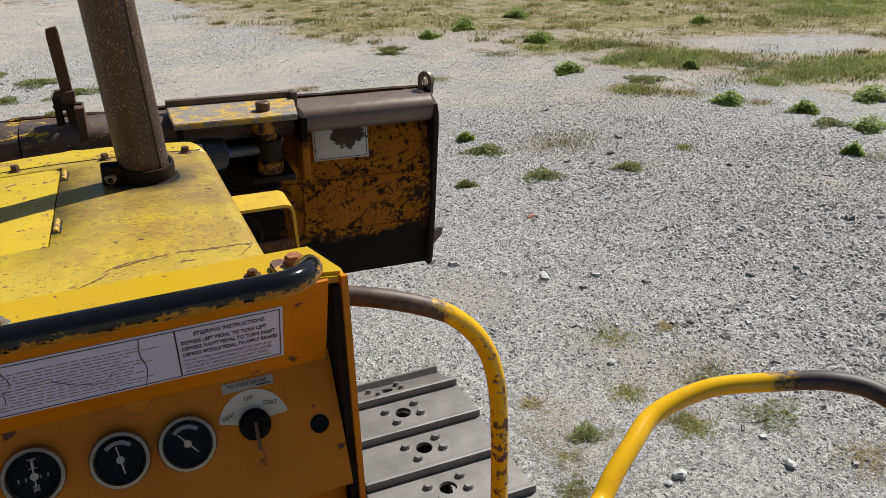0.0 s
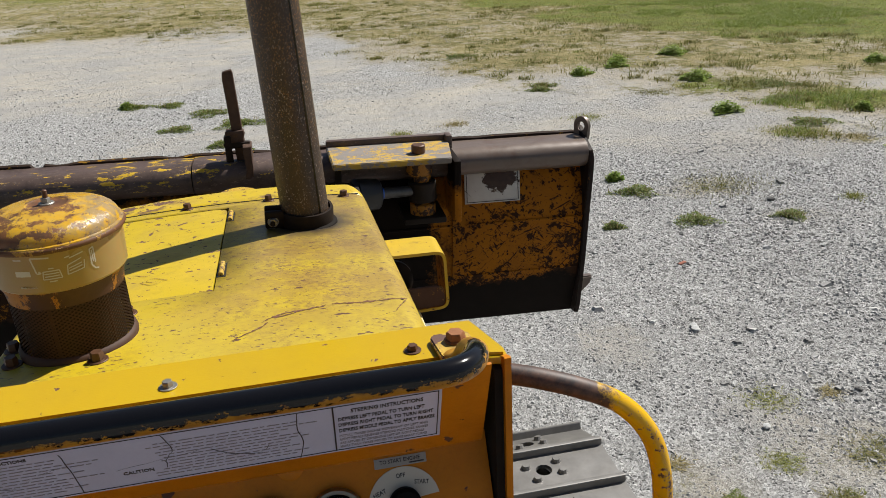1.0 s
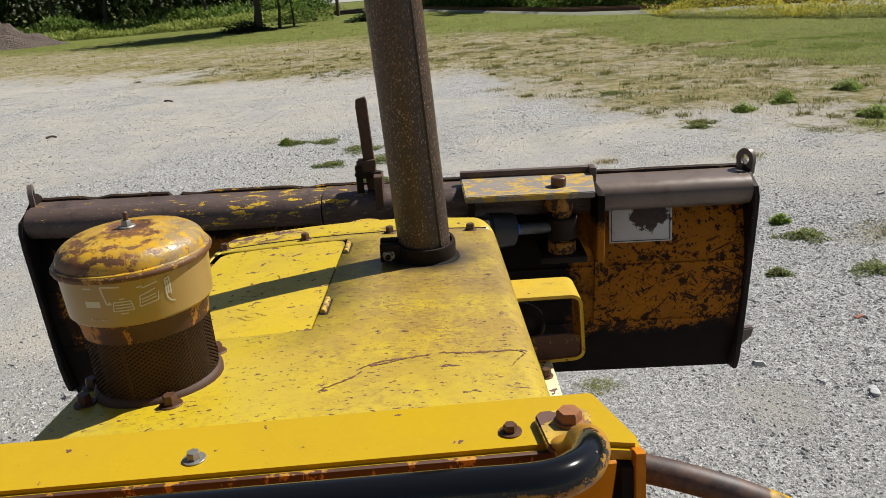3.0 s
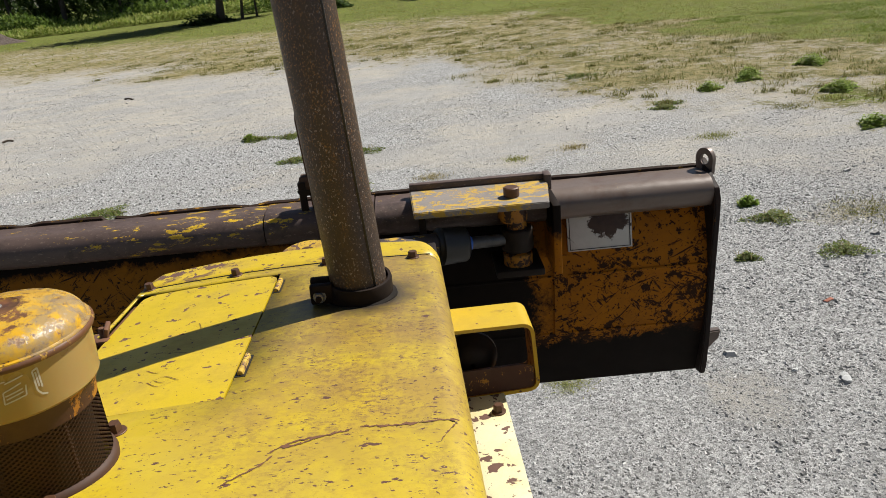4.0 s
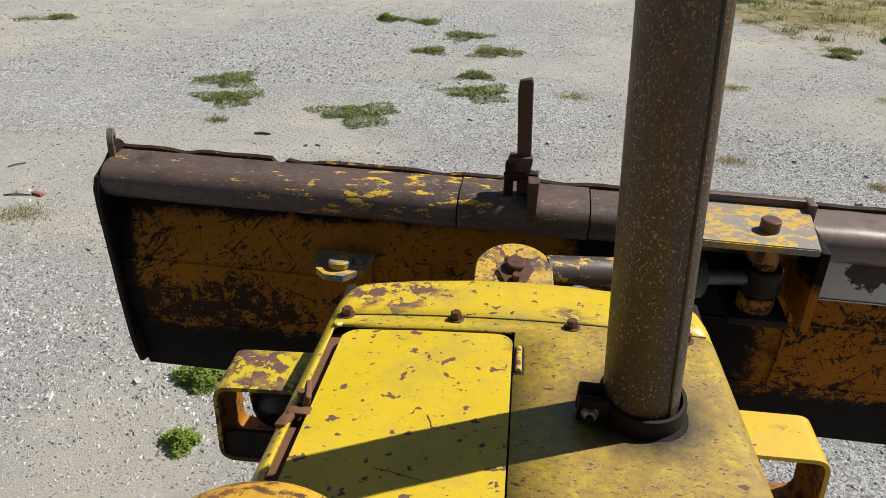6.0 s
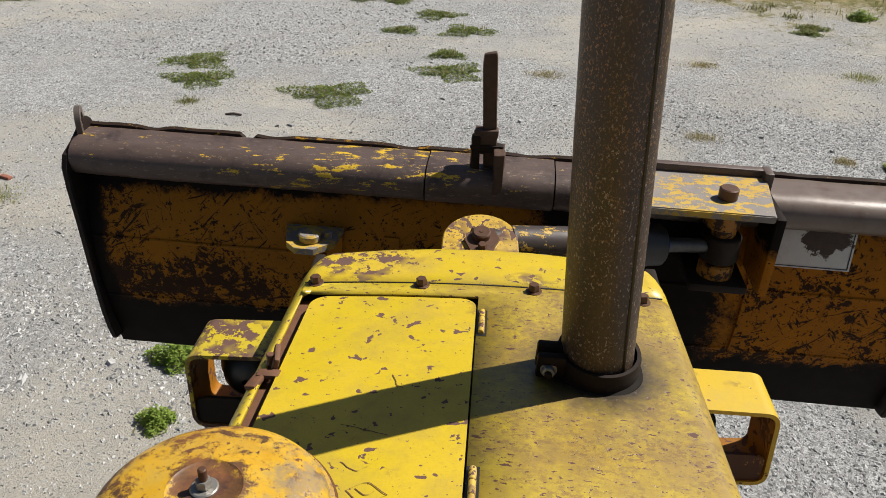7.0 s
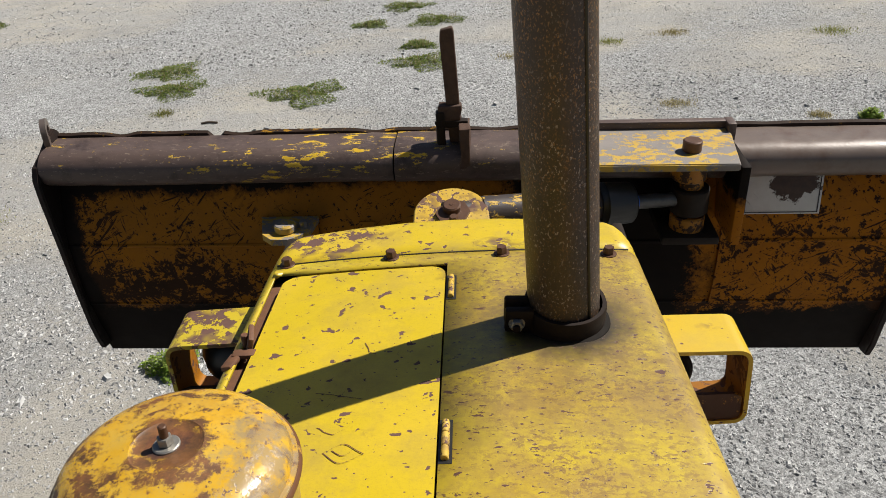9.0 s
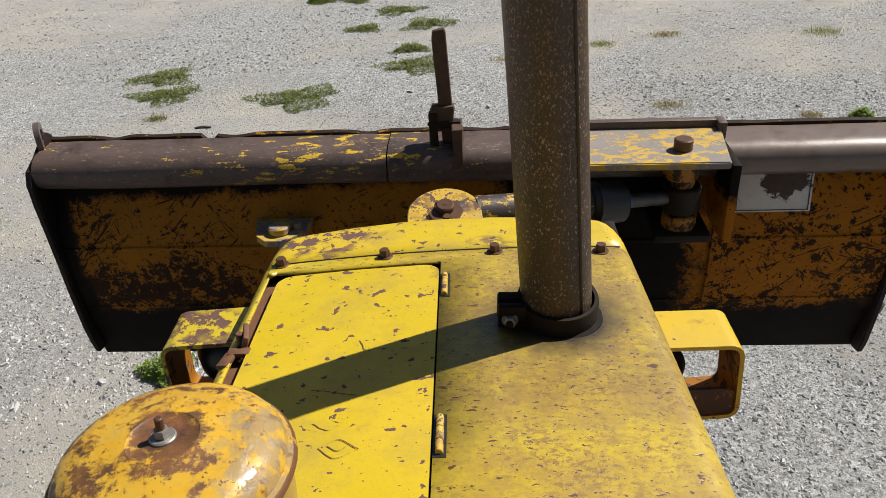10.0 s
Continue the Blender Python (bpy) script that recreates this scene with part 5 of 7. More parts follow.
# engine side rails, radiator guard, frame
for s in (1, -1):
    bm = bmesh.new()
    box(bm, (min(s * 0.350, s * 0.440), 0.95, 1.36), (max(s * 0.350, s * 0.440), 1.62, 1.40), 0.004)
    sr = part("side_rail", bm, M_CREAMY, dozer, "pale yellow side rail under the hood")
    bm = bmesh.new()
    hexbolt(bm, (s * 0.418, 1.43, 1.40), 0.0110, 0.016, 1.4)
    part("bolt", bm, M_BOLT, sr)
    bm = bmesh.new()
    box(bm, (min(s * 0.315, s * 0.336), 0.46, 0.62), (max(s * 0.315, s * 0.336), 1.80, 1.66), 0.004)
    part("engine_side_panel", bm, M_GREASE, dozer, "dark greasy engine side panel")
bm = bmesh.new()
box(bm, (-0.30, 1.70, 0.60), (0.30, 1.825, 1.56), 0.01)
rg = part("radiator_guard", bm, M_GREASE, dozer, "dark radiator guard")
for k in range(9):
    bm = bmesh.new()
    box(bm, (-0.27, 1.822, 0.72 + k * 0.09), (0.27, 1.838, 0.745 + k * 0.09), 0.003)
    part("grille_bar", bm, M_GREASE, rg)
bm = bmesh.new()
box(bm, (-0.33, -0.8, 0.42), (0.33, 1.80, 0.68), 0.02)
part("main_frame", bm, M_GREASE, dozer, "greasy main frame")
bm = bmesh.new()
box(bm, (-0.24, 0.55, 0.66), (0.24, 1.66, 1.50), 0.03)
part("engine_block", bm, M_GREASE, dozer, "dark oily engine block")

# push frame and lift cylinders
bm = bmesh.new()
for s in (1, -1):
    a, b = Vector((s * 0.47, 0.55, 0.60)), Vector((s * 0.40, 2.02, 1.02))
    d = b - a
    box(bm, (-0.05, -0.01, -0.065), (0.05, d.length, 0.065), 0.008, Matrix.Translation(a) @ d.to_track_quat("Y", "Z").to_matrix().to_4x4())
box(bm, (-0.46, 1.95, 0.94), (0.46, 2.12, 1.12), 0.012)
box(bm, (-0.10, 2.08, 0.95), (0.12, 2.36, 1.11), 0.012)
cf = part("push_frame", bm, M_GREASE, dozer, "dark greasy push frame carrying the blade")
for s in (1, -1):
    bm = bmesh.new()
    cyl(bm, (s * 0.425, 1.70, 1.285), (s * 0.415, 1.86, 1.235), 0.040, seg=24, chamfer=0.014)
    lc = part("lift_cylinder", bm, M_GREASE, dozer, "dark hydraulic lift cylinder")
    bm = bmesh.new()
    cyl(bm, (s * 0.415, 1.855, 1.237), (s * 0.40, 2.05, 1.08), 0.019, seg=20)
    part("piston_rod", bm, M_CHROME, lc, "greasy dark piston rod")
bm = bmesh.new()
lug_m = pose(-0.013, 2.060, 1.566, 15) @ pose(0.013, -2.060, -1.566)
outl = [(-0.103, 1.90)] + [(-0.013 + 0.088 * math.cos(radians(a)), 2.060 + 0.088 * math.sin(radians(a))) for a in range(180, -1, -10)] + [(0.085, 1.90)]
prism(bm, outl, 2, 1.530, 1.566, lug_m)
bmesh.ops.bevel(bm, geom=[e for e in bm.edges if e.calc_face_angle(0) > 1.2], offset=0.003, segments=1, affect="EDGES")
tongue = part("pivot_tongue", bm, M_TONGUE, dozer, "chipped yellow pivot tongue with a pin bolt")
bm = bmesh.new()
box(bm, (-0.060, 1.92, 1.10), (0.034, 2.10, 1.53), 0.01)
part("pivot_post", bm, M_GREASE, tongue, "dark post below the tongue")
bm = bmesh.new()
lm = lug_m
cyl(bm, lm @ Vector((-0.010, 2.062, 1.566)), lm @ Vector((-0.010, 2.062, 1.590)), 0.0215, seg=24, chamfer=0.003)
cyl(bm, lm @ Vector((-0.010, 2.062, 1.590)), lm @ Vector((-0.010, 2.062, 1.591)), 0.005, seg=10)
part("pin_head", bm, M_BOLT, tongue, "worn round pin head")
bm = bmesh.new()
prism(bm, [(-0.050, 2.052), (-0.018, 2.098), (0.020, 2.085), (0.032, 2.055), (0.012, 2.008), (-0.030, 2.008)], 2, 1.566, 1.574, lm)
part("lock_plate", bm, M_BOLT, tongue, "rusty lock plate")
bm = bmesh.new()
hexbolt(bm, lm @ Vector((-0.006, 2.022, 1.574)), 0.0105, 0.012, 0, lm.to_3x3() @ Vector((0, 0, 1)))
part("lock_bolt", bm, M_BOLT, tongue)

# ---- blade ----
ROLL = 1.7
def blade_z(z):
    """Heights on the blade, squeezed to its true depth."""
    return 1.6155 + 0.897 * (z - 1.652)


BL = pose(0.045, 2.369, 1.299, 0.35, 0.1, -1.4) @ pose(-0.001, 0.02, 0, 0, ROLL) @ pose(-0.049, -2.42, -1.30)
X0, X1 = -1.144, 1.219


def bpart(name, bm, material, parent, label="", smooth=38):
    for v in bm.verts:
        v.co.z = blade_z(v.co.z)
    bmesh.ops.transform(bm, matrix=BL, verts=bm.verts)
    return part(name, bm, material, parent, label, smooth)


bm = bmesh.new()
board = [(2.500, 1.632), (2.470, 1.570), (2.440, 1.520), (2.418, 1.46), (2.398, 1.395), (2.388, 1.325), (2.386, 1.25), (2.392, 1.16), (2.406, 1.075), (2.424, 0.99), (2.444, 0.92), (2.466, 0.840)]
prism(bm, sheet(board, 0.016), 0, X0, X1)
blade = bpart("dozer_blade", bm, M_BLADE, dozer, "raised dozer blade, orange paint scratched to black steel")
bm = bmesh.new()
n = 150
rows = []
for i in range(n + 1):
    x = X0 + (X1 - X0) * i / n
    dip = 0.008 * abs(math.sin(x * 9.0 + 0.6 + 0.7 * noise.noise((x * 2, 3, 0)))) ** 14 + 0.0025 * noise.noise((x * 14, 0, 0))
    if 0.29 < x < 1.2:
        dip *= 0.25
    if abs(x + 0.676) < 0.012:
        dip += 0.018
    rows.append([bm.verts.new((x, y, z - k * dip)) for y, z, k in ((2.480, 1.600, 0), (2.490, 1.650, 1), (2.500, 1.655, 1), (2.512, 1.642, 1), (2.508, 1.60, 0))])
for a, b in zip(rows, rows[1:]):
    for k in range(4):
        bm.faces.new((a[k], b[k], b[k + 1], a[k + 1]))
bpart("top_lip", bm, M_EDGE, blade, "black dented top lip of the blade")


def beam_outline(grow):
    """Section of the top beam: flat above, rounded at the rear."""
    pts = [(2.490, 1.560), (2.490, 1.641 + grow)]
    pts += [(2.404 + (0.056 + grow) * math.cos(radians(a)), 1.585 + (0.056 + grow) * math.sin(radians(a))) for a in range(90, 251, 10)]
    return pts + [(2.440, 1.532)]


for xa, xb, grow in ((X0 + 0.008, -0.172, 0.0), (-0.168, 0.166, 0.0025), (0.170, 0.705, -0.001), (0.708, X1 - 0.008, 0.0)):
    bm = bmesh.new()
    prism(bm, beam_outline(grow), 0, xa, xb)
    cuts = int((xb - xa) / 0.03)
    for k in range(1, cuts):
        bmesh.ops.bisect_plane(bm, geom=bm.verts[:] + bm.edges[:] + bm.faces[:], plane_co=(xa + (xb - xa) * k / cuts, 0, 0), plane_no=(1, 0, 0))
    for v in bm.verts:
        dent = noise.noise(Vector((v.co.x * 3.0, v.co.y * 4, v.co.z * 4))) * 0.0030 + noise.noise(v.co * 14) * 0.0012
        v.co.z += dent
        v.co.y += dent * 0.6
    bpart("top_beam", bm, M_TUBE if xa < 0.7 else M_BARE, blade, "scraped brown steel beam along the blade top")
for zc, yc in ((1.318, 2.378), (1.082, 2.398)):
    bm = bmesh.new()
    cyl(bm, (X0, yc + 0.001, zc), (X1, yc + 0.001, zc), 0.0065, seg=8)
    bpart("weld_bead", bm, M_BLADE, blade)
for xc in (-0.42, -0.26, 0.25, 0.735):
    bm = bmesh.new()
    prism(bm, sheet([(y - 0.012, z) for y, z in board[4:9]], 0.010), 0, xc - 0.022, xc + 0.022)
    bpart("back_strap", bm, M_BLADE, blade)
bm = bmesh.new()
prism(bm, sheet([(2.459, 0.965), (2.480, 0.900), (2.498, 0.832)], 0.022), 0, X0 - 0.01, X1 + 0.01)
bpart("cutting_edge", bm, M_LIP, blade, "black cutting edge")
for s, xc, low in ((-1, X0, 0.0), (1, X1, 0.036)):
    prof = [(2.462, 1.670), (2.440, 1.650), (2.405, 1.630), (2.352, 1.608), (2.336, 1.57), (2.338, 1.50), (2.352, 1.35), (2.368, 1.15), (2.384, 1.00), (2.398, 0.93 - low), (2.412, 0.882 - low), (2.445, 0.874 - low), (2.560, 0.90), (2.565, 1.0), (2.500, 1.2), (2.490, 1.45), (2.515, 1.60), (2.505, 1.66), (2.485, 1.676)]
    bm = bmesh.new()
    prism(bm, prof, 0, xc - 0.010, xc + 0.010)
    bmesh.ops.bevel(bm, geom=[e for e in bm.edges if e.calc_face_angle(0) > 1.2], offset=0.004, segments=2, affect="EDGES")
    bpart("end_plate", bm, M_PLATE, blade, "worn steel end plate of the blade")
    bm = bmesh.new()
    S, half = 28, 0.0075
    rims = []
    for side in (-half, half):
        for ry, rz in ((0.0165, 0.0185), (0.033, 0.040)):
            rims.append([bm.verts.new((side, ry * math.cos(2 * math.pi * k / S), rz * math.sin(2 * math.pi * k / S) - (0.030 if rz > 0.03 and math.sin(2 * math.pi * k / S) < -0.3 else 0))) for k in range(S)])
    bridge(bm, rims[0], rims[1]), bridge(bm, rims[3], rims[2]), bridge(bm, rims[2], rims[0]), bridge(bm, rims[1], rims[3])
    bmesh.ops.recalc_face_normals(bm, faces=bm.faces[:])
    bmesh.ops.transform(bm, matrix=pose(xc, 2.456, 1.680, 0, 0, 32 if s > 0 else 20), verts=bm.verts)
    bpart("lifting_eye", bm, M_EAR, blade, "worn steel lifting eye with a hole")
    if s < 0:
        continue
    bm = bmesh.new()
    prism(bm, [(xc, 0.960), (xc + 0.096, 0.968), (xc + 0.088, 0.930), (xc + 0.030, 0.862), (xc, 0.855)], 1, 2.505, 2.535)
    bmesh.ops.bevel(bm, geom=[e for e in bm.edges if e.calc_face_angle(0) > 1.2], offset=0.005, segments=2, affect="EDGES")
    bpart("end_bit", bm, M_EAR, blade, "grey end bit of the cutting edge")

# sign on the blade
bm = bmesh.new()
sign_m = pose(0.866, 2.398, 1.470, -8)
box(bm, (-0.103, -0.0030, -0.066), (0.103, 0.0030, 0.066), 0.001, sign_m)
sign = bpart("sign_plate", bm, M_WHITE, blade, "white sign plate flaked and rust-blotched")
for q in ((-0.097, -0.061, 0.097, -0.0585), (-0.097, 0.0585, 0.097, 0.061), (-0.097, -0.061, -0.0945, 0.061), (0.0945, -0.061, 0.097, 0.061)):
    bm = bmesh.new()
    box(bm, (q[0], -0.0045, q[1]), (q[2], -0.0034, q[3]), 0, sign_m)
    bpart("sign_border", bm, M_INK, blade)

# cylinder mount block on the blade
bm = bmesh.new()
prism(bm, [(0.280, 2.440), (0.290, 2.206), (0.680, 2.202), (0.712, 2.440)], 2, 1.645, 1.667)
bmesh.ops.bevel(bm, geom=[e for e in bm.edges if e.calc_face_angle(0) > 1.2], offset=0.003, segments=2, affect="EDGES")
mount = bpart("mount_plate", bm, M_BLOCK, blade, "heavy mount plate, blue-grey steel with yellow paint remains")
for lo, hi, mat, nm in (((0.280, 2.425, 1.664), (0.716, 2.451, 1.690), M_TUBE, "rear_bar"), ((0.694, 2.235, 1.395), (0.718, 2.430, 1.640), M_BLADE, "side_gusset"), ((0.300, 2.34, 1.50), (0.322, 2.44, 1.63), M_GREASE, "inner_gusset"), ((0.520, 2.225, 1.404), (0.664, 2.400, 1.428), M_GREASE, "lower_lug"), ((0.697, 2.40, 1.60), (0.720, 2.452, 1.692), M_TUBE, "bar_end")):
    bm = bmesh.new()
    box(bm, lo, hi, 0.004)
    bpart(nm, bm, mat, blade)
bm = bmesh.new()
cyl(bm, (0.581, 2.284, 1.585), (0.581, 2.284, 1.647), 0.044, seg=32, chamfer=0.004)
cyl(bm, (0.592, 2.288, 1.425), (0.592, 2.288, 1.470), 0.044, seg=32, chamfer=0.004)
cyl(bm, (0.592, 2.288, 1.465), (0.592, 2.288, 1.580), 0.030, seg=24)
bpart("pin_boss", bm, M_BOSS, blade, "orange pin boss")
bm = bmesh.new()
cyl(bm, (0.581, 2.284, 1.667), (0.581, 2.284, 1.700), 0.0235, seg=28, chamfer=0.003)
bpart("pin_bolt", bm, M_BOLT, blade, "round rusty pin head")
# bare lug on the other half
bm = bmesh.new()
prism(bm, [(-0.555, 2.385), (-0.530, 2.285), (-0.500, 2.255), (-0.450, 2.255), (-0.405, 2.300), (-0.395, 2.385)], 2, 1.395, 1.415)
bpart("bare_lug", bm, M_BLOCK, blade, "pale scraped lug")
bm = bmesh.new()
cyl(bm, (-0.470, 2.305, 1.415), (-0.470, 2.305, 1.440), 0.030, seg=24, chamfer=0.004)
cyl(bm, (-0.425, 2.325, 1.415), (-0.425, 2.325, 1.436), 0.012, seg=6)
bpart("lug_boss", bm, M_BLOCK, blade)

# upright bracket on the blade top
bm = bmesh.new()
prism(bm, [(-0.022, 1.640), (0.012, 1.640), (-0.004, 1.972), (-0.008, 1.985), (-0.038, 1.976), (-0.040, 1.950)], 1, 2.410, 2.428)
bmesh.ops.bevel(bm, geom=bm.edges[:], offset=0.002, segments=1, affect="EDGES")
bkt = bpart("upright_bar", bm, M_BRACKET, blade, "rusty upright bar standing on the blade")
for lo, hi, mat in (((-0.056, 2.392, 1.600), (-0.034, 2.420, 1.742), M_CLAMP), ((0.006, 2.345, 1.590), (0.032, 2.430, 1.712), M_BRACKET), ((-0.056, 2.392, 1.696), (0.030, 2.420, 1.718), M_CLAMP), ((-0.050, 2.398, 1.715), (0.010, 2.432, 1.760), M_BRACKET)):
    bm = bmesh.new()
    box(bm, lo, hi, 0.003)
    bmesh.ops.subdivide_edges(bm, edges=bm.edges[:], cuts=2, use_grid_fill=True)
    for v in bm.verts:
        v.co += noise.noise_vector(v.co * 60) * 0.0055
    bpart("bracket_plate", bm, mat, blade, "torch-cut rusty bracket plate")

# tilt cylinder between tongue and blade
PA, PB = Vector((-0.005, 2.085, 1.545)), BL @ Vector((0.592, 2.288, blade_z(1.518)))


def along(t):
    return PA + (PB - PA) * t


bm = bmesh.new()
cyl(bm, along(0.10), along(0.62), 0.0410, seg=32, chamfer=0.004)
cyl(bm, along(-0.05), along(0.12), 0.034, seg=24, chamfer=0.004)
tc = part("tilt_cylinder", bm, M_WORN, dozer, "hydraulic tilt cylinder, dark with yellow paint left")
bm = bmesh.new()
cyl(bm, along(0.585), along(0.600), 0.0470, 0.0560, seg=36)
cyl(bm, along(0.600), along(0.735), 0.0560, 0.0520, seg=36, chamfer=0.005)
part("gland", bm, M_BLACK, tc, "thick black cylinder gland")
bm = bmesh.new()
cyl(bm, along(0.70), along(0.93), 0.0185, seg=24)
part("piston_rod", bm, M_ROD, tc, "bright piston rod")
bm = bmesh.new()
cyl(bm, along(0.738), along(0.760), 0.0205, seg=24)
part("blue_band", bm, M_BLUE, tc, "blue band on the rod")
bm = bmesh.new()
cyl(bm, PB - Vector((0, 0, 0.035)), PB + Vector((0, 0, 0.035)), 0.048, seg=32, chamfer=0.004)
part("rod_eye", bm, M_GREASE, tc, "greasy rod eye")
for k in (0, 1):
    bm = bmesh.new()
    sweep(bm, [(0.05 + 0.03 * k, 1.98, 1.46), (0.12, 2.06, 1.50 + 0.02 * k), (0.22, 2.10 + 0.01 * k, 1.475), (0.30, 2.13, 1.50), (0.33, 2.175, 1.505 - 0.02 * k)], 0.009, 10, 8)
    part("hydraulic_hose", bm, M_RUBBER, tc, "black hydraulic hose")

# crawler tracks
PITCH, TZ, TR = 0.174, 0.868, 0.422


def shoe_mesh():
    """One shoe: plate with a round mud hole, four bolt heads and a grouser; hole at the origin, +y ahead."""
    bm = bmesh.new()
    w, f, b, t, hr_ = 0.203, 0.082, -0.084, 0.012, 0.0235
    S = 24
    hole = {}
    for z in (0.0, -t):
        hole[z] = [bm.verts.new((hr_ * math.cos(2 * math.pi * i / S), hr_ * math.sin(2 * math.pi * i / S), z)) for i in range(S)]
        hole[z, 1] = []
        for i in range(S):
            c, s = math.cos(2 * math.pi * i / S), math.sin(2 * math.pi * i / S)
            k = min(w / abs(c) if abs(c) > 1e-6 else 9, (f if s > 0 else -b) / abs(s) if abs(s) > 1e-6 else 9)
            hole[z, 1].append(bm.verts.new((c * k, s * k, z)))
        hole[z, 2] = [bm.verts.new((x, y, z)) for x, y in ((w, f), (-w, f), (-w, b), (w, b))]
        bridge(bm, hole[z], hole[z, 1])
        for j, q in enumerate(hole[z, 2]):
            a0 = math.atan2(q.co.y, q.co.x) % (2 * math.pi)
            i = int(a0 / (2 * math.pi) * S)
            if (q.co - hole[z, 1][i].co).length > 1e-4 and (q.co - hole[z, 1][(i + 1) % S].co).length > 1e-4:
                bm.faces.new((hole[z, 1][i], q, hole[z, 1][(i + 1) % S]))
    bridge(bm, hole[0.0], hole[-t])
    box(bm, (-w, f - 0.016, -0.010), (w, f, 0.024), 0.004)
    box(bm, (-w, b, -t), (w, b + 0.010, 0.003), 0.002)
    for x, y in ((-0.047, 0.022), (0.047, 0.030), (-0.030, -0.036), (0.050, -0.020)):
        cyl(bm, (x, y, 0), (x, y, 0.011), 0.0140, 0.0105, seg=10)
    bmesh.ops.recalc_face_normals(bm, faces=bm.faces[:])
    me = bpy.data.meshes.new("track_shoe")
    bm.to_mesh(me)
    bm.free()
    me.materials.append(M_SHOE)
    return me


SHOE = shoe_mesh()
for s in (1, -1):
    bm = bmesh.new()
    cxm = s * 0.758
    box(bm, (cxm - 0.10, -0.55, 0.30), (cxm + 0.10, 1.30, 0.52), 0.02)
    trk = part("crawler_track", bm, M_GREASE, dozer, "steel crawler track with single-bar shoes, grey and worn")
    for y, r in ((1.40, 0.36), (-0.62, 0.36)):
        bm = bmesh.new()
        cyl(bm, (cxm - 0.06, y, TZ - TR), (cxm + 0.06, y, TZ - TR), r, seg=40, chamfer=0.01)
        part("track_wheel", bm, M_GREASE, trk)
    for k in range(5):
        bm = bmesh.new()
        cyl(bm, (cxm - 0.07, -0.25 + k * 0.29, 0.20), (cxm + 0.07, -0.25 + k * 0.29, 0.20), 0.10, seg=24, chamfer=0.006)
        part("track_roller", bm, M_GREASE, trk)
    top = [1.442 - PITCH * k for k in range(12)]
    places = [(y, TZ, 0.0) for y in top]
    for k in range(1, 8):
        a = math.pi * k / 8
        places.append((1.45 + TR * math.sin(a), TZ - TR + TR * math.cos(a), -math.degrees(a)))
    places += [(y, TZ - 2 * TR, 180.0) for y in top]
    for k in range(1, 8):
        a = math.pi * k / 8
        places.append((top[-1] - TR * math.sin(a), TZ - TR + TR * math.cos(a), math.degrees(a)))
    for y, z, turn in places:
        o = new("track_shoe", SHOE)
        o.parent = trk
        o.matrix_basis = pose(cxm, y, z, turn)
    bm = bmesh.new()
    for zz in (TZ - 0.04, TZ - 2 * TR + 0.04):
        for dx in (-0.06, 0.06):
            box(bm, (cxm + dx - 0.015, top[-1], zz - 0.025), (cxm + dx + 0.015, 1.45, zz + 0.025), 0.006)
    part("track_chain", bm, M_GREASE, trk, "greasy track chain")

# ---- ground ----
EDGE_X = [-90, -30, -16, -8.4, -3.1, 1.2, 2.6, 3.6, 5.6, 7.4, 9.5, 13.0, 90]
EDGE_Y = [42, 33.5, 30.5, 27.0, 23.0, 19.5, 15.6, 13.4, 11.6, 8.8, 7.2, 5.4, -20]


def fbm(x, y, s, octaves=4):
    """Smooth value noise in numpy, about 0 mean."""
    out, amp, tot = np.zeros_like(x), 1.0, 0.0
    for o in range(octaves):
        xi, yi = np.floor(x * s), np.floor(y * s)
        fx, fy = x * s - xi, y * s - yi
        fx, fy = fx * fx * (3 - 2 * fx), fy * fy * (3 - 2 * fy)

        def hsh(i, j):
            v = np.sin(i * 127.1 + j * 311.7 + o * 17.3) * 43758.5453
            return v - np.floor(v)
        out += amp * ((hsh(xi, yi) * (1 - fx) + hsh(xi + 1, yi) * fx) * (1 - fy) + (hsh(xi, yi + 1) * (1 - fx) + hsh(xi + 1, yi + 1) * fx) * fy - 0.5)
        tot += amp
        amp, s = amp * 0.55, s * 2.1
    return out / tot


GREEN_X = [-90, -30, -12.4, -1.1, 3.8, 6.0, 7.2, 8.6, 9.8, 11.0, 14.0, 90]
GREEN_Y = [60, 52, 41, 34, 33, 29, 22, 13.5, 10.5, 8.6, 5.0, -20]
PATCHES = [(7.5, 8.9, 1.0, 0.75, 0.8, 1.0), (8.7, 7.3, 1.5, 0.45, 0.6, 0.8), (9.9, 7.2, 1.2, 0.5, 0.6, 0.8), (6.6, 10.4, 0.9, 0.6, 0.5, 0.9), (3.9, 6.1, 0.55, 0.4, 0.5, -0.5), (5.75, 7.6, 0.4, 0.3, 0.5, -0.4),
           (6.2, 7.0, 0.35, 0.25, 0.5, -0.4), (4.2, 5.2, 0.4, 0.25, 0.45, -0.4), (4.2, 14.0, 1.6, 1.2, 0.3, 0.0), (-5.6, 24.6, 2.6, 1.2, 0.35, 0.0), (2.6, 2.3, 0.55, 0.45, 0.42, 0.3), (1.75, 2.2, 0.25, 0.5, 0.40, 0.3)]


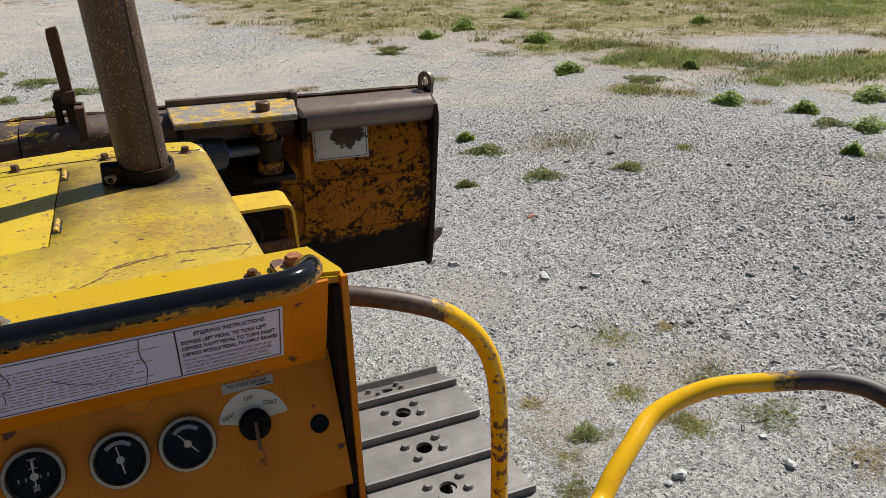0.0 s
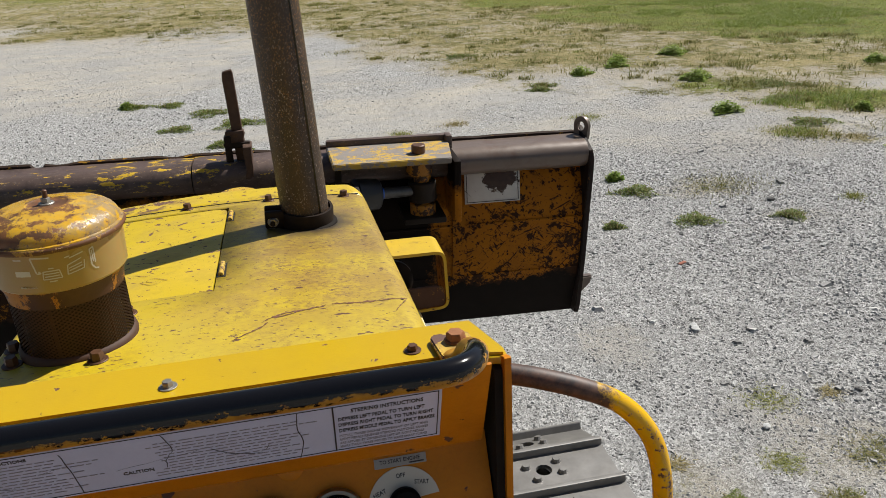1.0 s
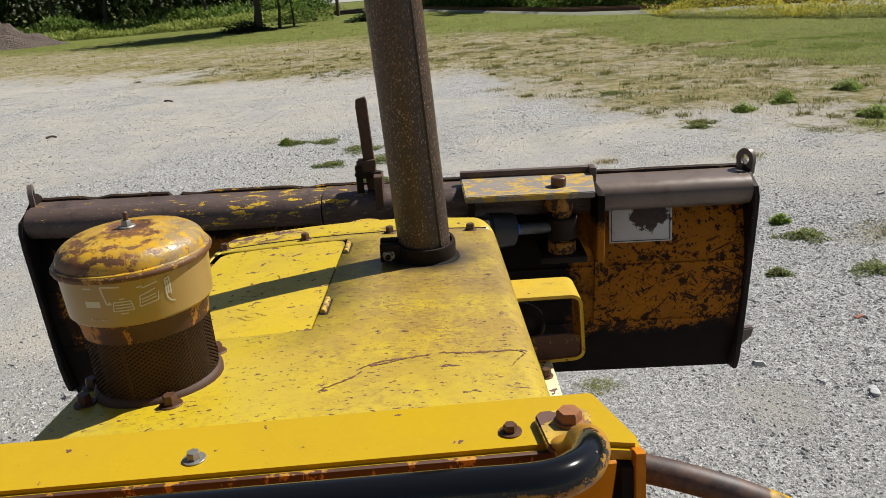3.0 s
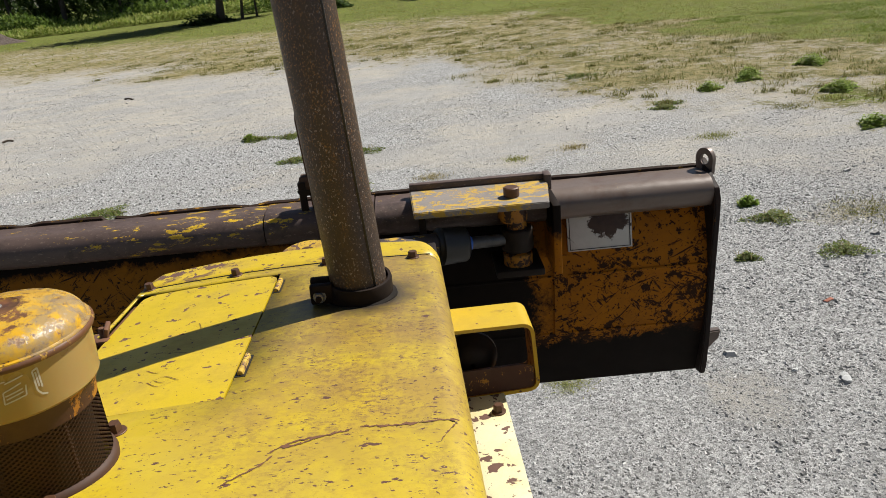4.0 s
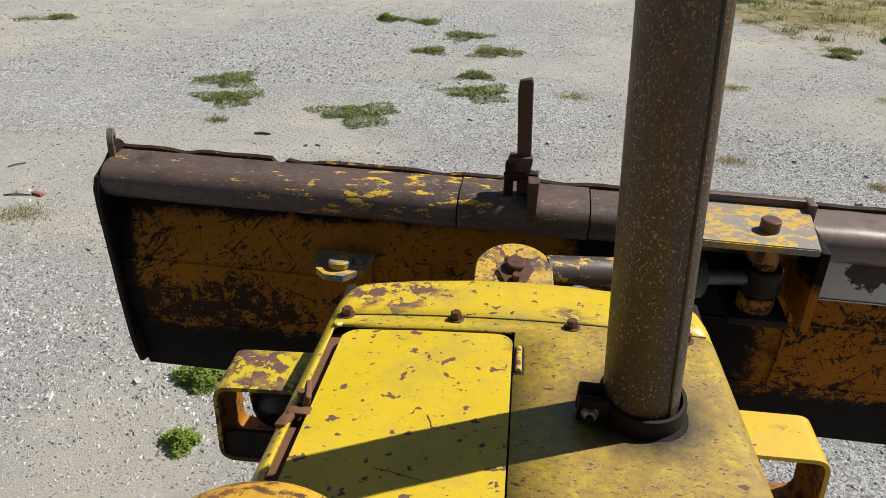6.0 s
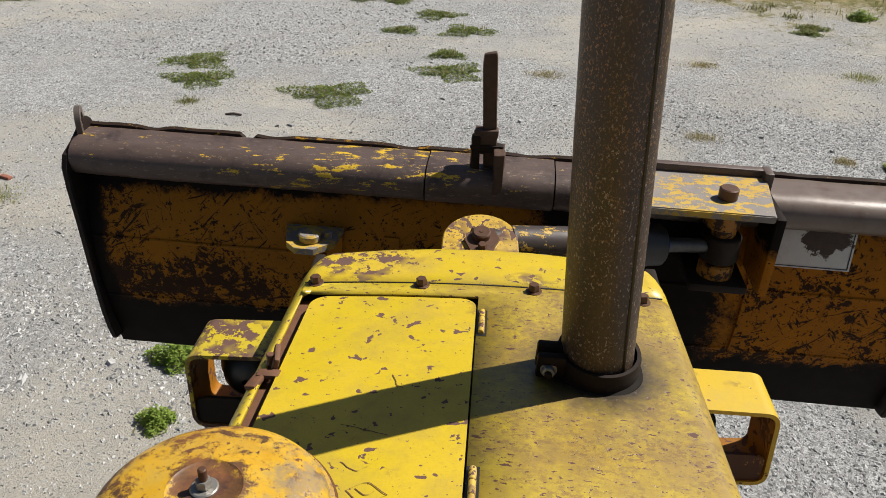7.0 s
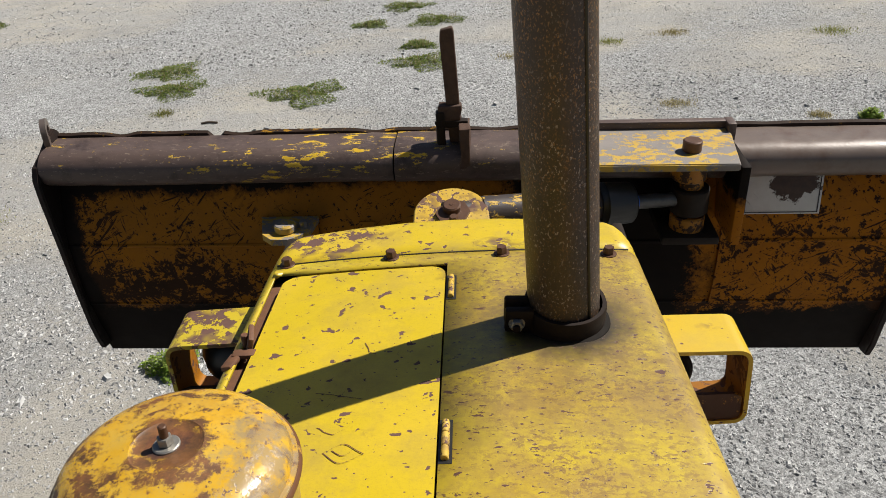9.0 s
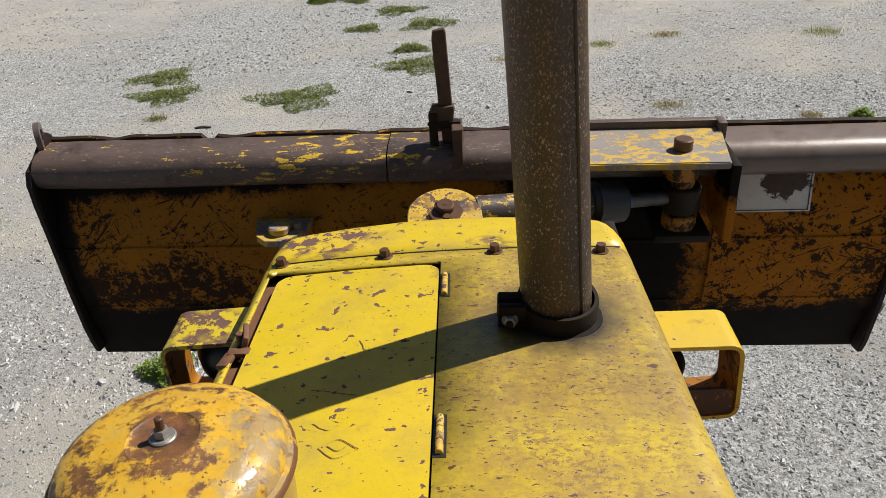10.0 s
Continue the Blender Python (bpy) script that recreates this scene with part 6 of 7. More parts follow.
def turf(x, y):
    """How much turf covers the gravel, and how green it is."""
    wx = fbm(x, y, 0.4) * 5.0 + fbm(x + 31.0, y, 1.6) * 2.0
    d = y - np.interp(x + wx * 0.6, EDGE_X, EDGE_Y)
    wob = fbm(x, y, 0.22) * 6.0 * np.clip(1 - (x - 3) / 6, 0.4, 1) + fbm(x, y, 0.9) * 3.5
    grass = np.clip(0.36 + (d + wob) / 11.0, 0, 0.66)
    g = y - np.interp(x + wx, GREEN_X, GREEN_Y) + fbm(x, y, 0.3) * 6.0 + fbm(x, y, 1.3) * 3.0
    green = np.clip(0.22 + (g + fbm(x, y, 0.18) * 7 + fbm(x, y, 0.8) * 2.5) / 9.0, 0, 1)
    grass = np.maximum(grass, np.clip(0.5 + g / 9.0, 0, 1.0))
    for px, py, rx, ry, amt, gn in PATCHES:
        k = np.exp(-(((x - px) / rx) ** 2 + ((y - py) / ry) ** 2))
        grass, green = np.clip(grass + amt * k, 0, 1), np.clip(green + gn * k, 0, 1)
    bare = np.exp(-(((x - 9.4) / 1.5) ** 2 + ((y - 8.9 + (x - 9.4) * 0.35) / 0.8) ** 2) ** 2)
    return grass * (1 - 0.92 * bare), green


SANDY = [(4.6, 5.07, 0.7, 0.25), (2.4, 2.7, 0.22, 0.30), (1.0, 6.7, 0.5, 0.3), (-3.2, 5.6, 0.9, 0.8), (-1.9, 3.4, 0.5, 0.9), (-2.2, 7.2, 1.2, 0.5), (1.9, 3.6, 0.3, 0.5), (3.4, 8.2, 0.8, 0.4), (0.6, 10.0, 1.2, 0.5), (1.7, 11.4, 1.8, 1.9), (5.4, 4.2, 0.5, 0.3)]


def dust(x, y):
    """Pale fine stretches between the coarse stone, in wheel-worn bands."""
    u, v = x * 0.8 + y * 0.6, -x * 0.6 + y * 0.8
    spots = sum(0.75 * np.exp(-((x - px) / rx) ** 2 - ((y - py) / ry) ** 2) for px, py, rx, ry in SANDY)
    return np.clip(spots + 0.38 + fbm(u * 0.6, v * 1.5, 0.30) * 2.2 + fbm(x, y, 0.9) * 1.0 + np.clip((-x - 0.8) / 6, 0, 0.30) + np.clip((y - 9) / 22, 0, 0.2) - 0.35 * np.exp(-((x - 2.3) / 1.2) ** 2 - ((y - 1.6) / 1.6) ** 2), 0, 1)


def ground_z(x, y):
    return fbm(x, y, 0.35) * 0.05 + fbm(x, y, 2.2) * 0.012


def axis_steps(lo, hi, step, far):
    core = np.arange(lo, hi + step / 2, step)
    out, s, v = [], step, hi
    while v < far:
        s *= 1.22
        v += s
        out.append(v)
    up = np.array(out)
    return np.concatenate([(lo - (up - hi))[::-1], core, up])


gx, gy = axis_steps(-9.0, 13.0, 0.14, 2500), axis_steps(-4.0, 24.0, 0.14, 2500)
GX, GY = np.meshgrid(gx, gy)
GZ = ground_z(GX, GY)
co = np.stack([GX, GY, GZ], -1).reshape(-1, 3)
nx, ny = len(gx), len(gy)
idx = np.arange(nx * ny).reshape(ny, nx)
fq = np.stack([idx[:-1, :-1], idx[:-1, 1:], idx[1:, 1:], idx[1:, :-1]], -1).reshape(-1, 4)
me = bpy.data.meshes.new("ground")
me.vertices.add(len(co)), me.loops.add(fq.size), me.polygons.add(len(fq))
me.vertices.foreach_set("co", co.astype(np.float32).ravel())
me.loops.foreach_set("vertex_index", fq.astype(np.int32).ravel())
me.polygons.foreach_set("loop_start", np.arange(0, fq.size, 4, dtype=np.int32))
me.polygons.foreach_set("use_smooth", np.ones(len(fq), dtype=bool))
me.update(calc_edges=True)
ga, gr = turf(GX, GY)
dusty = dust(GX, GY)
for nm, val in (("grass", ga), ("green", gr), ("dusty", dusty)):
    me.attributes.new(nm, "FLOAT", "POINT").data.foreach_set("value", val.astype(np.float32).ravel())
me.materials.append(M_GROUND)
tagged(new("ground", me), "pale crushed-stone yard running into dry and green turf", "ground", kind="structure")

rs_ = np.random.RandomState(11)


def many(name, verts, faces, material, label, category, flat=False):
    """One mesh from stacked arrays: verts (n, k, 3) and the faces of one piece (m, 3 or 4)."""
    n, k, _ = verts.shape
    f = (np.array(faces)[None] + (np.arange(n) * k)[:, None, None]).reshape(-1, np.array(faces).shape[1])
    me = bpy.data.meshes.new(name)
    me.vertices.add(n * k), me.loops.add(f.size), me.polygons.add(len(f))
    me.vertices.foreach_set("co", verts.astype(np.float32).ravel())
    me.loops.foreach_set("vertex_index", f.astype(np.int32).ravel())
    me.polygons.foreach_set("loop_start", np.arange(0, f.size, f.shape[1], dtype=np.int32))
    me.polygons.foreach_set("use_smooth", np.full(len(f), not flat))
    me.update(calc_edges=True)
    me.validate()
    me.materials.append(material)
    return tagged(new(name, me), label, category, kind="stuff") if label else me


# loose stones
ICO = bmesh.new()
bmesh.ops.create_icosphere(ICO, subdivisions=1, radius=1.0)
ICO.verts.index_update()
ico_v = np.array([v.co[:] for v in ICO.verts])
ico_f = [[v.index for v in f.verts] for f in ICO.faces]
ICO.free()


CHIP_V = np.array([(-1, -0.7, -0.5), (1, -0.8, -0.5), (0.9, 0.8, -0.5), (-0.9, 0.7, -0.5), (-0.45, 0.1, 0.7), (0.5, -0.1, 0.6)])
CHIP_F = [(0, 1, 5), (0, 5, 4), (1, 2, 5), (2, 3, 4), (2, 4, 5), (3, 0, 4)]


def stones(count, xr, yr, size, name, label, power=2.2, form=(CHIP_V, CHIP_F), tall=(0.34, 0.70)):
    x = rs_.uniform(*xr, count)
    y = yr[0] + (yr[1] - yr[0]) * rs_.uniform(0, 1, count) ** 1.4
    g, _ = turf(x, y)
    g = g + fbm(x, y, 1.7) * 0.7
    d = dust(x, y)
    fade = np.clip(np.abs(yr[1] - y) / 2.5, 0, 1) * np.clip((xr[1] - x) / 1.6, 0, 1) * np.clip((x - xr[0]) / 1.6, 0, 1)
    ok = (g < 0.55) & (rs_.uniform(0, 1, count) < fade) & (rs_.uniform(0, 1, count) > d * 0.62 - 0.15) & ~((np.abs(x) < 1.0) & (y < 1.9))
    x, y = x[ok], y[ok]
    n = len(x)
    s = (size[0] + (size[1] - size[0]) * rs_.uniform(0, 1, n) ** power) * np.clip(1.0 + fbm(x, y, 0.5) * np.where(y > 7, 0.8, 1.8), 0.6, np.where(y > 7, 1.2, 1.9)) * np.clip(1.15 + x * 0.20, 0.78, 1.0)
    sc = np.stack([s * rs_.uniform(0.7, 1.25, n), s * rs_.uniform(0.6, 1.1, n), s * rs_.uniform(*tall, n)], -1)
    a = rs_.uniform(0, 2 * np.pi, n)
    v = form[0][None] * (1 + rs_.uniform(-0.45, 0.45, (n, len(form[0]), 3))) * sc[:, None]
    c, sn = np.cos(a)[:, None], np.sin(a)[:, None]
    vx, vy = v[..., 0] * c - v[..., 1] * sn, v[..., 0] * sn + v[..., 1] * c
    vz = v[..., 2] + vx * rs_.uniform(-0.3, 0.3, (n, 1))
    z = ground_z(x, y)[:, None] + sc[:, 2:3] * 0.35
    return many(name, np.stack([vx + x[:, None], vy + y[:, None], vz + z], -1), form[1], M_STONE, label, "gravel", True)


BLOCK_V = np.array([(-1, -0.7, -0.6), (0.9, -0.8, -0.6), (1, 0.7, -0.5), (-0.8, 0.8, -0.6), (-0.6, -0.6, 0.5), (0.7, -0.4, 0.7), (0.6, 0.5, 0.5), (-0.7, 0.4, 0.8)])
BLOCK_F = [(0, 3, 2), (0, 2, 1), (4, 5, 6), (4, 6, 7), (0, 1, 5), (0, 5, 4), (1, 2, 6), (1, 6, 5), (2, 3, 7), (2, 7, 6), (3, 0, 4), (3, 4, 7)]
stones(400000, (-4.5, 7.5), (0.6, 9.0), (0.0042, 0.0145), "gravel", "loose angular grey gravel over the yard", 2.6)
stones(90000, (-9.0, 10.0), (7.0, 22.0), (0.006, 0.017), "far_gravel", "scattered grey gravel farther across the yard", 2.6, tall=(0.32, 0.60))
stones(50000, (-13.0, -0.6), (9.0, 27.0), (0.008, 0.026), "stray_gravel", "stray darker stones over the dusty side of the yard", 3.0, tall=(0.45, 0.9))
stones(60000, (-5.0, 6.5), (0.6, -5.0), (0.005, 0.016), "near_gravel", "loose angular grey gravel behind the machine", 3.0)
stones(900, (-4.0, 6.5), (0.8, 9.0), (0.014, 0.036), "cobble", "a few larger loose stones on the gravel", 4, (BLOCK_V, BLOCK_F))

# grass and weeds


def blades(x, y, h, w, lean):
    """Bent grass blades as two-piece slivers; returns (n, 5, 3)."""
    n = len(x)
    a = rs_.uniform(0, 2 * np.pi, n)
    dx, dy = np.cos(a), np.sin(a)
    l = lean * rs_.uniform(0.2, 1.0, n)
    z = ground_z(x, y) - 0.004
    p = np.stack([x, y, z], -1)
    side = np.stack([-dy, dx, np.zeros(n)], -1) * w[:, None]
    mid = p + np.stack([dx * l * 0.35, dy * l * 0.35, h * 0.62], -1)
    tip = p + np.stack([dx * l, dy * l, h], -1)
    return np.stack([p - side, p + side, mid + side * 0.7, mid - side * 0.7, tip], 1)


BF = [(0, 1, 2), (0, 2, 3), (3, 2, 4)]


def scatter(count, xr, yr, want):
    x, y = rs_.uniform(*xr, count), rs_.uniform(*yr, count)
    g, gr_ = turf(x, y)
    g = g + fbm(x, y, 1.7) * 0.8
    ok = rs_.uniform(0, 1, count) < want(g, gr_ + fbm(x, y, 0.6) * 0.9)
    return x[ok], y[ok]


def tufts(x, y, per, spread):
    k = rs_.randint(per // 2, per + 1, len(x))
    x, y = np.repeat(x, k), np.repeat(y, k)
    return x + rs_.normal(0, spread, len(x)), y + rs_.normal(0, spread, len(y))


tx, ty = scatter(42000, (-14, 16), (5, 34), lambda g, gr_: np.clip((g - 0.40) * 2.0, 0, 0.9) * np.clip(1.15 - gr_ * 1.2, 0.05, 1))
bx, by = tufts(tx, ty, 7, 0.06)
many("dry_grass", blades(bx, by, rs_.uniform(0.010, 0.045, len(bx)), rs_.uniform(0.003, 0.006, len(bx)), 0.10), BF, M_DRY, "straw-dry thin grass at the yard's edge", "grass")
tx, ty = scatter(60000, (-14, 17), (5, 36), lambda g, gr_: np.clip((g - 0.46) * 2.2, 0, 0.9) * np.clip((gr_ - 0.25) * 2.2, 0.0, 1))
bx, by = tufts(tx, ty, 7, 0.06)
many("green_grass", blades(bx, by, rs_.uniform(0.012, 0.060, len(bx)), rs_.uniform(0.003, 0.007, len(bx)), 0.10), BF, M_GRASS, "rough green grass beyond the gravel", "grass")
tx, ty = scatter(9000, (-60, 50), (28, 62), lambda g, gr_: np.clip((g - 0.5) * 2, 0, 1) * 0.8)
bx, by = tufts(tx, ty, 6, 0.25)
many("field_grass", blades(bx, by, rs_.uniform(0.03, 0.10, len(bx)), rs_.uniform(0.010, 0.022, len(bx)), 0.14), BF, M_GRASS, "rough mown grass of the far field", "grass")


def patch_clumps(n, xr, yr):
    """Ragged little tufts standing a hand high where the turf is thin."""
    x, y = rs_.uniform(*xr, n), rs_.uniform(*yr, n)
    g, gr_ = turf(x, y)
    ok = (g + fbm(x, y, 1.1) * 0.7 > 0.36) & (g < 0.93) & (rs_.uniform(0, 1, n) < np.clip(0.25 + gr_, 0, 1))
    x, y = x[ok], y[ok]
    k = rs_.randint(25, 120, len(x))
    r = np.repeat(rs_.uniform(0.04, 0.26, len(x)), k)
    return np.repeat(x, k) + rs_.normal(0, 1, k.sum()) * r, np.repeat(y, k) + rs_.normal(0, 1, k.sum()) * r * 0.8


bx, by = patch_clumps(4000, (-9, 12), (6.5, 30))
many("tufted_grass", blades(bx, by, rs_.uniform(0.015, 0.085, len(bx)), rs_.uniform(0.003, 0.008, len(bx)), 0.14), BF, M_TUFT, "ragged green tufts dotted over thin turf", "grass")


def green_patches(n):
    """Denser islands of fresh grass within the turf at the yard's far corner."""
    x, y = rs_.uniform(5.5, 14, n), rs_.uniform(6.5, 22, n)
    g, gr_ = turf(x, y)
    ok = (fbm(x, y, 0.9) + fbm(x, y, 0.35) * 0.8 + gr_ * 0.5 > 0.34 + np.clip((y - 13) * 0.03, 0, 1) + np.clip((x - 11.5) * 0.1, 0, 1)) & (g > 0.38)
    x, y = x[ok], y[ok]
    return np.repeat(x, 26) + rs_.normal(0, 0.07, len(x) * 26), np.repeat(y, 26) + rs_.normal(0, 0.07, len(x) * 26)


bx, by = green_patches(9000)
many("fresh_grass", blades(bx, by, rs_.uniform(0.02, 0.07, len(bx)), rs_.uniform(0.003, 0.007, len(bx)), 0.12), BF, M_FRESH, "fresh green grass islands in the turf", "grass")


def leaves(n, rx, h, size, flat=0.6):
    """A low mound of many small leaves about the origin: (n, 4, 3)."""
    a, r = rs_.uniform(0, 2 * np.pi, n), np.sqrt(rs_.uniform(0, 1, n))
    k = 1 + 0.35 * np.sin(a * 3 + rs_.uniform(0, 6)) + 0.2 * np.sin(a * 7)
    x, y = r * np.cos(a) * rx * k, r * np.sin(a) * rx * k * flat
    z = h * np.clip(1 - r ** 2, 0.05, 1) * rs_.uniform(0.15, 1.0, n)
    b, t = rs_.uniform(0, 2 * np.pi, n), rs_.uniform(-0.35, 0.65, n)
    u = np.stack([np.cos(b) * np.cos(t), np.sin(b) * np.cos(t), np.sin(t)], -1)
    w = np.stack([-np.sin(b), np.cos(b), rs_.uniform(-0.4, 0.4, n)], -1)
    s = size * rs_.uniform(0.6, 1.4, n)[:, None]
    c = np.stack([x, y, z], -1)
    return np.stack([c, c + u * s * 0.5 + w * s * 0.28, c + u * s, c + u * s * 0.5 - w * s * 0.28], 1)


UPRIGHT = [(6.41, 10.96, 0.23), (5.63, 8.76, 0.19), (5.78, 12.58, 0.19), (7.20, 13.30, 0.25), (7.17, 8.21, 0.12), (6.38, 6.52, 0.18), (6.82, 5.87, 0.16), (6.86, 5.08, 0.18), (6.15, 4.60, 0.10),
           (7.85, 5.92, 0.24), (3.20, 6.59, 0.07), (9.58, 11.05, 0.19), (-1.56, 3.61, 0.13), (-1.48, 3.13, 0.08), (-2.16, 12.53, 0.10), (5.99, 13.03, 0.17), (5.00, 12.15, 0.17)]
MATS = [(-0.60, 9.58, 0.17), (6.22, 7.87, 0.23), (7.10, 10.10, 0.27), (6.67, 9.13, 0.22), (6.67, 5.37, 0.15), (3.23, 6.17, 0.16), (3.38, 5.31, 0.15), (2.69, 5.40, 0.07), (4.15, 5.17, 0.11), (3.98, 11.20, 0.15), (2.72, 1.87, 0.13), (1.85, 2.11, 0.07),
        (8.03, 7.92, 0.28), (-3.32, 9.01, 0.31), (-3.08, 8.34, 0.29), (-1.65, 8.00, 0.34), (-0.52, 8.89, 0.31), (-0.43, 10.75, 0.28), (-1.26, 10.74, 0.19), (-0.87, 11.63, 0.25), (-1.51, 12.45, 0.18), (-2.03, 12.54, 0.17),
        (-6.91, 11.90, 0.20), (3.63, 15.03, 0.24), (4.11, 11.47, 0.18)]
WEEDS = [(*q, 0) for q in UPRIGHT] + [(*q, 1) for q in MATS]
THIN = [(6.65, 6.34, 0.14), (4.06, 6.11, 0.34), (5.75, 7.62, 0.24), (6.23, 7.13, 0.16), (5.35, 10.32, 0.22), (3.92, 9.19, 0.18), (1.79, 7.16, 0.11), (6.22, 4.39, 0.13), (2.45, 2.81, 0.11), (2.79, 2.78, 0.05), (2.68, 2.28, 0.12),
        (2.21, 2.32, 0.08), (1.73, 2.43, 0.04), (2.32, 2.02, 0.06), (2.34, 1.94, 0.08), (2.87, 1.46, 0.12), (1.61, 1.79, 0.07), (1.54, 9.27, 0.12), (0.51, 8.92, 0.15), (-7.36, 11.78, 0.20), (-3.60, 5.34, 0.18), (2.29, 9.50, 0.13),
        (-2.94, 7.60, 0.09), (4.92, 5.40, 0.08), (2.85, 6.70, 0.07), (7.30, 9.90, 0.25), (1.03, 3.92, 0.10)]


def twig(pts, r, label):
    bm = bmesh.new()
    sweep(bm, [(x, y, float(ground_z(np.array([x]), np.array([y]))[0]) + r * 0.7 + dz) for x, y, dz in pts], r, 7, 5)
    e = link_mesh("twig", bm, M_DARKWOOD)
    tagged(e, label, "twig", "twigs on the gravel")


twig([(-3.90, 5.64, 0), (-3.80, 5.655, 0.008), (-3.70, 5.665, 0)], 0.006, "thin dry twig lying on the gravel")
twig([(-3.86, 5.75, 0), (-3.83, 5.70, 0.008), (-3.80, 5.66, 0.004)], 0.004, "short forked twig lying on the gravel")
twig([(-4.21, 6.20, 0), (-4.16, 6.24, 0.01), (-4.12, 6.31, 0)], 0.006, "bent dry twig lying on the gravel")
twig([(-2.47, 7.27, 0), (-2.40, 7.275, 0.008), (-2.32, 7.265, 0)], 0.011, "stub of dark stick on the gravel")
bm = bmesh.new()
box(bm, (-0.05, -0.022, 0), (0.05, 0.022, 0.026), 0.006, pose(-3.644, 5.68, float(ground_z(np.array([-3.64]), np.array([5.68]))[0]) - 0.003, 2, 3, -22))
for q in bm.verts:
    q.co += noise.noise_vector(q.co * 40) * 0.004
tagged(link_mesh("brick_fragment", bm, M_BRICK), "broken bit of red brick lying on the gravel", "brick")

def rock(x, y, size, mat, label):
    """One broken stone lying loose on the gravel."""
    bm = bmesh.new()
    bmesh.ops.create_icosphere(bm, subdivisions=2, radius=1.0)
    off = Vector((x * 7, y * 5, 0))
    for v in bm.verts:
        d = v.co.copy()
        k = 1 + 0.42 * noise.noise(d * 1.2 + off)
        v.co = Vector((round(d.x * k * 2.2) / 2.2 * 0.55 + d.x * k * 0.45, d.y * k * 0.8, max(-0.35, d.z * k * 0.62))) * size
    z = float(ground_z(np.array([x]), np.array([y]))[0])
    bmesh.ops.transform(bm, matrix=pose(x, y, z + size * 0.28, 0, 0, x * 97), verts=bm.verts)
    tagged(link_mesh("rock", bm, mat, 24), label, "rock", "rocks in the yard")


for x, y, size, dark in ((4.22, 5.57, 0.040, 1), (4.95, 4.82, 0.026, 1), (5.06, 4.71, 0.022, 1), (3.58, 4.62, 0.028, 0), (2.06, 1.70, 0.034, 0), (2.29, 2.58, 0.024, 0), (2.46, 3.63, 0.030, 0),
                         (2.53, 1.56, 0.030, 0), (1.99, 1.68, 0.018, 0), (2.94, 2.76, 0.022, 1), (2.45, 3.59, 0.034, 0), (3.86, 5.34, 0.018, 1), (2.25, 3.76, 0.020, 0)):
    rock(x, y, size, M_ROCK_DARK if dark else M_ROCK, "dark broken stone lying on the gravel" if dark else "pale broken stone lying on the gravel")
bm = bmesh.new()
box(bm, (-0.035, -0.014, 0), (0.035, 0.014, 0.012), 0.004, pose(2.857, 4.55, float(ground_z(np.array([2.857]), np.array([4.55]))[0]) - 0.002, 4, -3, 25))
tagged(link_mesh("brick_fragment", bm, M_BRICK), "flat chip of red brick lying on the gravel", "brick")
twig([(-6.31, 19.78, 0), (-6.18, 19.66, 0.02), (-6.05, 19.53, 0)], 0.022, "dark stick lying far across the yard")
twig([(-7.26, 15.35, 0), (-7.17, 15.40, 0.02), (-7.08, 15.42, 0)], 0.020, "dark stub of wood on the dusty gravel")

for k, (x, y, r, low) in enumerate(WEEDS):
    n = int(700 + 14000 * r * r) if y > 5 else int(900 + 50000 * r * r)
    lv = leaves(n, r * (1.15 if low else 0.92), 0.05 if low else 0.05 + 0.52 * r, (0.026 if low else 0.036) * min(1.0, y / 7.0), 0.85)
    me = many("weed", lv, [(0, 1, 2, 3)], M_MAT if low else M_WEED, "", "")
    e = base("weed", (x, y, float(ground_z(np.array([x]), np.array([y]))[0])), "low mat of green weeds spreading on the gravel" if low else "leafy upright green weed growing from the gravel", "weed", "weeds in the yard")
    o = new("foliage", me)
    o.parent = e
    bx, by = rs_.normal(0, r * 0.45, 60), rs_.normal(0, r * 0.35, 60)
    bl = blades(bx + x, by + y, rs_.uniform(0.03, 0.10, 60) * min(1.0, max(0.25, y / 8.0)), np.full(60, 0.004), 0.07) - np.array(e.location)
    o = new("stem", many("stem", bl, BF, M_GRASS if not low else M_DRY, "", ""))
    o.parent = e
    tagged(o, kind="stuff")
for k, (x, y, r) in enumerate(THIN):
    n = int(120 + 2600 * r)
    bx, by = rs_.normal(0, r * 0.65, n) + x, rs_.normal(0, r * 0.55, n) + y
    bl = blades(bx, by, rs_.uniform(0.006, 0.040 if y > 5 else 0.018, n), rs_.uniform(0.0015, 0.0035, n), 0.06)
    zz = float(ground_z(np.array([x]), np.array([y]))[0])
    e = base("grass_tuft", (x, y, zz), "thin half-dry grass tuft in the gravel", "grass tuft", "tufts in the yard")
    o = new("blade_clump", many("tuft", bl - np.array((x, y, zz)), BF, (M_DRY, M_TUFT, M_GRASS)[k % 3], "", ""))
    o.parent = e
    tagged(o, kind="stuff")

# ---- far side of the field ----
rng = random.Random(3)


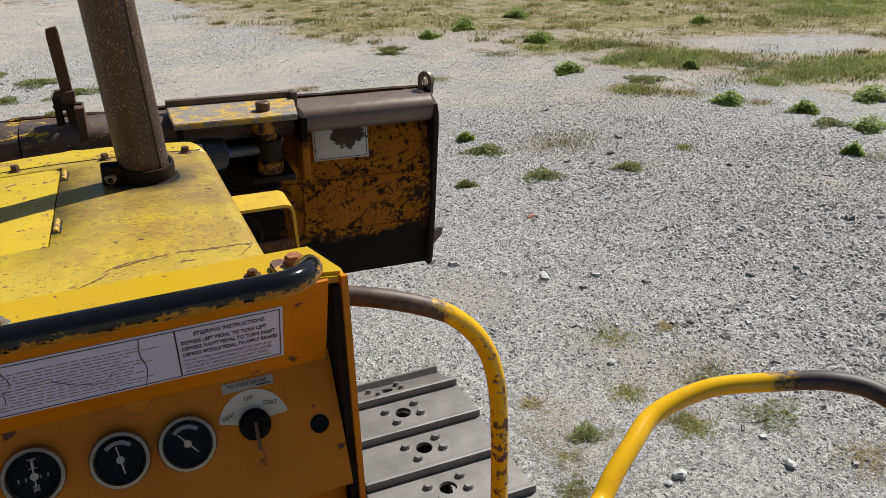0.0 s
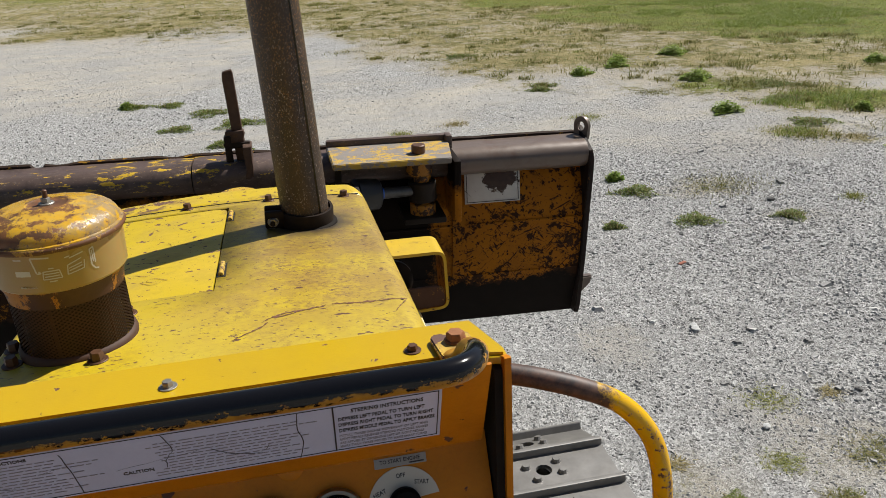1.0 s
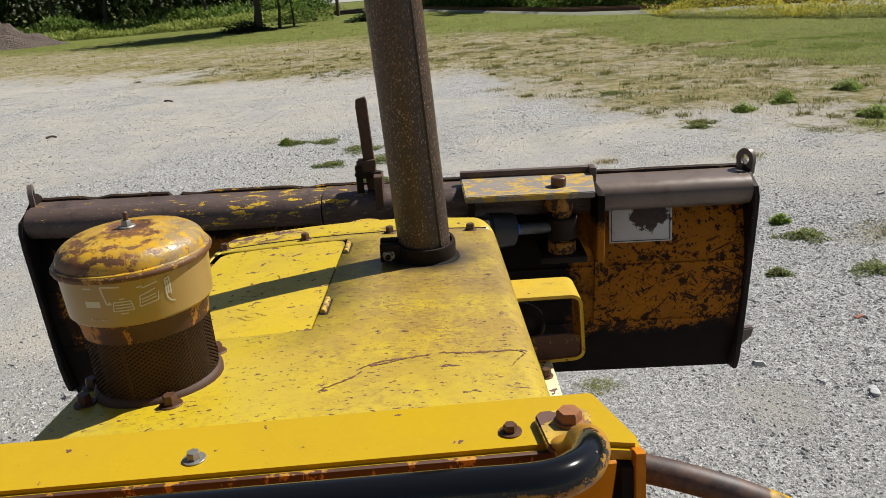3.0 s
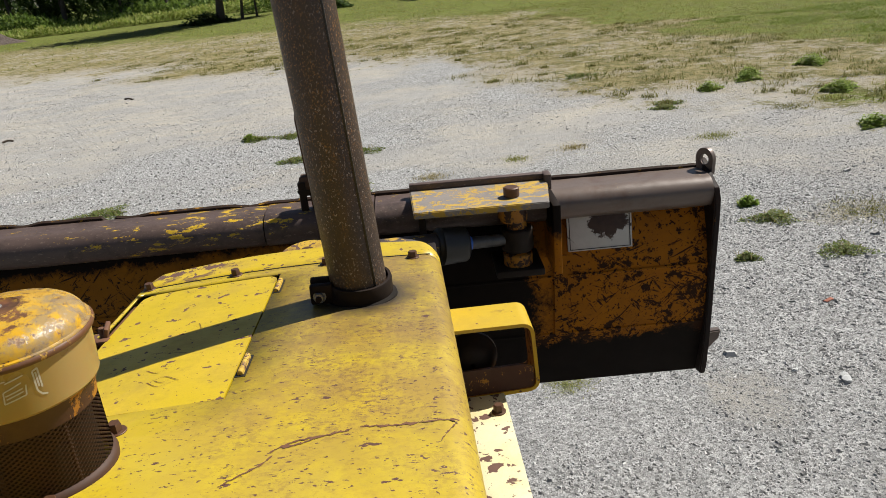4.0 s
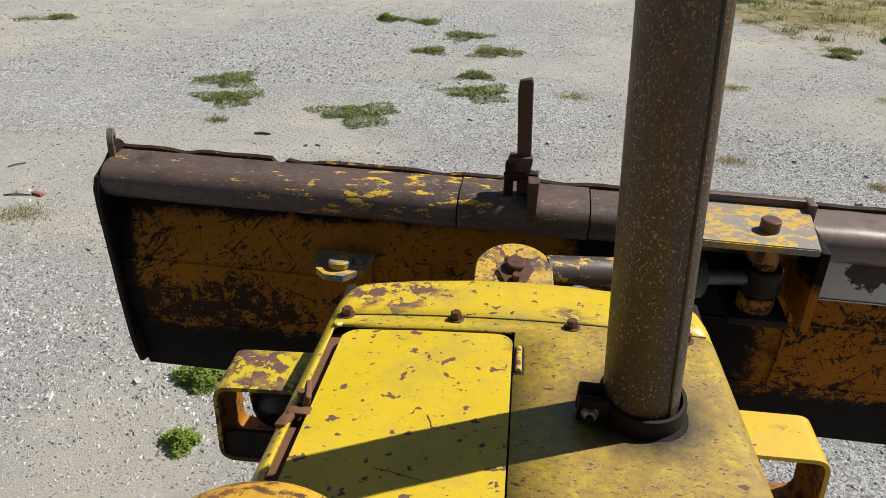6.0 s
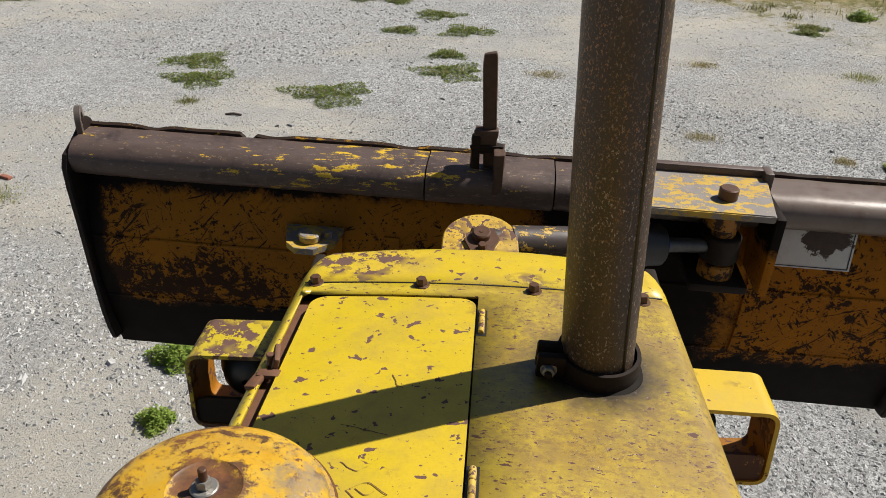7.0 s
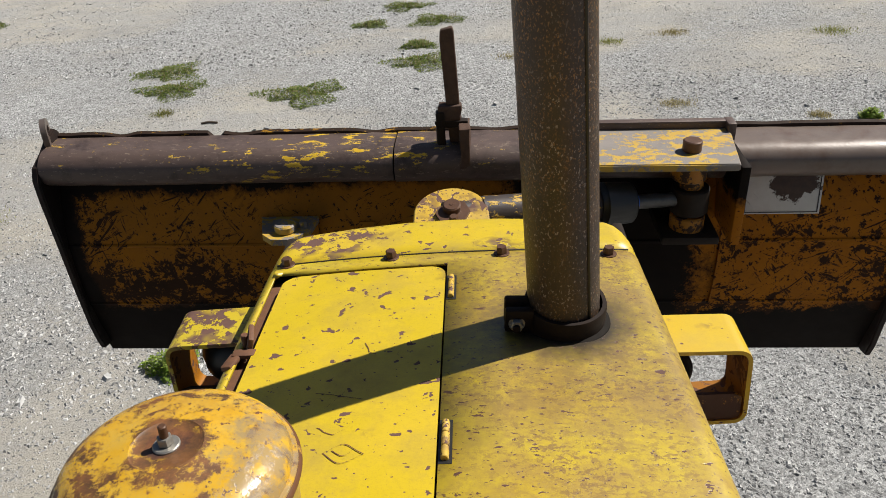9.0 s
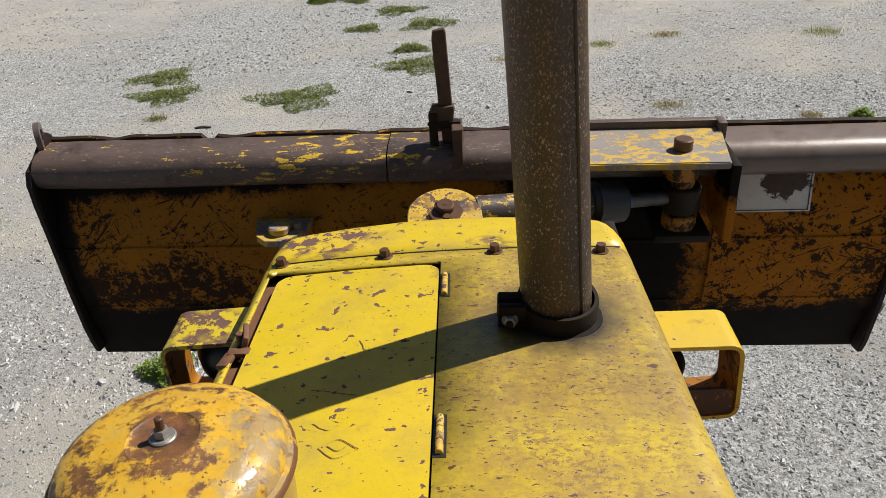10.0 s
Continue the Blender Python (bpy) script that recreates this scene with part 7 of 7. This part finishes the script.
def tree(name, at, h, trunk_r, crown, seed, label):
    """Tapered trunk, limbs, and a crown of many leaf clumps."""
    r = np.random.RandomState(seed)
    e = base(name, at, label, "tree", "trees along the field")
    bm = bmesh.new()
    path = [Vector((0, 0, -0.2))]
    for k in range(1, 7):
        path.append(path[-1] + Vector((r.normal(0, 0.10), r.normal(0, 0.10), h * 0.8 / 6)))
    rows = []
    for k, p in enumerate(path):
        rr = trunk_r * (1.35 if k == 0 else 1 - 0.12 * k)
        rows.append(ring(bm, p, Vector((1, 0, 0)), Vector((0, 1, 0)), rr, 12))
    for a, b in zip(rows, rows[1:]):
        bridge(bm, a, b)
    tips = []
    for k in range(9):
        a = r.uniform(0, 6.28)
        p = path[2 + k % 4]
        q = p + Vector((math.cos(a), math.sin(a), 0.55)) * crown * r.uniform(0.45, 0.8)
        cyl(bm, p, q, trunk_r * 0.35, trunk_r * 0.10, 7)
        tips.append(q)
    ob = link_mesh("trunk", bm, M_BARK, 60)
    ob.parent = e
    n = 2600
    c = np.array([t[:] for t in tips + [path[-1], path[-1] + Vector((0, 0, h * 0.15))]])
    ci = r.randint(0, len(c), n)
    p = c[ci] + r.normal(0, 1, (n, 3)) * np.array([crown * 0.28, crown * 0.28, crown * 0.22])
    b, t = r.uniform(0, 6.28, n), r.uniform(-1.2, 1.2, n)
    u = np.stack([np.cos(b) * np.cos(t), np.sin(b) * np.cos(t), np.sin(t)], -1)
    w = np.stack([-np.sin(b), np.cos(b), r.uniform(-0.5, 0.5, n)], -1)
    s = r.uniform(0.35, 0.75, n)[:, None]
    o = new("crown", many("crown", np.stack([p - u * s * 0.5, p + w * s * 0.35, p + u * s * 0.5, p - w * s * 0.35], 1), [(0, 1, 2, 3)], M_LEAF, "", ""))
    o.parent = e
    return e


kinds = [tree("tree", (-11.2, 57.0, 0), 13, 0.26, 4.2, 1, "lone field tree with a dark straight trunk"),
         tree("tree", (-40, 92, 0), 15, 0.24, 5.0, 2, "dense dark roadside tree at the wood's edge"),
         tree("tree", (-28, 90, 0), 12, 0.16, 4.4, 3, "slender tree at the wood's edge")]
spots = [(-60, 98), (-52, 92), (-46, 101), (-36, 96), (-33, 88), (-24, 95), (-22, 86), (-19, 98), (-70, 108), (-80, 100), (-58, 112), (-42, 112), (-30, 108), (-16, 110), (-66, 90), (-76, 92),
         (4, 84), (9, 73), (14, 64), (19, 58), (24, 54), (30, 50), (36, 46), (44, 44), (52, 40), (-3, 92), (6, 84), (12, 70), (18, 62), (24, 58), (31, 54), (38, 52), (46, 48), (10, 95), (20, 78), (-90, 110), (56, 40)]
for k, (x, y) in enumerate(spots):
    copy_thing(kinds[1 + k % 2], pose(x, y, 0, 0, 0, rng.uniform(0, 360)))
for x, y, hh, rr in ((-9.9, 57.8, 11, 0.10), (-9.2, 60.0, 9, 0.07)):
    tree("tree", (x, y, 0), hh, rr, 2.6, int(hh), "thin trunk beside the lone tree")


for x, y, rx, h, lbl in ((-12.0, 56.6, 1.5, 0.75, "dark bush of rank grass at the tree's foot"), (-3.6, 57.8, 1.3, 0.6, "dark clump of rank grass by the pole"), (-9.4, 66.0, 1.9, 2.0, "bright green shrub at the field's edge")):
    e = base("shrub", (x, y, 0.0), lbl, "shrub", "shrubs by the field")
    o = new("foliage", many("shrub", leaves(1600, rx, h, 0.24, 0.9), [(0, 1, 2, 3)], M_BRUSH if h > 1 else M_LEAF, "", ""))
    o.parent = e


def pole(x, y, h, r):
    bm = bmesh.new()
    cyl(bm, (x, y, -0.1), (x + 0.05, y, h), r, r * 0.8, 14)
    ob = link_mesh("utility_pole", bm, M_DARKWOOD)
    tagged(ob, "dark timber pole at the far side of the field", "pole", "poles by the track")


pole(-3.1, 58.6, 8.0, 0.14), pole(-7.4, 74, 8.0, 0.16)


def thicket(name, n, area, h, size, mat, label, cat):
    x, y = area(n)
    m = len(x)
    hh = h * (0.14 + 0.86 * np.clip(0.45 + fbm(x, y, 0.24) * 3.4, 0, 1))
    z = hh * rs_.uniform(0.02, 1, m) ** 0.8
    b, t = rs_.uniform(0, 6.28, m), rs_.uniform(-0.3, 1.3, m)
    u = np.stack([np.cos(b) * np.cos(t), np.sin(b) * np.cos(t), np.sin(t)], -1)
    w = np.stack([-np.sin(b), np.cos(b), rs_.uniform(-0.4, 0.4, m)], -1)
    s = size * rs_.uniform(0.5, 1.4, m)[:, None]
    c = np.stack([x, y, z], -1)
    many(name, np.stack([c, c + u * s * 0.5 + w * s * 0.22, c + u * s, c + u * s * 0.5 - w * s * 0.22], 1), [(0, 1, 2, 3)], mat, label, cat)


RAIL_X, RAIL_Y = [-6, 2.5, 8, 12, 20, 40, 90], [90, 62, 45, 39.5, 33.5, 26, 14]


def rail_y(x):
    return np.interp(x, RAIL_X, RAIL_Y)


def left_edge(n):
    x = rs_.uniform(-75, -9, n)
    return x, np.interp(x, [-75, -35, -22, -14, -9], [72, 76, 82, 78, 80]) + np.abs(rs_.normal(0, 4.0, n))


def right_edge(n):
    x = rs_.uniform(-1.5, 40, n)
    return x, rail_y(x) + 3.0 + np.abs(rs_.normal(0, 2.0, n))


def gold(n):
    x = rs_.uniform(10.5, 40, n)
    return x, np.interp(x, [10.5, 13, 16, 40], [36.0, 29.5, 25.0, 12.5]) + np.abs(rs_.normal(0, 2.2, n))


def slope_edge(n):
    x = rs_.uniform(-60, -8, n)
    return x, np.interp(x, [-60, -35, -24, -16, -8], [66, 68, 68, 70, 76]) + np.abs(rs_.normal(0, 4.5, n))


thicket("undergrowth", 30000, left_edge, 1.7, 0.40, M_BRUSH, "tangled green undergrowth along the wood", "undergrowth")
thicket("tall_grass", 30000, slope_edge, 0.8, 0.30, M_SLOPE, "bright unmown grass rising to the wood", "tall grass")
thicket("brush", 26000, right_edge, 1.9, 0.34, M_BRUSH, "green brush behind the railway line", "undergrowth")
thicket("goldenrod", 52000, gold, 1.15, 0.11, M_GOLD, "tall yellow-green weeds in flower", "tall weeds")


def dark_wood(n):
    x = np.concatenate([rs_.uniform(-110, -12, n // 2), rs_.uniform(-2, 80, n - n // 2)])
    return x, np.where(x < -10, 96, rail_y(x) + 12) + np.abs(rs_.normal(0, 9, n))


thicket("woods", 42000, dark_wood, 9.0, 1.0, M_LEAF, "deep dark woods closing the field", "woods")

# spoil heap
bm = bmesh.new()
rows = []
for i in range(13):
    t = i / 12
    row = []
    for j in range(40):
        a = 2 * math.pi * j / 40
        r = 3.5 * t * (1 + 0.16 * math.sin(a * 3 + 1) + 0.07 * math.sin(a * 7))
        p = Vector((r * math.cos(a) * 1.3, r * math.sin(a), 0))
        row.append(bm.verts.new((-32.0 + p.x, 62.5 + p.y, 2.3 * (1 - t) ** 1.15 * (1 + 0.25 * noise.noise(p * 0.7)) + 0.75 * noise.noise(p * 1.7) * (1 - t) + 0.3 * noise.noise(p * 4.0) * (1 - t) - 0.05)))
    rows.append(row)
for a, b in zip(rows, rows[1:]):
    bridge(bm, a, b)
heap = link_mesh("dirt_mound", bm, M_SOIL, 60)
tagged(heap, "heap of dug brown soil at the field's edge", "dirt mound")

# railway line: ballast strip, two rails
bm = bmesh.new()
rows = []
for x, y in zip(RAIL_X, RAIL_Y):
    rows.append([bm.verts.new((x, y + dy, z)) for dy, z in ((-2.6, -0.02), (-1.8, 0.12), (1.8, 0.12), (2.6, -0.02))])
for a, b in zip(rows, rows[1:]):
    for k in range(3):
        bm.faces.new((a[k], b[k], b[k + 1], a[k + 1]))
tagged(link_mesh("ballast", bm, M_BALLAST), "pale ballast strip of a railway line", "ballast", kind="structure")
for off in (-0.9, 0.9):
    bm = bmesh.new()
    rows = []
    for x, y in zip(RAIL_X, RAIL_Y):
        rows.append([bm.verts.new((x, y + off + dy, z)) for dy, z in ((-0.07, 0.12), (-0.02, 0.16), (-0.04, 0.29), (0.04, 0.29), (0.02, 0.16), (0.07, 0.12))])
    for a, b in zip(rows, rows[1:]):
        bridge(bm, a, b)
    tagged(link_mesh("rail", bm, M_RUST), "rusty railway rail on ballast", "rail", "rails of the line")
bm = bmesh.new()
box(bm, (-40, 140.0, 0.02), (10, 240, 0.06), 0)
tagged(link_mesh("road", bm, M_ROAD), "pale road crossing beyond the trees", "road", kind="structure")
bm = bmesh.new()
for k in range(5):
    box(bm, (-10.6 + 0.1 * k, 76.0 + 0.35 * k, 0.02 + 0.16 * (k % 2)), (-5.2 - 0.2 * k, 76.25 + 0.35 * k, 0.20 + 0.16 * (k % 2)), 0.02)
tagged(link_mesh("timber_pile", bm, M_DARKWOOD), "low pile of old timbers by the road", "timber pile")
